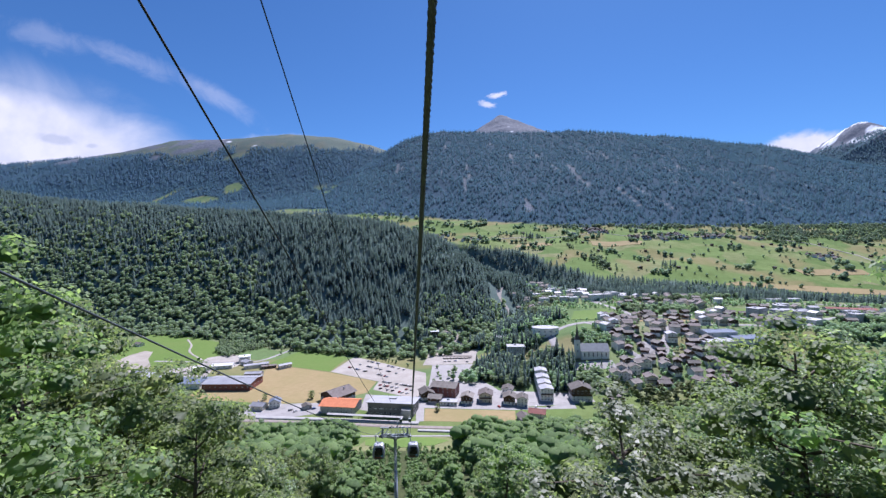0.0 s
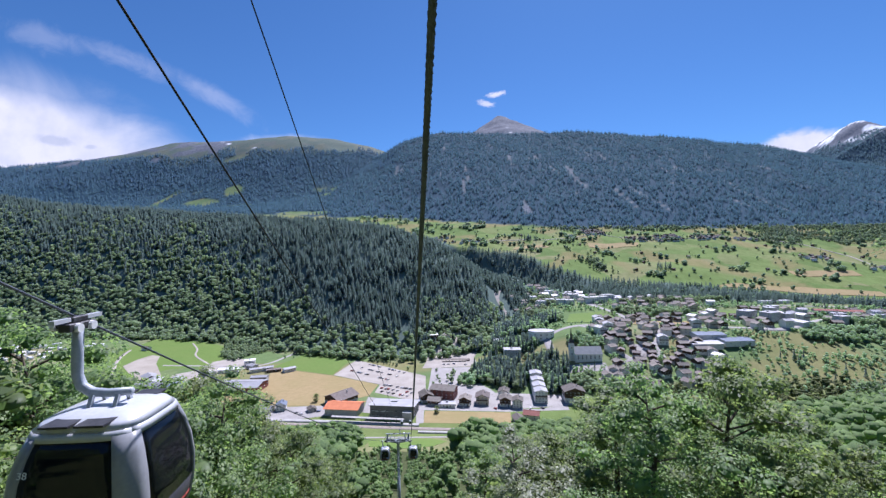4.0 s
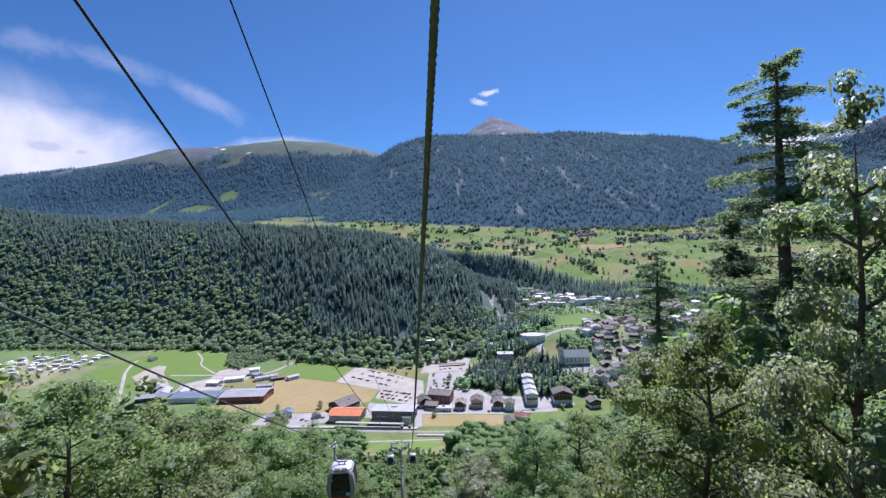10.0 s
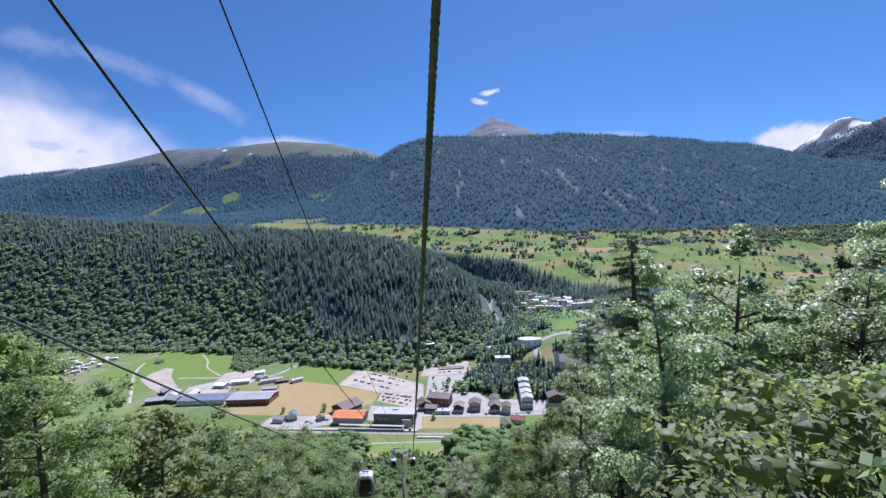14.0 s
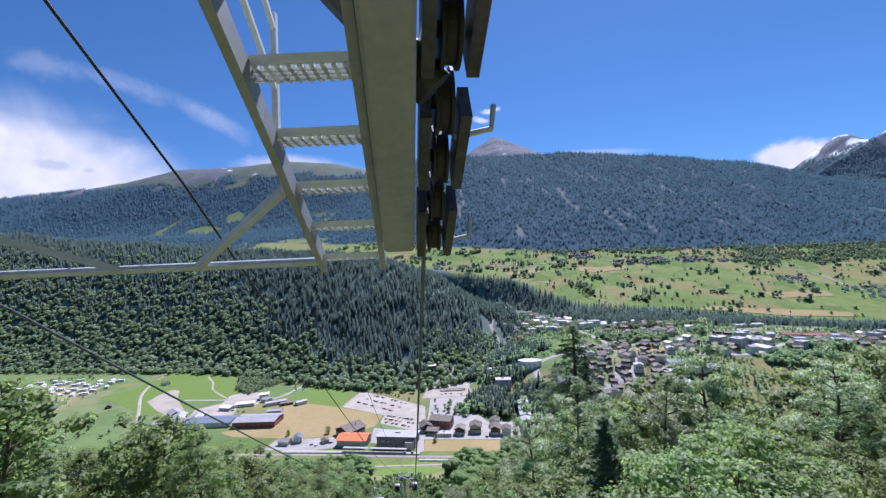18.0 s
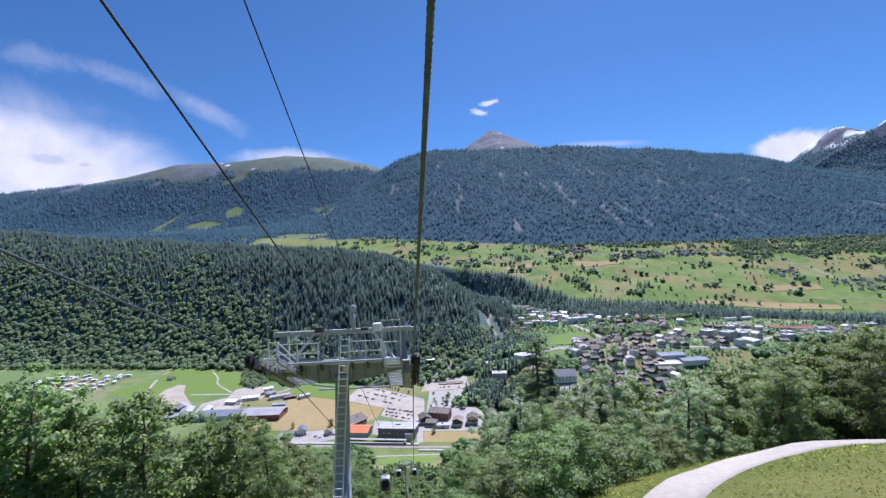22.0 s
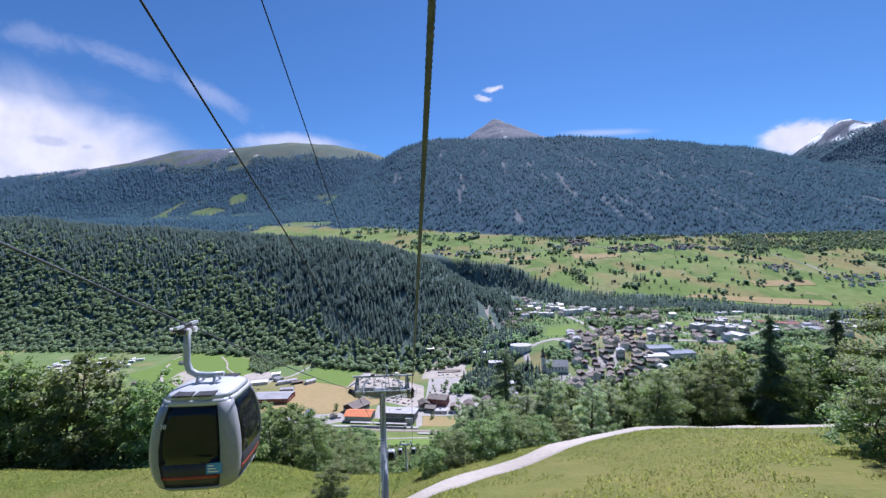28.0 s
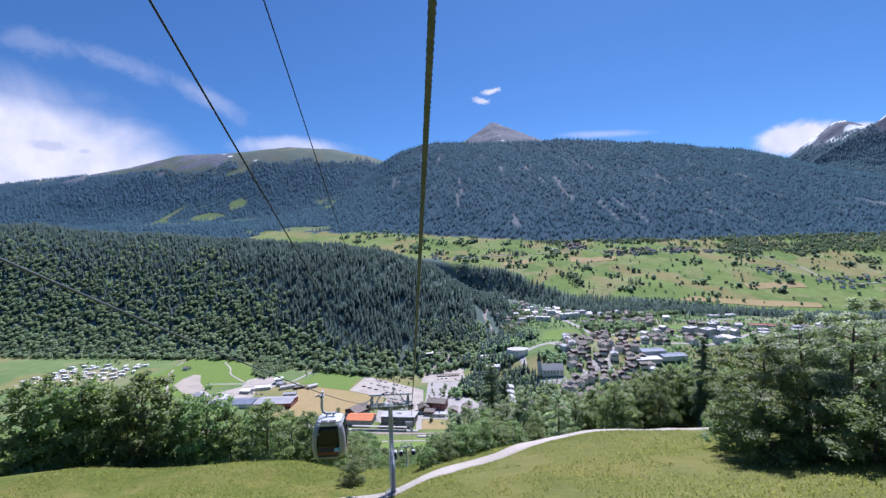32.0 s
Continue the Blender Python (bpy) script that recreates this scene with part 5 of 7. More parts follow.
put(gable_house("railway_building", "two-storey building with bright orange tiled roof", 21, 34, 7.5, 16, GREY_WALL, ORANGE_ROOF, 2, None, 1.5, 3, 7, category="building"), -102, 405, 81)
put(gable_house("barn", "large barn with a wide grey-brown gabled roof", 24, 26, 7, 20, DARK_WOOD, BROWN_ROOF, 1, GREY_WALL, 1.6, 3, 3, category="barn"), -113, 436, -38)
hangar = put(gable_house("hangar", "long brown works hall with a pale sheet roof", 30, 56, 7.5, 9, RED_WOOD, METAL_ROOF, 1, None, 1.0, 4, 9, False, category="hall"), -247, 482, 88)
put(gable_house("solar_hall", "long low hall with a blue solar roof", 26, 62, 6, 8, WHITE_WALL, SOLAR, 1, None, 0.8, 4, 9, False, category="hall"), -312, 488, 88)
for k, (x, y, w, d, t) in enumerate(((-300, 560, 12, 26, 100), (-275, 575, 10, 14, 60), (-255, 560, 9, 30, 115), (-322, 545, 12, 18, 80), (-215, 556, 9, 16, 130), (-240, 520, 10, 20, 95))):
    put(gable_house("works_shed", "low white and grey works shed on gravel", w, d, 4.5, 14, WHITE_WALL if k % 2 == 0 else GREY_WALL, METAL_ROOF if k % 3 else WHITE_PAINT, 1, None, 0.6, 2, 4, False, category="shed", group="works sheds"), x, y, t)
put(flat_block("depot", "white depot building above the works yard", 14, 12, 8, WHITE_WALL, WHITE_PAINT, 2, 3, 3), -285, 590, 20)
put(gable_house("hut", "lone dark wooden hut in the pasture", 7, 9, 3.2, 24, DARK_WOOD, SHINGLES, 1, None, 0.8, 2, 2, False, category="hut"), -525, 579, 30)
put(gable_house("barn", "white-walled barn beside a tree in the pasture", 9, 13, 4.5, 22, WHITE_WALL, SLATE, 1, None, 0.8, 2, 3, False, category="barn"), -518, 703, 70)
put(gable_house("clubhouse", "small dark clubhouse behind the football pitch", 8, 14, 3.2, 15, DARK_WOOD, SLATE, 1, None, 0.8, 2, 3, False), -238, 662, 60)
put(gable_house("shed", "long dark wooden shed beside the field", 7, 18, 3.5, 12, DARK_WOOD, BROWN_ROOF, 1, None, 0.8, 2, 4, False, category="shed"), -236, 556, 110)
for x, y, t in ((-372, 512, 20), (-358, 494, 70), (-390, 530, 45), (-345, 510, 10), (-380, 492, 100)):
    put(gable_house("saw_mill_roof", "farm building with a pale grey roof by the gravel yard", 15, 22, 5, 18, DARK_WOOD, METAL_ROOF, 1, None, 1.2, 3, 4, False, category="farm building", group="farm buildings"), x, y, t)
put(gable_house("house", "white house with a dark blue solar roof", 10, 11, 5.5, 28, WHITE_WALL, SOLAR, 2, None, 0.8), -172, 418, 15)
put(gable_house("house", "pale house with a light grey roof", 9, 13, 4.5, 25, CREAM_WALL, METAL_ROOF, 1, None, 0.8), -185, 411, 80)
put(gable_house("garage", "small grey garage with dark gabled roof", 8, 8, 3, 22, GREY_WALL, SLATE, 1, None, 0.6, 2, 2, False), -138, 411, 30)
put(gable_house("farmhouse", "stone-roofed farmhouse below the railway", 17, 24, 5, 24, GREY_WALL, BROWN_ROOF, 1, None, 1.2, 3, 4), -97, 346, 82)
put(gable_house("chalet", "large red-brown chalet block with wide roofs", 18, 26, 10, 16, RED_WOOD, SLATE, 3, None, 1.4, 4, 5, category="house"), 0, 445, 72)
put(gable_house("chalet", "dark grey chalet beside the station", 13, 15, 7, 24, DARK_WOOD, SLATE, 2, WHITE_WALL, 1.2), -20, 434, 15)
put(gable_house("chalet", "grey-roofed wooden house on the street", 11, 13, 5.5, 24, DARK_WOOD, SLATE, 2, GREY_WALL, 1.1), -10, 422, 75)
put(flat_block("shop", "low flat-roofed white shop on the street", 17, 8, 3.6, WHITE_WALL, METAL_ROOF, 1, 5, 2, 0), 3, 415, -6)
put(gable_house("chalet", "cream chalet with brown gable and wide roof", 13, 14, 8, 22, CREAM_WALL, BROWN_ROOF, 3, None, 1.3, 3, 3, True, True), 41, 424, -8)
put(gable_house("chalet", "dark wooden chalet on a white ground floor", 11, 12, 7, 24, DARK_WOOD, SLATE, 2, WHITE_WALL, 1.3, 3, 3, True, True), 22, 420, -12)
put(gable_house("chalet", "dark brown chalet with stone slab roof", 11, 13, 7.5, 24, DARK_WOOD, SLATE, 2, WHITE_WALL, 1.3, 3, 3, True, True), 64, 416, -10)
put(gable_house("house", "white house with grey gabled roof", 10, 12, 7.5, 24, WHITE_WALL, SLATE, 3, None, 0.9, 3, 3), 76, 411, -10)
put(gable_house("house", "white house behind the chalets", 11, 12, 7, 24, WHITE_WALL, SLATE, 2, None, 0.9), 66, 440, -15)
put(gable_house("chalet", "two grey-brown barns in the dry meadow", 9, 12, 4, 26, GREY_WALL, BROWN_ROOF, 1, None, 1.0, 2, 2, False), 70, 371, 10)
put(gable_house("house", "reddish-roofed house in the dry meadow", 10, 14, 5, 24, CREAM_WALL, RED_WOOD, 2, None, 1.0), 84, 380, 70)
for k in range(4):
    put(gable_house("apartment_house", "white terraced apartment house with stepped grey roofs", 13, 12.5, 12 + 0.6 * k, 14, WHITE_WALL, METAL_ROOF, 4, None, 0.5, 4, 3, False, True, group="terraced apartments"), 103 + k * 1.8, 424 + k * 16, -5)
put(gable_house("chalet", "big dark chalet apartment house with balconies", 20, 16, 12, 20, DARK_WOOD, SLATE, 4, WHITE_WALL, 1.4, 5, 4, True, True), 138, 424, -5)
put(gable_house("house", "reddish chalet with wide roof at the street end", 12, 12, 7, 22, DARK_WOOD, BROWN_ROOF, 2, WHITE_WALL, 1.2), 168, 408, 8)
put(flat_block("grey_block", "grey five-storey block with flat roof", 23, 15, 15, GREY_WALL, GREY_WALL, 5, 6, 4, 0, "building", 0.3), 95, 556, -5)
put(flat_block("modern_house", "dark modern house with white terraces", 16, 12, 8, DARK_WOOD, WHITE_PAINT, 2, 5, 3, 0, "house", 1.0), -18, 650, 8)
put(flat_block("modern_house", "white and dark modern terrace house", 14, 12, 7, WHITE_WALL, SLATE, 2, 4, 3, 0, "house", 0.8), 2, 658, 8)
put(gable_house("long_house", "long low house with grey roof on the hill foot", 11, 28, 5, 18, GREY_WALL, METAL_ROOF, 1, None, 1.0, 3, 6), 87, 655, 88)
carport = tagged(new("carport"), "long open carport with a brown roof", "carport")
bm = bmesh.new()
box(bm, -20, -3, 2.9, 20, 3, 3.25)
part("roof", bm, BROWN_ROOF, carport)
for k in range(9):
    for sy in (-2.6, 2.6):
        bm = bmesh.new()
        box(bm, -19.5 + k * 4.85, sy - 0.12, -0.5, -19.3 + k * 4.85 + 0.05, sy + 0.12, 2.9)
        part("post", bm, DARK_WOOD, carport)
put(carport, 18, 588, -2)
# round school building
school = tagged(new("round_building"), "white drum-shaped building with a flat roof", "building")
bm = bmesh.new()
prof = [(math.cos(a) * 19, math.sin(a) * 13) for a in np.linspace(0, math.tau, 29)[:-1]]
lo, hi = [bm.verts.new((x, y, -3)) for x, y in prof], [bm.verts.new((x, y, 12)) for x, y in prof]
for k in range(28):
    bm.faces.new((lo[k], lo[(k + 1) % 28], hi[(k + 1) % 28], hi[k]))
bm.faces.new(hi)
part("wall", bm, WHITE_WALL, school)
bm = bmesh.new()
lo, hi = [bm.verts.new((x * 1.03, y * 1.03, 12.02)) for x, y in prof], [bm.verts.new((x * 1.03, y * 1.03, 12.7)) for x, y in prof]
for k in range(28):
    bm.faces.new((lo[k], lo[(k + 1) % 28], hi[(k + 1) % 28], hi[k]))
bm.faces.new(hi), bm.faces.new(lo[::-1])
part("roof", bm, METAL_ROOF, school)
for f in (3.0, 8.0):
    for k in range(14):
        a = k * math.tau / 14 + 0.1
        like("window", window_mesh(2.6, 1.3), school, pose(math.cos(a) * 18.95, math.sin(a) * 12.95, f, 0, 0, math.degrees(math.atan2(math.sin(a) / 13, math.cos(a) / 19)) - 90))
put(school, 147, 604, -4)
# church
church = tagged(new("church"), "white village church with a slender dark spire", "church")
bm = bmesh.new()
prof = [(-8, -2), (8, -2), (8, 9), (0, 17), (-8, 9)]
a, b = [bm.verts.new((-2, y, z)) for y, z in prof], [bm.verts.new((32, y, z)) for y, z in prof]
bm.faces.new(a), bm.faces.new(b[::-1])
for k in range(5):
    bm.faces.new((a[k], b[k], b[(k + 1) % 5], a[(k + 1) % 5]))
bmesh.ops.recalc_face_normals(bm, faces=bm.faces)
part("wall", bm, WHITE_WALL, church)
bm = bmesh.new()
for s in (-1, 1):
    m = Matrix.Translation((0, 0, 17.05)) @ Matrix.Rotation(-s * math.radians(45), 4, "X")
    box(bm, -2.6, 0 if s > 0 else -12.0, 0, 32.6, 12.0 if s > 0 else 0, 0.3, m)
part("roof", bm, GREY_WALL, church)
bm = bmesh.new()
box(bm, -8, -3, -2, -1.9, 3, 22)
part("bell_tower", bm, WHITE_WALL, church)
bm = bmesh.new()
base = [bm.verts.new((-5 + x * 3.4, y * 3.4, 22)) for x, y in ((-1, -1), (1, -1), (1, 1), (-1, 1))]
mid = [bm.verts.new((-5 + x * 1.5, y * 1.5, 27)) for x, y in ((-1, -1), (1, -1), (1, 1), (-1, 1))]
tip = bm.verts.new((-5, 0, 43))
for k in range(4):
    bm.faces.new((base[k], base[(k + 1) % 4], mid[(k + 1) % 4], mid[k])), bm.faces.new((mid[k], mid[(k + 1) % 4], tip))
bm.faces.new(base[::-1])
part("spire", bm, SHINGLES, church, "dark pointed spire")
for k in range(6):
    for s in (-1, 1):
        like("window", window_mesh(1.4, 5.0), church, pose(2 + k * 5.2, s * 8, 4.8, 0, 0, 0 if s > 0 else 180))
for z in (8, 16):
    like("window", window_mesh(1.2, 2.4), church, pose(-5, -3, z, 0, 0, 180))
put(church, 172, 522, -4)

# roof over the railway platform
canopy = tagged(new("platform_canopy"), "long pale flat canopy on slim posts over the platform", "canopy")
bm = bmesh.new()
box(bm, -36, -2.0, 3.6, 36, 2.0, 3.9)
bmesh.ops.bevel(bm, geom=bm.edges[:], offset=0.06, segments=1, affect="EDGES")
part("roof", bm, CONCRETE, canopy)
for k in range(13):
    bm = bmesh.new()
    tube(bm, [(-34.5 + k * 5.75, 0, -1.2), (-34.5 + k * 5.75, 0, 3.6)], 0.12, 8)
    part("post", bm, DARK_STEEL, canopy)
put(canopy, -74, 377, -9, 1.2)
# small train of platform furniture: shelter and benches
shelter = tagged(new("waiting_shelter"), "small glass waiting shelter on the far platform", "shelter")
bm = bmesh.new()
box(bm, -3, -1, 2.4, 3, 1.2, 2.55)
part("roof", bm, METAL_ROOF, shelter)
for x, y0, x1, y1 in ((-2.9, 1.0, 2.9, 1.05), (-2.9, -0.8, -2.85, 1.0), (2.85, -0.8, 2.9, 1.0)):
    bm = bmesh.new()
    box(bm, x, y0, 0, x1, y1, 2.4)
    part("pane", bm, PANE, shelter)
put(shelter, 40, 345, -8, 1.0)

# ---- village houses ----
KINDS = [gable_house("chalet", "dark wooden chalet on a white ground floor with stone roof", 10, 12, 7, 23, DARK_WOOD, SLATE, 2, WHITE_WALL, 1.1, 3, 1, True, True, group="village houses"),
         gable_house("chalet", "weathered brown barn chalet with slab roof", 8, 9, 5.5, 24, DARK_WOOD, BROWN_ROOF, 1, GREY_WALL, 1.0, 2, 1, False, group="village houses"),
         gable_house("house", "white rendered house with grey gabled roof", 11, 12, 7.5, 24, WHITE_WALL, SLATE, 2, None, 0.9, 3, 1, group="village houses"),
         gable_house("house", "cream house with brown tiled roof", 12, 13, 8, 22, CREAM_WALL, BROWN_ROOF, 2, None, 0.9, 3, 1, True, True, group="village houses"),
         flat_block("apartment_block", "white apartment block with pale flat roof", 18, 13, 10, WHITE_WALL, METAL_ROOF, 2, 4, 1, 0, "building", 0.4, group="village houses"),
         flat_block("apartment_block", "grey apartment block with flat roof", 16, 14, 13, GREY_WALL, METAL_ROOF, 3, 3, 1, 0, "building", 0.4, group="village houses"),
         gable_house("hall", "low commercial hall with a pale sheet roof", 20, 30, 6, 9, WHITE_WALL, METAL_ROOF, 1, None, 0.6, 4, 2, False, category="hall", group="village houses"),
         gable_house("house", "tall white house with a pale sheet roof", 12, 13, 10, 20, WHITE_WALL, METAL_ROOF, 3, None, 0.8, 3, 1, False, True, group="village houses")]

def settle(kind, x, y, turn):
    m = pose(x, y, height(x, y), 0, 0, turn)
    if kind not in first:
        first.add(kind)
        kind.matrix_basis = m
    else:
        copy_thing(kind, m)


def settlement(n, x0, x1, y0, y1, gap, picks, keep=lambda x, y: True, turn=(-20, 20)):
    made = 0
    for _ in range(n * 60):
        if made >= n:
            return
        x, y = rng.uniform(x0, x1), rng.uniform(y0, y1)
        if keep(x, y) and all((x - a) ** 2 + (y - b) ** 2 > gap * gap for a, b in placed):
            placed.append((x, y))
            settle(KINDS[picks[rng.integers(0, len(picks))]], x, y, rng.uniform(*turn) + (90 if rng.random() < 0.35 else 0))
            made += 1


apart = lambda x, y: not (138 < x < 222 and 500 < y < 625) and not (205 < x < 318 and 680 < y < 815) and y < float(edge_front(x)) - 110
settlement(70, 186, 350, 446, 610, 11.0, [0, 1, 7, 1, 2, 3, 2, 0], apart, (-30, 30))
for x, y, t in ((372, 566, 10), (398, 548, 12), (352, 542, 8)):
    put(gable_house("solar_hall", "low school hall with pale blue solar roof", 24, 40, 6, 7, WHITE_WALL, SOLAR if y > 545 else METAL_ROOF, 1, None, 0.6, 4, 3, False, category="hall", group="school halls"), x, y, 80 + t)
for x, y in ((498, 660), (520, 640)):
    put(flat_block("grey_block", "grey four-storey apartment block with pale roof", 25, 18, 15, GREY_WALL, METAL_ROOF, 4, 6, 2, 0, "building", 0.4, group="grey blocks"), x, y, 25)
for x, y in ((662, 698), (690, 684)):
    put(gable_house("red_roof_house", "long house with a red roof at the village edge", 16, 34, 6, 14, WHITE_WALL, RED_WOOD, 2, None, 0.8, 3, 3, False, group="red-roofed houses"), x, y, 70)
put(flat_block("hall", "long white hall with pale flat roof", 60, 14, 5, WHITE_WALL, METAL_ROOF, 1, 9, 2, 0, "hall", 0.4), 655, 800, 2)
for x, y, t in ((330, 850, 5), (286, 888, -6), (352, 872, 12), (306, 846, 0)):
    put(flat_block("apartment_block", "pale apartment block with dark window rows", 24, 16, 12, WHITE_WALL, GREY_WALL, 4, 6, 2, 0, "building", 0.6, group="pale blocks"), x, y, t)
settlement(40, 240, 480, 600, 705, 12.5, [2, 3, 0, 1, 7, 0], apart)
settlement(20, 320, 520, 755, 860, 15, [2, 3, 0, 7], apart)
settlement(30, 170, 400, 830, 1000, 15, [2, 3, 4, 7, 2], lambda x, y: y < float(edge_front(x)) - 175 and x > 190 - (y - 830) * 0.1)
settlement(52, 440, 860, 590, 830, 16, [2, 0, 3, 5, 7, 6, 2, 1], lambda x, y: apart(x, y) and y < float(edge_front(x)) - 225 and not (450 < x < 545 and 690 < y < 745))
settlement(7, 110, 190, 780, 900, 18, [3, 2, 1], lambda x, y: x > 138)
FAR_KINDS = [gable_house("hamlet_house", "small dark chalet with a grey-brown roof on the terrace", 8, 10, 5, 26, DARK_WOOD, SHINGLES, 0, WHITE_WALL, 1.0, 2, 1, False, group="hamlet houses"),
             gable_house("hamlet_house", "small white house with a brown roof on the terrace", 9, 10, 5.5, 26, WHITE_WALL, SHINGLES, 0, None, 0.9, 2, 1, False, group="hamlet houses"),
             gable_house("hay_barn", "lone dark hay barn in the terrace meadow", 6, 7, 4, 26, DARK_WOOD, SHINGLES, 0, None, 0.8, 2, 1, False, category="barn", group="hay barns")]
KINDS += FAR_KINDS
settlement(34, 508, 580, 1440, 1510, 8.5, [8, 8, 8, 9])
settlement(24, 715, 800, 1340, 1410, 9.5, [8, 8, 9, 8])
settlement(26, 840, 960, 1345, 1400, 10, [8, 8, 9, 8])
settlement(8, 980, 1035, 1340, 1370, 12, [8, 9])
settlement(14, 620, 680, 1345, 1390, 9, [8, 8])
settlement(30, 1110, 1420, 985, 1065, 15, [8, 9, 9])
settlement(9, 1010, 1080, 1105, 1150, 16, [8, 9])
settlement(10, 60, 150, 1370, 1420, 15, [8, 9])
settlement(8, -20, 40, 1390, 1450, 15, [8, 9])
put(flat_block("hall", "white hall at the edge of the hamlet", 30, 14, 6, WHITE_WALL, WHITE_PAINT, 1, 5, 2, 0, "hall", 0.4), 448, 1436, 10)
settlement(34, 250, 1250, 1040, 1480, 50, [10], lambda x, y: y > float(edge_front(x)) + 25)

# ---- parked cars ----


def car(name, paint, label):
    root = tagged(new(name), label, "car", "parked cars")
    bm = bmesh.new()
    prof = [(-2.15, 0.35), (2.15, 0.35), (2.2, 0.75), (1.2, 0.95), (-2.1, 1.0), (-2.2, 0.7)]
    a, b = [bm.verts.new((x, -0.85, z)) for x, z in prof], [bm.verts.new((x, 0.85, z)) for x, z in prof]
    bm.faces.new(a), bm.faces.new(b[::-1])
    for k in range(6):
        bm.faces.new((a[k], b[k], b[(k + 1) % 6], a[(k + 1) % 6]))
    bmesh.ops.recalc_face_normals(bm, faces=bm.faces)
    part("body", bm, paint, root)
    bm = bmesh.new()
    box(bm, -1.5, -0.66, 1.38, 0.35, 0.66, 1.46)
    part("roof", bm, paint, root)
    bm = bmesh.new()
    prof = [(-1.95, 0.96), (1.05, 0.94), (0.4, 1.4), (-1.5, 1.4)]
    a, b = [bm.verts.new((x, -0.74, z)) for x, z in prof], [bm.verts.new((x, 0.74, z)) for x, z in prof]
    bm.faces.new(a), bm.faces.new(b[::-1])
    for k in range(4):
        bm.faces.new((a[k], b[k], b[(k + 1) % 4], a[(k + 1) % 4]))
    bmesh.ops.recalc_face_normals(bm, faces=bm.faces)
    part("window_band", bm, PANE, root)
    wheel = None
    for x in (-1.35, 1.35):
        for y in (-0.8, 0.8):
            if wheel is None:
                bm = bmesh.new()
                tube(bm, [(0, -0.1, 0), (0, 0.1, 0)], 0.33, 10)
                wheel = part("wheel", bm, RUBBER, root)
                wheel.location = (x, y, 0.33)
            else:
                like("wheel", wheel.data, root, pose(x, y, 0.33))
    return root


PAINTS = [surface("car_" + n, tuple(v * 0.85 for v in c), c, 0.3, 1.0, 9.0, 0.0, 0.2, spec=0.6) for n, c in
          (("white", (0.78, 0.78, 0.78)), ("silver", (0.42, 0.43, 0.45)), ("black", (0.03, 0.03, 0.035)), ("blue", (0.06, 0.12, 0.3)), ("red", (0.4, 0.04, 0.03)), ("grey", (0.14, 0.145, 0.15)))]
CARS = [car("car", p, "parked %s car on pale gravel" % n) for p, n in zip(PAINTS, ("white", "silver", "black", "blue", "red", "dark grey"))]
seen_cars = set()


def park(x, y, turn):
    c = CARS[rng.choice(6, p=[0.36, 0.33, 0.1, 0.07, 0.05, 0.09])]
    m = pose(x, y, height(x, y) + 0.14, 0, 0, turn)
    if c in seen_cars:
        copy_thing(c, m)
    else:
        seen_cars.add(c)
        c.matrix_basis = m


for row, (x0, y0, x1, y1) in enumerate(((-128, 551, -70, 506), (-119, 566, -60, 519), (-108, 580, -52, 534), (-77, 489, -38, 469), (-76, 476, -36, 456), (-74, 464, -40, 446))):
    n = int(math.hypot(x1 - x0, y1 - y0) / 3.1)
    for k in range(n):
        if rng.random() < 0.6:
            f = (k + 0.5) / n
            park(x0 + (x1 - x0) * f, y0 + (y1 - y0) * f, 52 + rng.uniform(-3, 3))
for x, y in ((0, 570), (6, 571), (14, 572), (30, 566), (-10, 600), (-6, 606), (-130, 408), (-146, 402), (-152, 405), (20, 409), (52, 405), (88, 404), (100, 403), (-300, 535), (-310, 538), (-290, 530)):
    park(x, y, rng.uniform(0, 180))
for c in CARS:
    if c not in seen_cars:
        park(-20, 500, 30)


# ---- camp site ----
def caravan(name, label, paint):
    """A caravan with rounded edges, window band, door, drawbar and two wheels."""
    root = tagged(new(name), label, "caravan", "caravans on the camp site")
    bm = bmesh.new()
    box(bm, -3.0, -1.15, 0.45, 3.0, 1.15, 2.65)
    bmesh.ops.bevel(bm, geom=bm.edges[:], offset=0.22, segments=2, affect="EDGES")
    part("body", bm, paint, root)
    for sy in (-1, 1):
        bm = bmesh.new()
        box(bm, -2.3, sy * 1.15 - 0.03, 1.45, 1.2, sy * 1.15 + 0.03, 2.05)
        part("window", bm, PANE, root)
    for y in (-1.1, 0.85):
        bm = bmesh.new()
        tube(bm, [(0, y, 0.35), (0, y + 0.25, 0.35)], 0.35, 10)
        part("wheel", bm, RUBBER, root)
    bm = bmesh.new()
    box(bm, -4.2, -0.06, 0.42, -2.7, 0.06, 0.54)
    part("drawbar", bm, DARK_STEEL, root)
    return root


CARAVANS = [caravan("caravan", "white caravan parked on the camp site lawn", WHITE_PAINT), caravan("caravan", "cream caravan parked on the camp site lawn", CREAM_WALL)]
for k in range(64):
    x, y = -800 + 24 * (k % 12) + rng.uniform(-8, 8), 640 + 22 * (k // 12) + rng.uniform(-6, 6) + 0.1 * (k % 12) * 24
    if y > float(hill_base(x)) - 25 or (x > -620 and y > 640):
        continue
    m = pose(x, y, height(x, y), 0, 0, rng.uniform(0, 180)) @ Matrix.Diagonal((1.5, 1.5, 1.3, 1))
    placed.append((x, y))
    if k < 2:
        CARAVANS[k].matrix_basis = m
    else:
        copy_thing(CARAVANS[0], m)

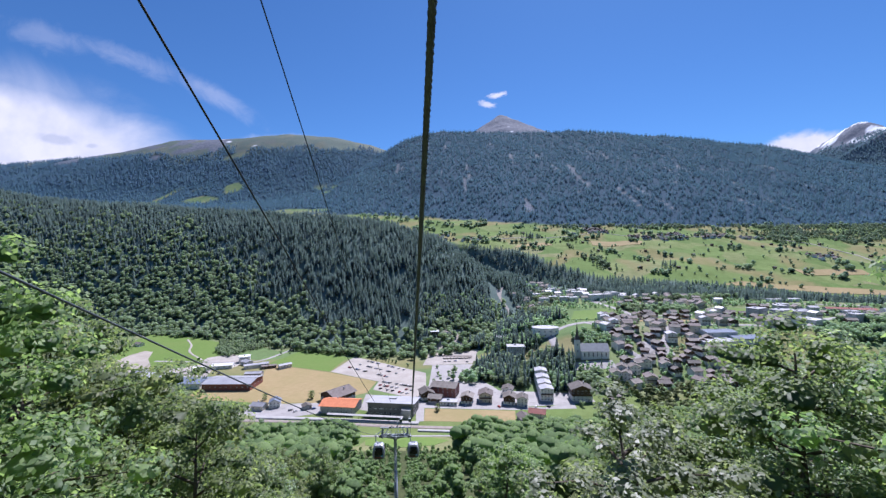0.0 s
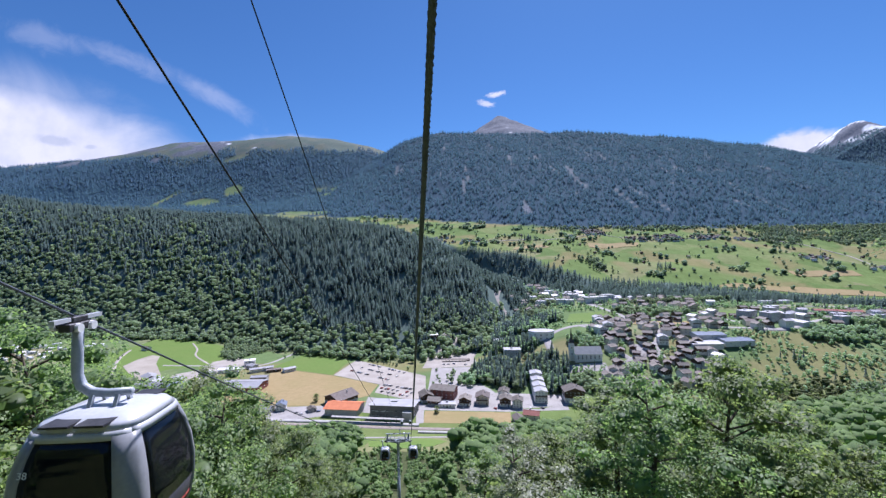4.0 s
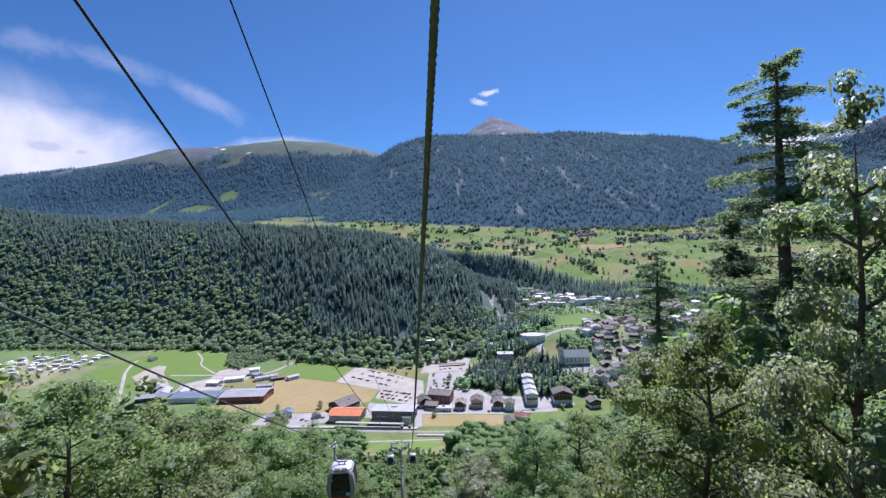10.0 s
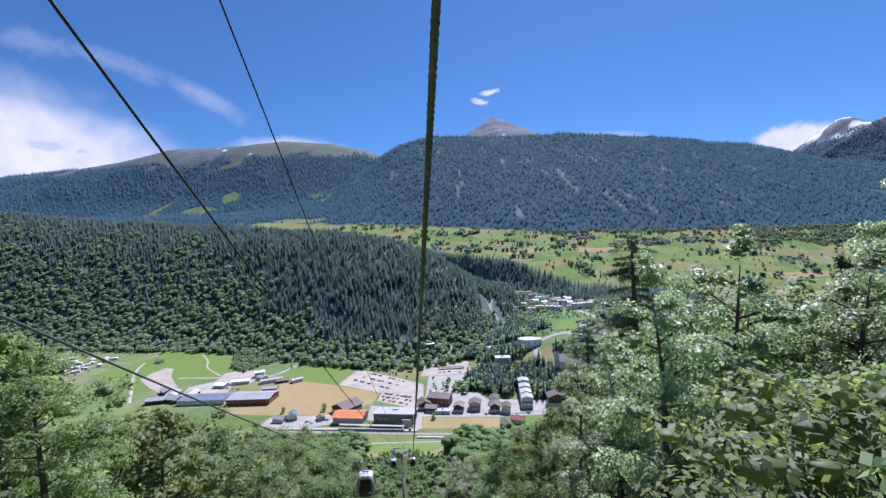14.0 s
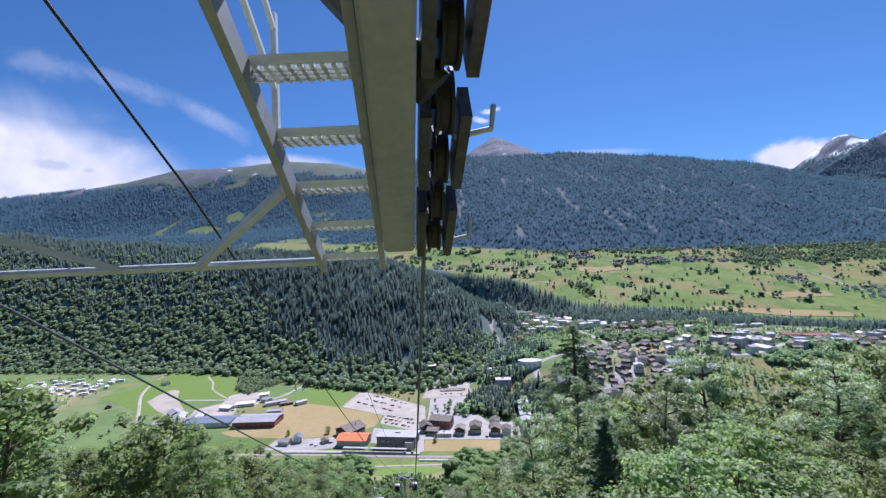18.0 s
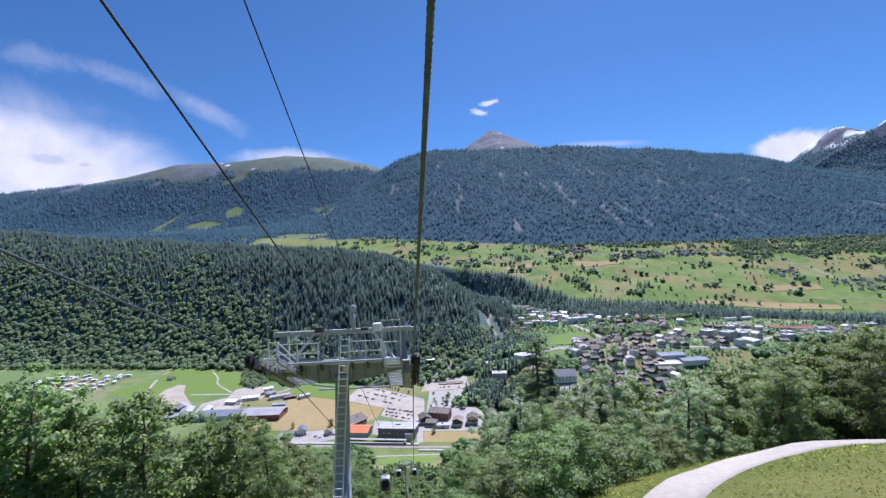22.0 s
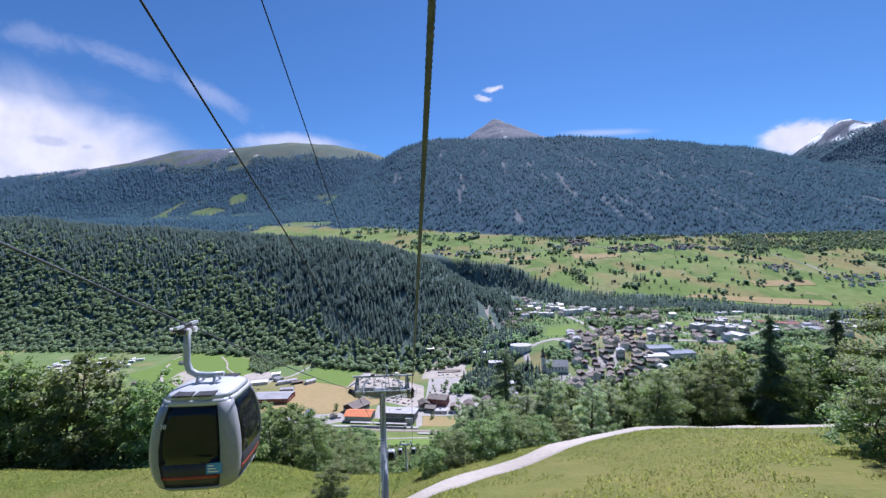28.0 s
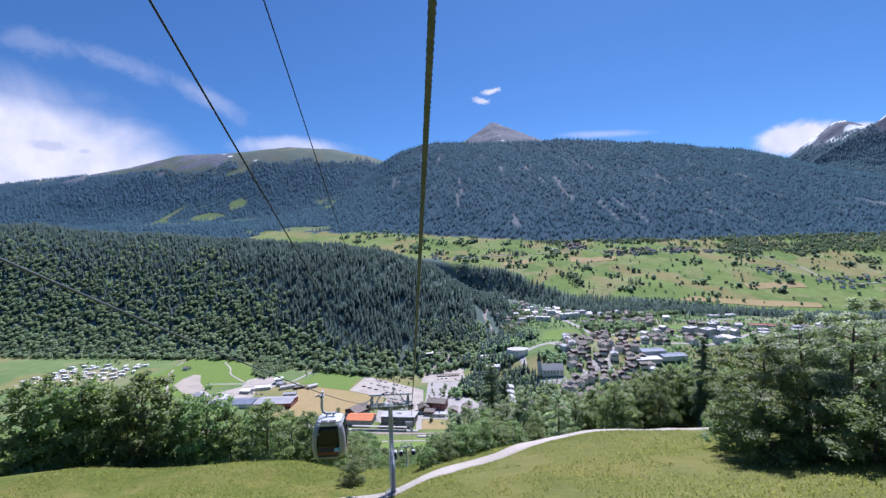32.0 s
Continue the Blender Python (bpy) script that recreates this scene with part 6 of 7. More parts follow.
# ---- fields, streets and greenery of the village and the terrace ----
drape("village_field", [(455, 700), (470, 745), (540, 735), (545, 705), (500, 690)], LAWN, 0.4, "bright green field between the houses", "field", 14)
drape("bare_ground", [(300, 640), (320, 668), (400, 655), (390, 636), (340, 628)], STUBBLE, 0.4, "dry bare building ground in the village", "field", 14)
drape("tan_field", [(640, 955), (700, 975), (980, 908), (970, 878), (830, 898), (700, 940)], STUBBLE, 0.8, "dry tan mown strip at the terrace edge", "field", 16)
drape("tan_field", [(225, 1290), (240, 1325), (330, 1330), (345, 1300), (290, 1285)], STUBBLE, 0.8, "dry tan mown strip on the terrace", "field", 14)
drape("tan_field", [(470, 1300), (480, 1350), (640, 1330), (620, 1290)], STUBBLE, 0.8, "dry tan field below the hamlet", "field", 14)
drape("tan_field", [(880, 1010), (890, 1050), (1050, 1040), (1040, 1005)], STUBBLE, 0.8, "dry tan field near the hamlet", "field", 14)
ribbon("village_street", [(186, 470), (225, 500), (262, 528), (300, 560), (330, 600), (420, 600), (486, 585), (540, 600), (600, 640), (690, 655)], 8, TARMAC, 0.5, "pale village street between the houses", step=8)
ribbon("village_street", [(215, 640), (235, 600), (228, 560), (240, 515)], 7, TARMAC, 0.5, "pale lane through the old village", step=8)
ribbon("village_street", [(486, 585), (470, 640), (455, 690), (380, 690), (310, 690)], 7, TARMAC, 0.5, "pale street past the apartment blocks", step=8)
ribbon("village_street", [(300, 830), (400, 800), (520, 780), (640, 775), (760, 740)], 7, TARMAC, 0.5, "pale upper village street", step=8)
drape("village_square", [(255, 520), (262, 552), (292, 548), (288, 516)], TARMAC, 0.3, "pale paved village square", "square", 10)
drape("church_square", [(150, 492), (150, 510), (205, 508), (205, 490)], TARMAC, 0.3, "pale paved square before the church", "square", 10)
ribbon("terrace_lane", [(60, 1395), (200, 1400), (440, 1415), (560, 1440), (700, 1370), (1040, 1360), (1150, 1180), (1160, 1030), (1400, 1010)], 4, GRAVEL, 0.8, "pale lane between the hamlets", step=12)

near_houses = np.array(placed)


def roomy(x, y, gap):
    """Far enough from every house."""
    return np.min((x[:, None] - near_houses[None, :, 0]) ** 2 + (y[:, None] - near_houses[None, :, 1]) ** 2, 1) > gap * gap


STREETS = np.array([(186, 470), (225, 500), (262, 528), (300, 560), (330, 600), (375, 600), (420, 600), (486, 585), (540, 600), (600, 640), (690, 655), (235, 600), (228, 560), (240, 515), (470, 640), (455, 690),
                    (380, 690), (310, 690), (160, 610), (187, 625), (215, 640), (258, 645), (300, 650), (310, 685), (318, 720), (309, 775), (300, 830), (292, 885), (285, 940), (400, 800), (520, 780), (640, 775)], float)


def off_street(x, y, gap=9):
    out = np.full(len(x), 1e9)
    for (ax, ay), (bx, by) in zip(STREETS, STREETS[1:]):
        d = np.array([bx - ax, by - ay])
        if np.hypot(*d) > 95:
            continue
        t = np.clip(((x - ax) * d[0] + (y - ay) * d[1]) / (d @ d), 0, 1)
        out = np.minimum(out, np.hypot(x - ax - t * d[0], y - ay - t * d[1]))
    return out > gap


open_land = lambda x, y: clear_of(x, y) & off_street(x, y) & ~((x > 450) & (x < 548) & (y > 690) & (y < 748)) & ~((x > 300) & (x < 402) & (y > 626) & (y < 670))
# valley floor outside the village
xs, ys = scatter(2600, -800, 170, 330, 960, lambda x, y: clear_of(x, y) & roomy(x, y, 13) & (y < hill_base(x) - 4) & (fractal(x, y, 60, 3) + 0.2 * rng.normal(0, 1, len(x)) > 0.05))
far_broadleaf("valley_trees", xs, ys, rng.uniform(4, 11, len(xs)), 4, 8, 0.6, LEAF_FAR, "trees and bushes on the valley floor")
# bushy belt between the pasture and the football pitch, shrubs behind pitch and car park
xs, ys = scatter(900, -400, -285, 610, 770, lambda x, y: (y > np.interp(x, [-395, -355, -320, -290], [735, 640, 615, 680])) & (y < np.interp(x, [-395, -380, -335, -290], [750, 765, 745, 705])))
far_broadleaf("bushy_belt", xs, ys, rng.uniform(5, 10, len(xs)), 4, 10, 0.7, LEAF_FAR, "pale bushes and young trees beside the pasture")
xs, ys = scatter(700, -290, -45, 540, 690, lambda x, y: np.abs(y - np.interp(x, [-270, -223, -162, -133, -81, -52], [668, 666, 622, 616, 580, 550])) < 7)
far_broadleaf("shrub_row", xs, ys, rng.uniform(3, 7, len(xs)), 4, 10, 0.6, LEAF_FAR, "row of shrubs behind the football pitch")
# gardens between the houses
xs, ys = scatter(9500, 150, 950, 420, 1000, lambda x, y: open_land(x, y) & roomy(x, y, 8.2) & (y < edge_front(x) - 150) & (fractal(x, y, 45, 3) + 0.25 * rng.normal(0, 1, len(x)) > -0.08))
far_broadleaf("village_trees", xs, ys, rng.uniform(3.5, 10, len(xs)), 4, 8, 0.5, LEAF_FAR, "garden trees and bushes among the houses")
# small woods inside the village and at the hill foot
zones = ((75, 500, 45, 46), (36, 490, 22, 16), (-6, 690, 40, 30), (122, 478, 30, 36), (200, 560, 26, 26), (168, 462, 26, 22), (120, 585, 26, 18), (20, 720, 60, 30), (392, 728, 60, 22), (330, 735, 35, 18), (560, 560, 60, 25), (640, 610, 60, 25), (90, 740, 70, 45), (100, 610, 45, 30), (190, 730, 22, 45), (60, 510, 24, 45), (135, 515, 22, 30), (170, 780, 35, 40), (60, 650, 26, 30),
         (420, 830, 60, 16), (520, 840, 80, 18), (135, 690, 60, 36), (215, 880, 30, 60))
for n, (cx, cy, rx, ry) in enumerate(zones):
    xs, ys = scatter(int(rx * ry * 0.15), cx - rx, cx + rx, cy - ry, cy + ry, lambda x, y: (np.hypot((x - cx) / rx, (y - cy) / ry) < 0.9 + 0.3 * fractal(x, y, 25, 2)) & roomy(x, y, 11) & off_street(x, y, 6) &
                     ~((np.abs(x - 147) < 24) & (np.abs(y - 604) < 18)) & ~((np.abs(x - 87) < 19) & (np.abs(y - 655) < 13)) & ~((np.abs(x - 95) < 16) & (np.abs(y - 556) < 14)))
    far_broadleaf("grove", xs, ys, rng.uniform(8, 15, len(xs)), 5, 10, 0.6, LEAF_FAR, "dark green broad-leaved grove in the village")
    if n in (0, 3, 6, 7, 12, 13, 15, 16, 18, 21):
        keep = rng.random(len(xs)) < 0.42
        me = conifer_mesh("grove_spruces", xs[keep] + 2, ys[keep] - 2, rng.uniform(14, 24, keep.sum()), 6, 8, FOREST, 0.15)
        tagged(new("grove_spruces", me), "tall dark spruces in the village grove", "trees", kind="stuff")
xs, ys = scatter(620, 60, 900, 440, 960, lambda x, y: open_land(x, y) & roomy(x, y, 9) & (y < edge_front(x) - 130) & (fractal(x + 300, y, 60, 3) > 0.05))
me = conifer_mesh("village_spruces", xs, ys, rng.uniform(8, 16, len(xs)), 5, 8, FOREST, 0.16)
tagged(new("village_spruces", me), "dark spruces among the houses", "trees", kind="stuff")

# terrace: single trees, hedges, groups and the wood at its far end
on_terrace = lambda x, y: (y > edge_front(x) + 8) & (y < edge_back(x))
xs, ys = scatter(620, -100, 1700, 880, 1800, lambda x, y: on_terrace(x, y) & roomy(x, y, 8))
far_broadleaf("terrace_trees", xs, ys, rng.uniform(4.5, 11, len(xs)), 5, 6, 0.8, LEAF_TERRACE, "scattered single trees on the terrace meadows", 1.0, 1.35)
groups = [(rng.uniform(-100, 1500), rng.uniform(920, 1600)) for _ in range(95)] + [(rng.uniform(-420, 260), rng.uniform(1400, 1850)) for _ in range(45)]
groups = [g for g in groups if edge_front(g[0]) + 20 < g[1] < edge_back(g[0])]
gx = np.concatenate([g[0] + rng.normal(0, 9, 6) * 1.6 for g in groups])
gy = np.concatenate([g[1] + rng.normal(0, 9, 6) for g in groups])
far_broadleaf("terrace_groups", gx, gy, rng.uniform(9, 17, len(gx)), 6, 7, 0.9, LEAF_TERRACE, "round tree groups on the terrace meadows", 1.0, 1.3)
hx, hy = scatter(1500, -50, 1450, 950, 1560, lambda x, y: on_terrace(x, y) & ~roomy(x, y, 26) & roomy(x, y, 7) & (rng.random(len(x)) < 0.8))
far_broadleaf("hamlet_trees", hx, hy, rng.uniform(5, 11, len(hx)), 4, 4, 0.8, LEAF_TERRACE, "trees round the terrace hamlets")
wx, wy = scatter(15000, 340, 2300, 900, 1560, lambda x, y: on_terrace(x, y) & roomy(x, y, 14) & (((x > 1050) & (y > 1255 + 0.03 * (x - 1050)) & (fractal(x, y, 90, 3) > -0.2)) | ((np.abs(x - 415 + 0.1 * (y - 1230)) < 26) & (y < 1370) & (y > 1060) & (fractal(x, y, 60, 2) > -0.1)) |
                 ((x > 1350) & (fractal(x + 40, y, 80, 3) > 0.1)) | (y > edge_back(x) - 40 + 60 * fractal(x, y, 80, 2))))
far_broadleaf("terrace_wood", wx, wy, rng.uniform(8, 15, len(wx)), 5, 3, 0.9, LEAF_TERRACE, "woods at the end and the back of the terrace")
sx = np.concatenate([300 + rng.normal(0, 14, 26), 590 + rng.normal(0, 10, 12), 1200 + rng.normal(0, 60, 40)])
sy = np.concatenate([1402 + rng.normal(0, 10, 26), 1081 + rng.normal(0, 8, 12), 1400 + rng.normal(0, 25, 40)])
me = conifer_mesh("terrace_spruces", sx, sy, rng.uniform(12, 22, len(sx)), 4, 7, FOREST, 0.17)
tagged(new("terrace_spruces", me), "dark spruce groups on the terrace", "trees", kind="stuff")

for x, y, size in ((-141, 437, 0.5), (-8, 398, 0.42), (-190, 436, 0.4), (-30, 424, 0.3)):
    plant(MIDDLE[0], x, y, size, None, 1.25)
xs, ys = scatter(2300, 185, 700, 240, 452, lambda x, y: roomy(x, y, 11) & off_street(x, y, 6) & (fractal(x, y, 50, 3) > -0.3))
far_broadleaf("valley_side_wood", xs, ys, rng.uniform(7, 14, len(xs)), 6, 30, 0.45, LEAF_SLOPE, "broad-leaved wood on the valley side below the village", 0.75)

# ---- ropeway tower in the meadow ----


def on_line(off, y, z):
    return Vector((float(line_x(y)) + off, y, z))


def grating(bm, a, b, w, thick=0.04, lip=0.09):
    """A perforated tread between two ends, with raised lips."""
    a, b = Vector(a), Vector(b)
    d = (b - a).normalized()
    side = d.cross(Vector((0, 0, 1))).normalized()
    for s in (-1, 1):
        p, q = a + side * s * w / 2, b + side * s * w / 2
        beam(bm, p + Vector((0, 0, lip / 2)), q + Vector((0, 0, lip / 2)), 0.025, lip)
    n = max(3, int((b - a).length / 0.075))
    for k in range(n + 1):
        p = a.lerp(b, k / n)
        beam(bm, p - side * w / 2, p + side * w / 2, 0.032, thick)
    for f in (-0.25, 0.0, 0.25):
        beam(bm, a + side * f * w, b + side * f * w, 0.02, thick)


def sheave_mesh():
    bm = bmesh.new()
    tube(bm, [(-0.07, 0, 0), (-0.045, 0, 0), (-0.03, 0, 0), (0.03, 0, 0), (0.045, 0, 0), (0.07, 0, 0)], [0.27, 0.27, 0.235, 0.235, 0.27, 0.27], 20)
    tube(bm, [(-0.1, 0, 0), (0.1, 0, 0)], 0.06, 8)
    me = bpy.data.meshes.new("sheave")
    bm.to_mesh(me)
    bm.free()
    me.materials.append(RUBBER)
    return me


SHEAVE = sheave_mesh()


def cable_tower(label, yc, base_y, detail=True):
    """A tower of one round mast with crossbeam, lifting frame, two sheave trains and their catwalks."""
    ym = yc
    zr = float(rope_z(yc))
    top = Vector((float(line_x(yc)) - 3.2, yc - 1.2, zr + 0.05))
    gx = float(line_x(base_y)) - 3.15
    foot = Vector((gx, base_y, height(gx, base_y) - 0.5))
    root = tagged(new("ropeway_tower"), label, "tower", "ropeway towers")
    root.location = foot

    def add(name, bm, mat, lab="", smooth=False, parent=None):
        bmesh.ops.translate(bm, verts=bm.verts, vec=-foot)
        return part(name, bm, mat, parent or root, lab, smooth)

    bm = bmesh.new()
    d = top - foot
    tube(bm, [foot, foot + d * 0.45, foot + d * 0.45, foot + d * 0.97, foot + d * 0.97, top], [0.42, 0.38, 0.37, 0.33, 0.40, 0.42], 24)
    add("mast", bm, MAST_STEEL, "round grey steel mast", True)
    bm = bmesh.new()
    box(bm, foot.x - 1.1, foot.y - 1.1, foot.z - 1.0, foot.x + 1.1, foot.y + 1.1, foot.z + 0.75)
    add("footing", bm, CONCRETE, "pale concrete footing")
    # crossbeam, deeper over the mast
    bm = bmesh.new()
    zt = top.z + 0.56
    secs = [(-3.35, 0.36), (-0.75, 0.86), (0, 0.92), (0.75, 0.86), (3.35, 0.36)]
    rings = [[bm.verts.new((top.x + x, top.y + y, z)) for y, z in ((-0.32, zt), (0.32, zt), (0.26, zt - h), (-0.26, zt - h))] for x, h in secs]
    for a, b in zip(rings, rings[1:]):
        for k in range(4):
            bm.faces.new((a[k], a[(k + 1) % 4], b[(k + 1) % 4], b[k]))
    bm.faces.new(rings[0][::-1]), bm.faces.new(rings[-1])
    bmesh.ops.recalc_face_normals(bm, faces=bm.faces)
    add("crossbeam", bm, OLIVE_STEEL, "grey welded box crossbeam")
    for x in (-2.9, -2.3, -1.7, -1.1, -0.55, 0.55, 1.1, 1.7, 2.3, 2.9):
        h = float(np.interp(abs(x), [0, 0.75, 3.35], [0.92, 0.86, 0.36])) - 0.05
        for y in (-0.345, 0.345):
            bm = bmesh.new()
            v = [bm.verts.new((top.x + x + a, top.y + y * (1 - 0.13 * f), zt - 0.03 - h * f)) for a, f in ((-0.025, 0), (0.025, 0), (0.025, 1), (-0.025, 1))]
            f = bm.faces.new(v)
            for g in bmesh.ops.extrude_face_region(bm, geom=[f])["geom"]:
                if isinstance(g, bmesh.types.BMVert):
                    g.co.y += 0.10 if y > 0 else -0.10
            bmesh.ops.recalc_face_normals(bm, faces=bm.faces)
            add("stiffener", bm, MAST_STEEL)
    for y in (-0.36, 0.36):
        bm = bmesh.new()
        beam(bm, (top.x - 3.35, top.y + y, zt + 0.02), (top.x + 3.35, top.y + y, zt + 0.02), 0.12, 0.045)
        add("flange", bm, BRIGHT_STEEL)
    # lifting frame above
    bm = bmesh.new()
    zl = zt + 1.34
    beam(bm, (top.x - 3.55, top.y + 0.75, zl), (top.x + 3.65, top.y + 0.75, zl), 0.2, 0.2)
    add("lifting_beam", bm, STEEL)
    for x in (-3.0, 2.95):
        bm = bmesh.new()
        v = [bm.verts.new((top.x + x + px, top.y + 0.1 + py, pz)) for px, py, pz in ((-0.3, 0, zt), (0.3, 0, zt), (0.16, 0.4, zl - 0.1), (-0.16, 0.4, zl - 0.1))]
        f = bm.faces.new(v)
        ext = bmesh.ops.extrude_face_region(bm, geom=[f])
        for g in ext["geom"]:
            if isinstance(g, bmesh.types.BMVert):
                g.co.y += 0.12
        bmesh.ops.recalc_face_normals(bm, faces=bm.faces)
        add("frame_post", bm, OLIVE_STEEL)
    for x in (-2.2, -1.1, 0.9, 2.0):
        bm = bmesh.new()
        beam(bm, (top.x + x, top.y + 0.3, zt), (top.x + x + 0.25 * (1 if x < 0 else -1), top.y + 0.75, zl - 0.1), 0.06, 0.06)
        add("strut", bm, STEEL)
    for x0, x1 in ((-4.3, -2.2), (-2.55, -1.5), (2.6, 1.5)):
        bm = bmesh.new()
        beam(bm, (top.x + x0, top.y + 0.1, zt + (0.15 if x0 < -4 else 0.0)), (top.x + x1, top.y + 0.68, zl - 0.02), 0.09, 0.12)
        add("brace", bm, BRIGHT_STEEL)
    bm = bmesh.new()
    beam(bm, (top.x - 3.4, top.y + 0.58, zl + 0.14), (top.x + 3.4, top.y + 0.58, zl + 0.14), 0.16, 0.05)
    add("cable_tray", bm, STEEL)
    for x in (-0.95, -0.7, 0.3, 2.15):
        bm = bmesh.new()
        tube(bm, [(top.x + x, top.y + 0.66, zl + 0.1), (top.x + x, top.y + 0.66, zl + 0.38), (top.x + x + 0.1, top.y + 0.6, zl + 0.44)], [0.035, 0.05, 0.03], 8)
        add("cable_clamp", bm, DARK_STEEL)
    for x in (-1.75, 1.35):
        bm = bmesh.new()
        tube(bm, [(top.x + x, top.y + 0.72, zl - 0.1), (top.x + x, top.y + 0.72, zl - 0.55), (top.x + x + 0.12, top.y + 0.72, zl - 0.72), (top.x + x + 0.02, top.y + 0.72, zl - 0.82)], [0.02, 0.02, 0.03, 0.015], 6)
        add("lifting_hook", bm, DARK_STEEL)
    bm = bmesh.new()
    tube(bm, [(top.x + 0.55, top.y + 0.55, zl), (top.x + 0.55, top.y + 0.6, zl + 1.05)], [0.11, 0.09], 10)
    tube(bm, [(top.x + 0.55, top.y + 0.6, zl + 1.0), (top.x + 0.55, top.y + 0.6, zl + 1.35)], [0.16, 0.12], 10)
    add("cable_post", bm, STEEL, "short post that carries the signal cable", True)
    bm = bmesh.new()
    tube(bm, [(top.x + 0.4, top.y + 0.6, zl + 1.25), (top.x + 0.8, top.y + 0.45, zl + 1.4), (top.x + 0.85, top.y + 0.75, zl + 1.05), (top.x + 0.6, top.y + 0.55, zl + 0.2)], 0.018, 6)
    tube(bm, [(top.x - 1.1, top.y + 0.75, zl + 0.2), (top.x - 1.0, top.y + 0.2, zl - 0.5), (top.x - 0.55, top.y + 0.2, zl - 0.62), (top.x - 0.35, top.y + 0.3, zl - 0.2)], 0.022, 6)
    add("cable_loop", bm, CABLE, "hanging loops of black cable")
    for x0, x1, z0, z1 in ((-1.35, -0.95, 0.1, 0.36), (1.55, 1.95, 0.02, 0.42), (0.95, 1.3, 0.1, 0.24)):
        bm = bmesh.new()
        box(bm, top.x + x0, top.y + 0.3, zl + z0, top.x + x1, top.y + 0.6, zl + z1)
        bmesh.ops.bevel(bm, geom=bm.edges[:], offset=0.02, segments=1, affect="EDGES")
        add("junction_box", bm, WHITE_PAINT if x0 > 1.5 else DARK_STEEL, "small cable box on the beam")
    # walkway along the crossbeam with rails
    for x0, x1 in ((-2.9, -0.75), (0.55, 2.2)):
        bm = bmesh.new()
        grating(bm, (top.x + x0, top.y - 0.62, zt + 0.22), (top.x + x1, top.y - 0.62, zt + 0.22), 0.5, lip=0.14)
        add("walkway", bm, OLIVE_STEEL)
        for k in range(3):
            x = top.x + x0 + (x1 - x0) * (0.05 + 0.45 * k)
            bm = bmesh.new()
            beam(bm, (x, top.y - 0.9, zt + 0.2), (x, top.y - 0.9, zt + 1.15), 0.045, 0.045)
            add("rail_post", bm, BRIGHT_STEEL)
            bm = bmesh.new()
            beam(bm, (x, top.y - 0.62, zt + 0.18), (x, top.y - 0.3, zt - 0.25), 0.12, 0.1)
            add("bracket", bm, DARK_STEEL)
        for z in (0.68, 1.15):
            bm = bmesh.new()
            beam(bm, (top.x + x0, top.y - 0.9, zt + z), (top.x + x1, top.y - 0.9, zt + z), 0.04, 0.04)
            add("hand_rail", bm, BRIGHT_STEEL)
    # ladder up the uphill side of the mast
    la, lb = foot + Vector((-0.45, -0.74, 1.2)), top + Vector((0.40, -0.75, 1.95))
    for s in (-0.2, 0.2):
        bm = bmesh.new()
        beam(bm, la + Vector((s, 0, 0)), lb + Vector((s, 0, 0)), 0.05, 0.07)
        add("ladder_rail", bm, BRIGHT_STEEL)
    n = int((lb - la).length / 0.3)
    bm = bmesh.new()
    beam(bm, (-0.2, 0, 0), (0.2, 0, 0), 0.035, 0.035)
    rung = bpy.data.meshes.new("rung")
    bm.to_mesh(rung)
    bm.free()
    rung.materials.append(BRIGHT_STEEL)
    for k in range(n):
        like("rung", rung, root, Matrix.Translation(la.lerp(lb, (k + 0.5) / n) - foot))
    bm = bmesh.new()
    box(bm, top.x + 0.16, top.y - 0.38, zt - 0.36, top.x + 0.42, top.y - 0.33, zt - 0.12)
    add("number_plate", bm, surface("yellow_plate", (0.55, 0.45, 0.18), (0.66, 0.56, 0.26), 0.5, 2.0), "small yellow plate on the crossbeam")
    # sheave trains, catwalks and their braces
    for side, off, inner, yc in ((1, 0.3, -1, ym), (-1, -6.7, 1, ym - 1.3)):
        ys = np.arange(yc - 2.7, yc + 2.6, 0.56)
        train = new("sheave_train")
        train.parent = root
        tagged(train, "dark train of rubber-lined rope wheels")
        for y in ys:
            p = on_line(off, y, float(rope_z(y)) - 0.265)
            like("sheave", SHEAVE, train, Matrix.Translation(p - foot) @ Matrix.Rotation(0.089, 4, "Z"))
        for s in (-0.16, 0.16):
            for k in range(0, len(ys) - 1, 2):
                bm = bmesh.new()
                y0, y1 = ys[k] - 0.12, ys[min(k + 1, len(ys) - 1)] + 0.12
                beam(bm, on_line(off + s, y0, float(rope_z(y0)) - 0.38), on_line(off + s, y1, float(rope_z(y1)) - 0.38), 0.09, 0.34)
                add("side_plate", bm, DARK_STEEL, parent=train)
        for y in (yc - 2.6, yc - 1.0, yc + 0.8, yc + 2.3):
            bm = bmesh.new()
            z = float(rope_z(y)) - 0.45
            tube(bm, [on_line(off + 0.1 * side, y, z), on_line(off + 0.42 * side, y, z + 0.06), on_line(off + 0.46 * side, y + 0.05, z + 0.28)], 0.028, 6)
            add("rope_catcher", bm, STEEL, parent=train)
        # main rocker beam
        bm = bmesh.new()
        o = off + inner * 0.42
        beam(bm, on_line(o, yc - 1.6, float(rope_z(yc - 1.6)) - 0.52), on_line(o, yc + 2.1, float(rope_z(yc + 2.1)) - 0.48), 0.34, 0.46)
        bmesh.ops.bevel(bm, geom=bm.edges[:], offset=0.03, segments=1, affect="EDGES")
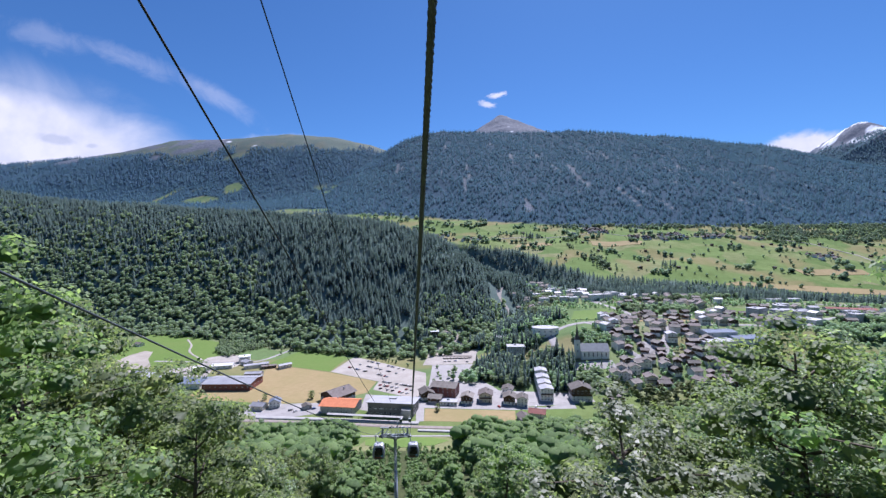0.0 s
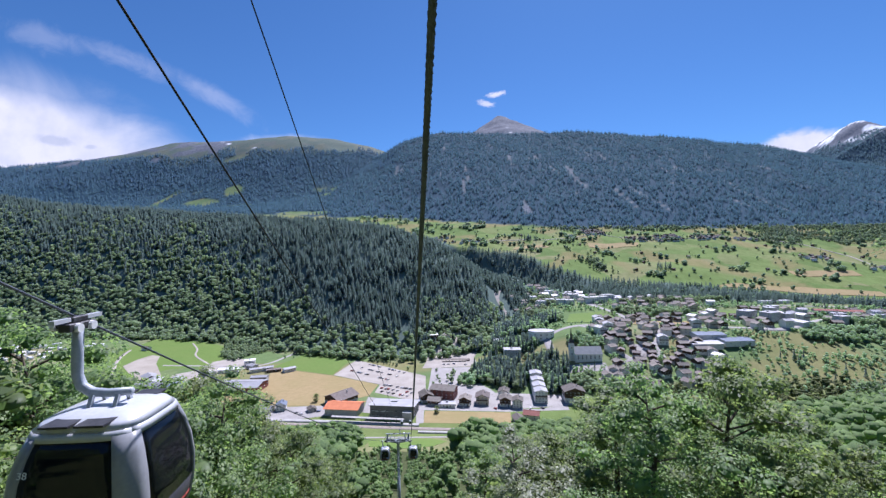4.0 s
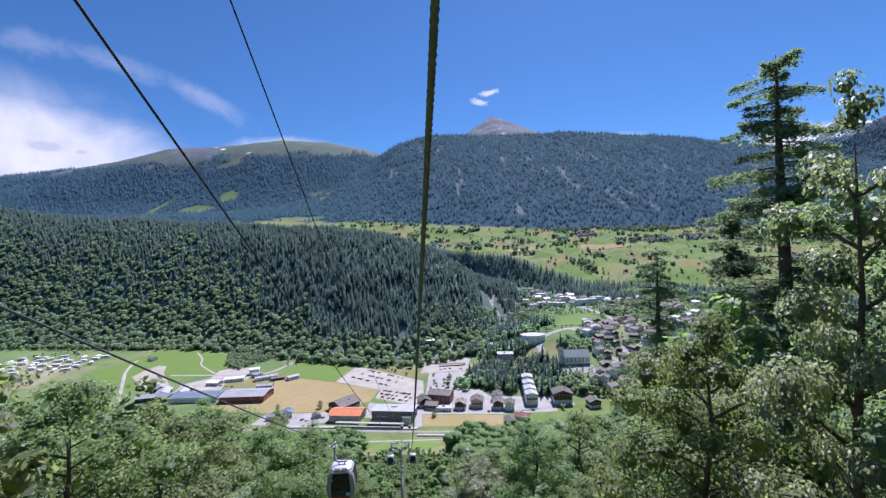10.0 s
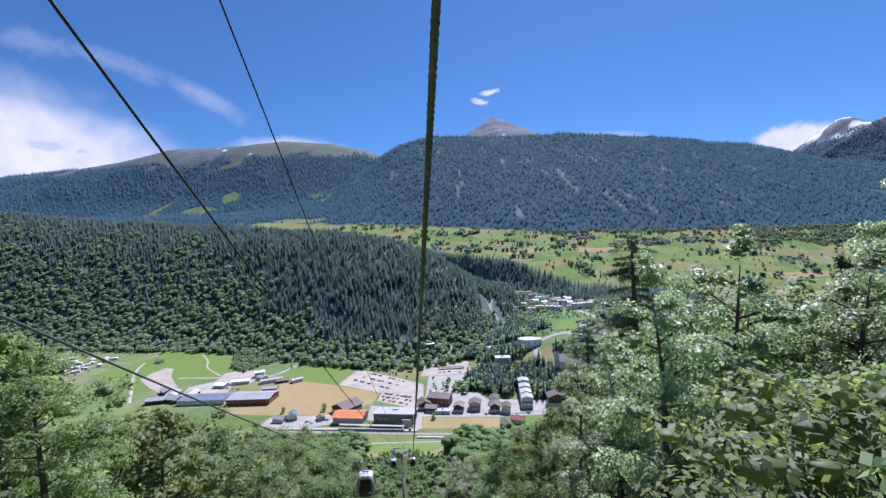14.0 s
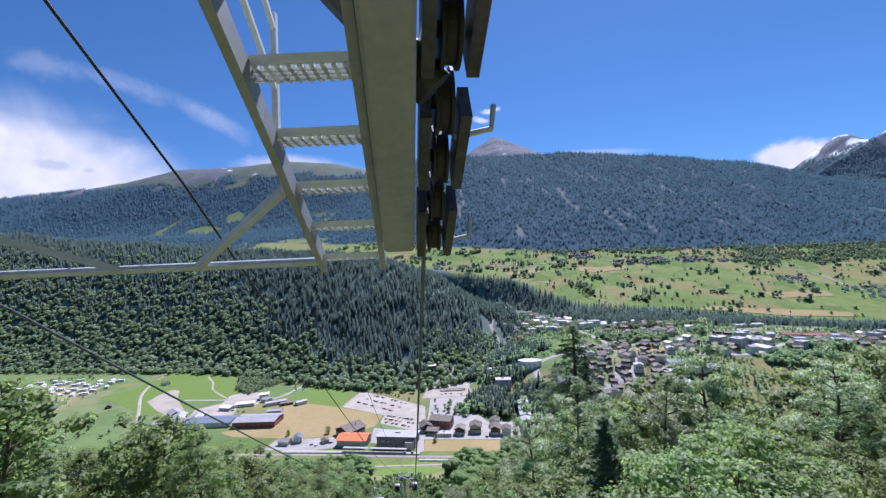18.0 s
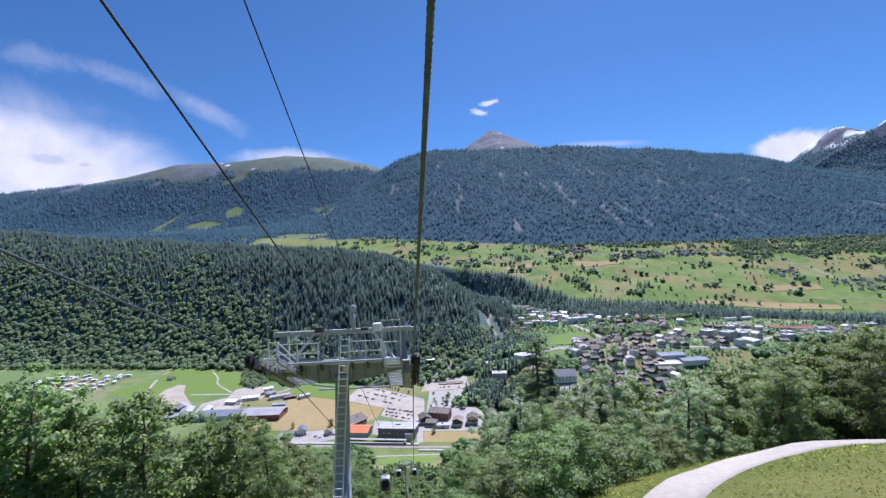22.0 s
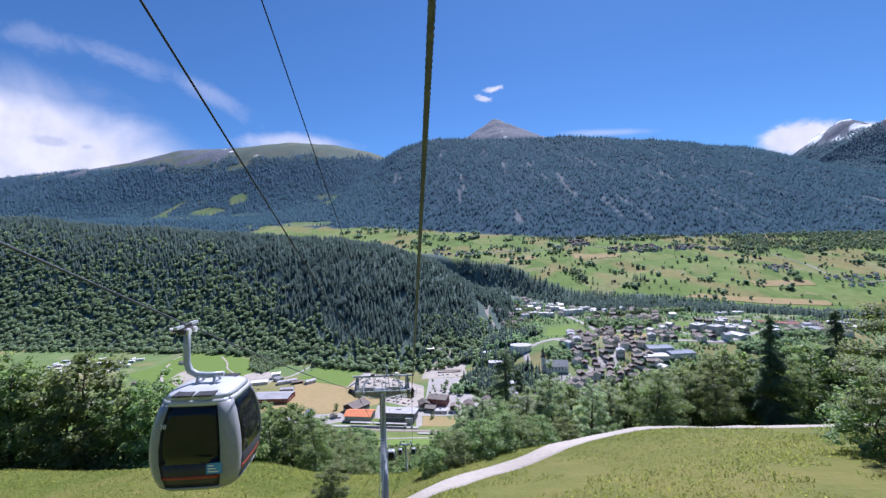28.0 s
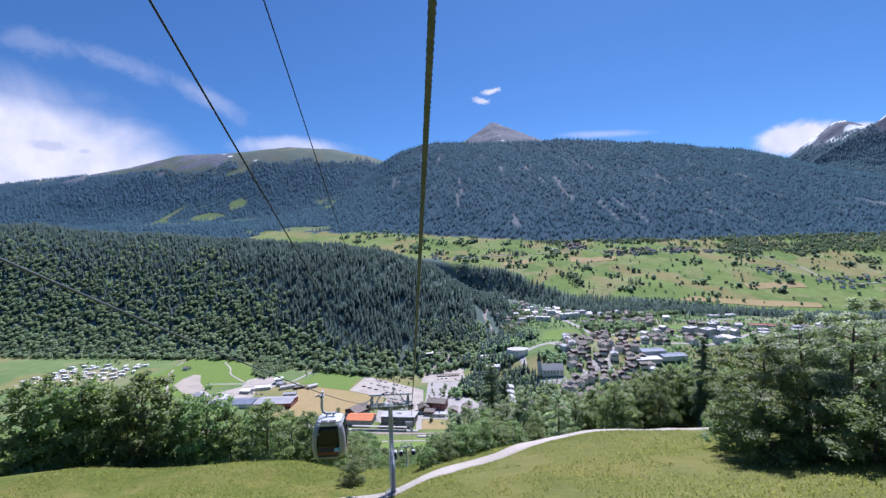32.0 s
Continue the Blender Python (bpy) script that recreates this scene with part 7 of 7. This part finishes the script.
        add("rocker_beam", bm, OLIVE_STEEL, "painted steel box beam")
        bm = bmesh.new()
        tube(bm, [on_line(off + inner * 0.1, yc + 0.3, float(rope_z(yc + 0.3)) - 0.5), on_line(off + inner * 1.0, yc + 0.1, zt - 0.3)], 0.16, 10)
        add("pivot", bm, DARK_STEEL)
        # catwalk: two stringers, treads set level like stairs
        o0, o1 = off + inner * 0.64, off + inner * 1.42
        ya, yb = yc - 3.6, yc + 2.75
        for o in (o0, o1):
            bm = bmesh.new()
            beam(bm, on_line(o, ya, float(rope_z(ya)) - 0.42), on_line(o, yb, float(rope_z(yb)) - 0.42), 0.07, 0.2)
            add("stringer", bm, OLIVE_STEEL)
        n = 11
        for k in range(n):
            y = ya + 0.2 + (yb - ya - 0.3) * k / (n - 1)
            z = float(rope_z(y)) - 0.40
            bm = bmesh.new()
            grating(bm, on_line(min(o0, o1), y, z), on_line(max(o0, o1), y, z), 0.26, 0.035, 0.07)
            add("tread", bm, BRIGHT_STEEL)
        for yy, tall in ((ya + 0.1, 1.75 if side > 0 else 0.7), (ya + 1.7, 1.15), (yc + 0.8, 1.1)):
            z = float(rope_z(yy)) - 0.4
            for o in ((o0 if side > 0 else (o0 + o1) / 2), o1) if yy < yc - 3 else (o1,):
                bm = bmesh.new()
                beam(bm, on_line(o, yy, z), on_line(o, yy, z + tall), 0.05, 0.05)
                add("rail_post", bm, BRIGHT_STEEL)
        for dz in (0.75, 1.7) if side > 0 else (0.36, 0.7):
            bm = bmesh.new()
            beam(bm, on_line(o1, ya + (1.7 if side > 0 else 0.1), float(rope_z(ya + (1.7 if side > 0 else 0.1))) - 0.4 + dz * (0.58 if side > 0 else 1.0)), on_line(o1, yc + 0.8, float(rope_z(yc + 0.8)) - 0.4 + dz * 0.56), 0.04, 0.04)
            add("hand_rail", bm, BRIGHT_STEEL)
            bm = bmesh.new()
            beam(bm, on_line(o0 if side > 0 else (o0 + o1) / 2, ya + 0.1, float(rope_z(ya + 0.1)) - 0.4 + dz), on_line(o1, ya + 0.1, float(rope_z(ya + 0.1)) - 0.4 + dz), 0.04, 0.04)
            add("hand_rail", bm, BRIGHT_STEEL)
    # long tubes that tie the two catwalks
    r0, l0 = 0.3 - 1.42, -6.7 + 1.42
    yc = ym
    for y, dz in ((yc - 3.6, -0.42), (yc + 2.6, -0.45)):
        bm = bmesh.new()
        z = float(rope_z(y)) + dz
        tube(bm, [on_line(l0, y, z), on_line(r0, y, z)], 0.055, 8)
        add("tie_tube", bm, STEEL)
        for o, back in ((r0, 0.7), (l0, 0.7)):
            bm = bmesh.new()
            if y < yc:
                beam(bm, on_line((r0 + l0) / 2, y, z), on_line(o, yc - 0.6, zt - 0.15), 0.09, 0.09)
            else:
                beam(bm, on_line((r0 + l0) / 2 + (0.5 if o == r0 else -0.5), y, z), on_line(o, yc + 1.2, float(rope_z(yc + 1.2)) - 0.5), 0.08, 0.08)
            add("brace", bm, STEEL)
    return root


cable_tower("tall grey ropeway tower with ladder and catwalks in the meadow", -82.3, -87.2)
cable_tower("grey steel ropeway tower standing in the wood on the slope", 100.0, 97.0)

# ---- cabins ----
SEAT = surface("dark_seat_cloth", (0.02, 0.022, 0.025), (0.05, 0.05, 0.055), 0.8, 2.0)
SKIRT = surface("dark_cabin_panel", (0.03, 0.03, 0.032), (0.06, 0.06, 0.062), 0.35, 1.5)


def cabin(label):
    """A rounded cabin hung from a bowed arm on a rope grip; its origin is the grip."""
    root = tagged(new("gondola_cabin"), label, "cable car", "gondola cabins")
    zb, cx = -4.45, 0.62
    levels = [(0.0, 0.80), (0.12, 0.90), (0.45, 0.985), (0.85, 1.03), (1.25, 1.03), (1.7, 0.985), (2.1, 0.90), (2.42, 0.80), (2.60, 0.73)]
    half_x, half_y, n = 1.22, 1.20, 48

    def ring(z, f, grow=0.0):
        out = []
        for k in range(n):
            a = (k + 0.5) / n * math.tau
            c, s = math.cos(a), math.sin(a)
            r = (abs(c) ** 4.2 + abs(s) ** 4.2) ** (-1 / 4.2)
            out.append(Vector((cx + c * r * (half_x * f + grow), s * r * (half_y * f + grow), zb + z)))
        return out

    def patch(name, mat, ks, zs, grow, label="", thick=0.03):
        bm = bmesh.new()
        outer = [[bm.verts.new(ring(z, f, grow)[k % n]) for k in ks] for z, f in zs]
        inner = [[bm.verts.new(ring(z, f, grow - thick)[k % n]) for k in ks] for z, f in zs]
        for rows, flip in ((outer, False), (inner, True)):
            for a, b in zip(rows, rows[1:]):
                for i in range(len(ks) - 1):
                    q = (a[i], a[i + 1], b[i + 1], b[i])
                    bm.faces.new(q[::-1] if flip else q)
        for i in range(len(ks) - 1):
            bm.faces.new((outer[0][i + 1], outer[0][i], inner[0][i], inner[0][i + 1])), bm.faces.new((outer[-1][i], outer[-1][i + 1], inner[-1][i + 1], inner[-1][i]))
        for j in range(len(zs) - 1):
            bm.faces.new((outer[j][0], outer[j + 1][0], inner[j + 1][0], inner[j][0])), bm.faces.new((outer[j + 1][-1], outer[j][-1], inner[j][-1], inner[j + 1][-1]))
        return part(name, bm, mat, root, label, True)

    for side in range(4):
        mid = side * 12
        ks = list(range(mid - 5, mid + 5))
        patch("window_pane", CABIN_GLASS, ks, levels[3:8], 0.0, "dark tinted curved window")
        patch("lower_panel", SKIRT, ks, levels[1:4], 0.0, "dark lower body panel")
        patch("trim_stripe", RED_PAINT, ks, [(0.40, 0.978), (0.50, 0.992)], 0.006, "thin dark red stripe", 0.01)
        patch("corner_post", CABIN_FRAME, list(range(mid + 4, mid + 8)), levels[1:8], 0.035, "pale grey corner frame", 0.07)
        patch("top_band", SHELL, list(range(mid - 6, mid + 7)), [(2.36, 0.82), (2.5, 0.775)], 0.03, "", 0.05)
    for a in (-6, 6, 18, 30):
        patch("base_rim", CABIN_FRAME, list(range(a, a + 13)), [(0.02, 0.84), (0.14, 0.915)], 0.02, "", 0.05)
    bm = bmesh.new()
    r0, r1, r2 = [bm.verts.new(v) for v in ring(2.5, 0.775, 0.02)], [bm.verts.new(v) for v in ring(2.62, 0.70)], [bm.verts.new(v) for v in ring(2.72, 0.35)]
    for a, b in ((r0, r1), (r1, r2)):
        for k in range(n):
            bm.faces.new((a[k], a[(k + 1) % n], b[(k + 1) % n], b[k]))
    bm.faces.new(r2), bm.faces.new(r0[::-1])
    part("roof", bm, SHELL, root, "pale grey curved roof", True)
    bm = bmesh.new()
    f0, f1 = [bm.verts.new(v) for v in ring(0.0, 0.78)], [bm.verts.new(v) for v in ring(0.12, 0.88)]
    for k in range(n):
        bm.faces.new((f0[k], f0[(k + 1) % n], f1[(k + 1) % n], f1[k]))
    bm.faces.new(f0[::-1]), bm.faces.new(f1)
    part("floor_pan", bm, DARK_STEEL, root)
    for s in (-1, 1):
        bm = bmesh.new()
        box(bm, cx - 0.75, s * 0.62 - 0.22, zb + 0.42, cx + 0.75, s * 0.62 + 0.22, zb + 0.52)
        box(bm, cx - 0.75, s * 0.85 - 0.05, zb + 0.52, cx + 0.75, s * 0.85 + 0.05, zb + 1.0)
        bmesh.ops.bevel(bm, geom=bm.edges[:], offset=0.03, segments=2, affect="EDGES")
        part("bench", bm, SEAT, root, "dark padded bench")
        bm = bmesh.new()
        tube(bm, [(cx + s * 0.35, 0.1, zb + 0.12), (cx + s * 0.35, 0.1, zb + 2.45)], 0.025, 8)
        part("grab_pole", bm, STEEL, root)
    bm = bmesh.new()
    for x in (-0.55, 0.05):
        box(bm, cx + x, -1.02, zb + 2.62, cx + x + 0.5, 1.0, zb + 2.66)
    part("roof_rail", bm, DARK_STEEL, root, "dark rails on the roof")
    # bowed arm from the grip to the roof
    bm = bmesh.new()
    arm = [(0.02, 0, -0.12), (0.0, 0, -0.75), (0.0, 0, -1.15), (0.08, 0, -1.38), (0.28, 0, -1.5), (0.6, 0, -1.53), (1.05, 0, -1.5)]
    tube(bm, arm, [0.10, 0.10, 0.10, 0.105, 0.10, 0.09, 0.08], 8)
    part("hanger_arm", bm, STEEL, root, "bowed grey steel hanger arm", True)
    for x in (0.38, 0.86):
        for y in (-0.28, 0.28):
            bm = bmesh.new()
            beam(bm, (x, y * 0.5, -1.52), (x, y, -1.86), 0.07, 0.07)
            part("damper", bm, STEEL, root)
    bm = bmesh.new()
    box(bm, 0.2, -0.42, -1.90, 1.05, 0.42, -1.83)
    bmesh.ops.bevel(bm, geom=bm.edges[:], offset=0.015, segments=1, affect="EDGES")
    part("mount_plate", bm, DARK_STEEL, root)
    bm = bmesh.new()
    box(bm, -0.1, -0.36, -0.22, 0.12, 0.36, -0.06)
    box(bm, -0.07, -0.2, -0.06, 0.07, 0.2, 0.06)
    box(bm, -0.38, -0.06, -0.2, -0.1, 0.06, -0.1)
    bmesh.ops.bevel(bm, geom=bm.edges[:], offset=0.02, segments=1, affect="EDGES")
    grip = part("grip", bm, DARK_STEEL, root, "dark rope grip with small rollers")
    for y in (-0.42, 0.42):
        bm = bmesh.new()
        box(bm, -0.05, y - 0.2, -0.03, 0.05, y + 0.2, 0.05)
        part("grip_tongue", bm, SHELL, grip)
    for x, y in ((-0.42, 0.0), (0.14, -0.16), (0.14, 0.2)):
        bm = bmesh.new()
        tube(bm, [(x - 0.04, y, -0.16), (x + 0.05, y, -0.16)], 0.09, 12)
        part("roller", bm, WHITE_PAINT, grip)
    # number and sticker on the uphill pane
    face = ring(2.02, 0.92, 0.012)
    num = bpy.data.curves.new("number", "FONT")
    num.body, num.size, num.extrude = "38", 0.17, 0.003
    num.materials.append(WHITE_PAINT)
    ob = new("number", num)
    ob.parent = root
    ob.matrix_basis = pose(cx - 0.78, -half_y * 0.945 - 0.03, zb + 1.82, 80, 0, 0)
    tagged(ob, "white number on the window")
    bm = bmesh.new()
    box(bm, cx + 0.45, -half_y * 1.005 - 0.02, zb + 0.55, cx + 0.85, -half_y * 0.985 - 0.006, zb + 0.85)
    sticker = part("sticker", bm, BLUE_STICKER, root, "small blue and white sticker")
    bm = bmesh.new()
    for k in range(3):
        box(bm, cx + 0.5, -half_y * 1.005 - 0.03, zb + 0.6 + k * 0.08, cx + 0.78 - 0.06 * k, -half_y * 1.005 - 0.022, zb + 0.635 + k * 0.08)
    part("sticker_bar", bm, WHITE_PAINT, sticker)
    return root


def hang(ob, off, y, lean=0.0):
    p = on_line(off, y, float(rope_z(y)) - 0.02)
    return pose(p.x, p.y, p.z, 0, lean, 5.1)


first_cabin = cabin("pale grey gondola cabin with dark windows hanging from the rope")
first_cabin.matrix_basis = hang(first_cabin, -6.7, -120.0, 1.5)
for off, y in ((-6.7, -10.5), (-6.7, 84.0), (0.3, 88.0), (-6.7, 330.0), (0.3, 330.0)):
    copy_thing(first_cabin, hang(first_cabin, off, y, 1.0))

# ---- grass of the upper meadow ----


def meadow_grass():
    n = 130000
    x, y = rng.uniform(-70, 95, n), rng.uniform(-128, -50, n)
    path = np.interp(x, [-60, -36, -14, -2, 10, 16, 22, 28, 34, 41, 50, 62, 80, 110, 150], [-112, -103, -95, -90.5, -85, -80.5, -76.2, -71.5, -67.5, -65.5, -65, -66.5, -72, -83, -95])
    k = (np.abs(y - path) > 2.3) & (fractal(x, y, 9, 3) > -0.35)
    x, y = x[k], y[k]
    n = len(x)
    z = terrain(x, y) - 0.03
    h = rng.uniform(0.12, 0.34, n) * (1 + 0.6 * fractal(x, y, 14, 2))
    a = rng.uniform(0, 6.28, n)
    w = rng.uniform(0.04, 0.10, n)
    lean = rng.normal(0, 0.2, (n, 2))
    V = np.stack([np.stack([x - np.cos(a) * w, y - np.sin(a) * w, z], -1), np.stack([x + np.cos(a) * w, y + np.sin(a) * w, z], -1),
                  np.stack([x + lean[:, 0], y + lean[:, 1], z + h], -1)], 1).reshape(-1, 3)
    me = mesh_of("meadow_grass", V, np.arange(n * 3).reshape(-1, 3), BLADE)
    return tagged(new("meadow_grass", me), "tall dry and green meadow grass", "grass", kind="stuff")


BLADE = leaves("grass_blades", (0.14, 0.185, 0.045), (0.37, 0.365, 0.130), 0.12, 0.7, 0.0, 0.7, 2.0, 0.05)
meadow_grass()
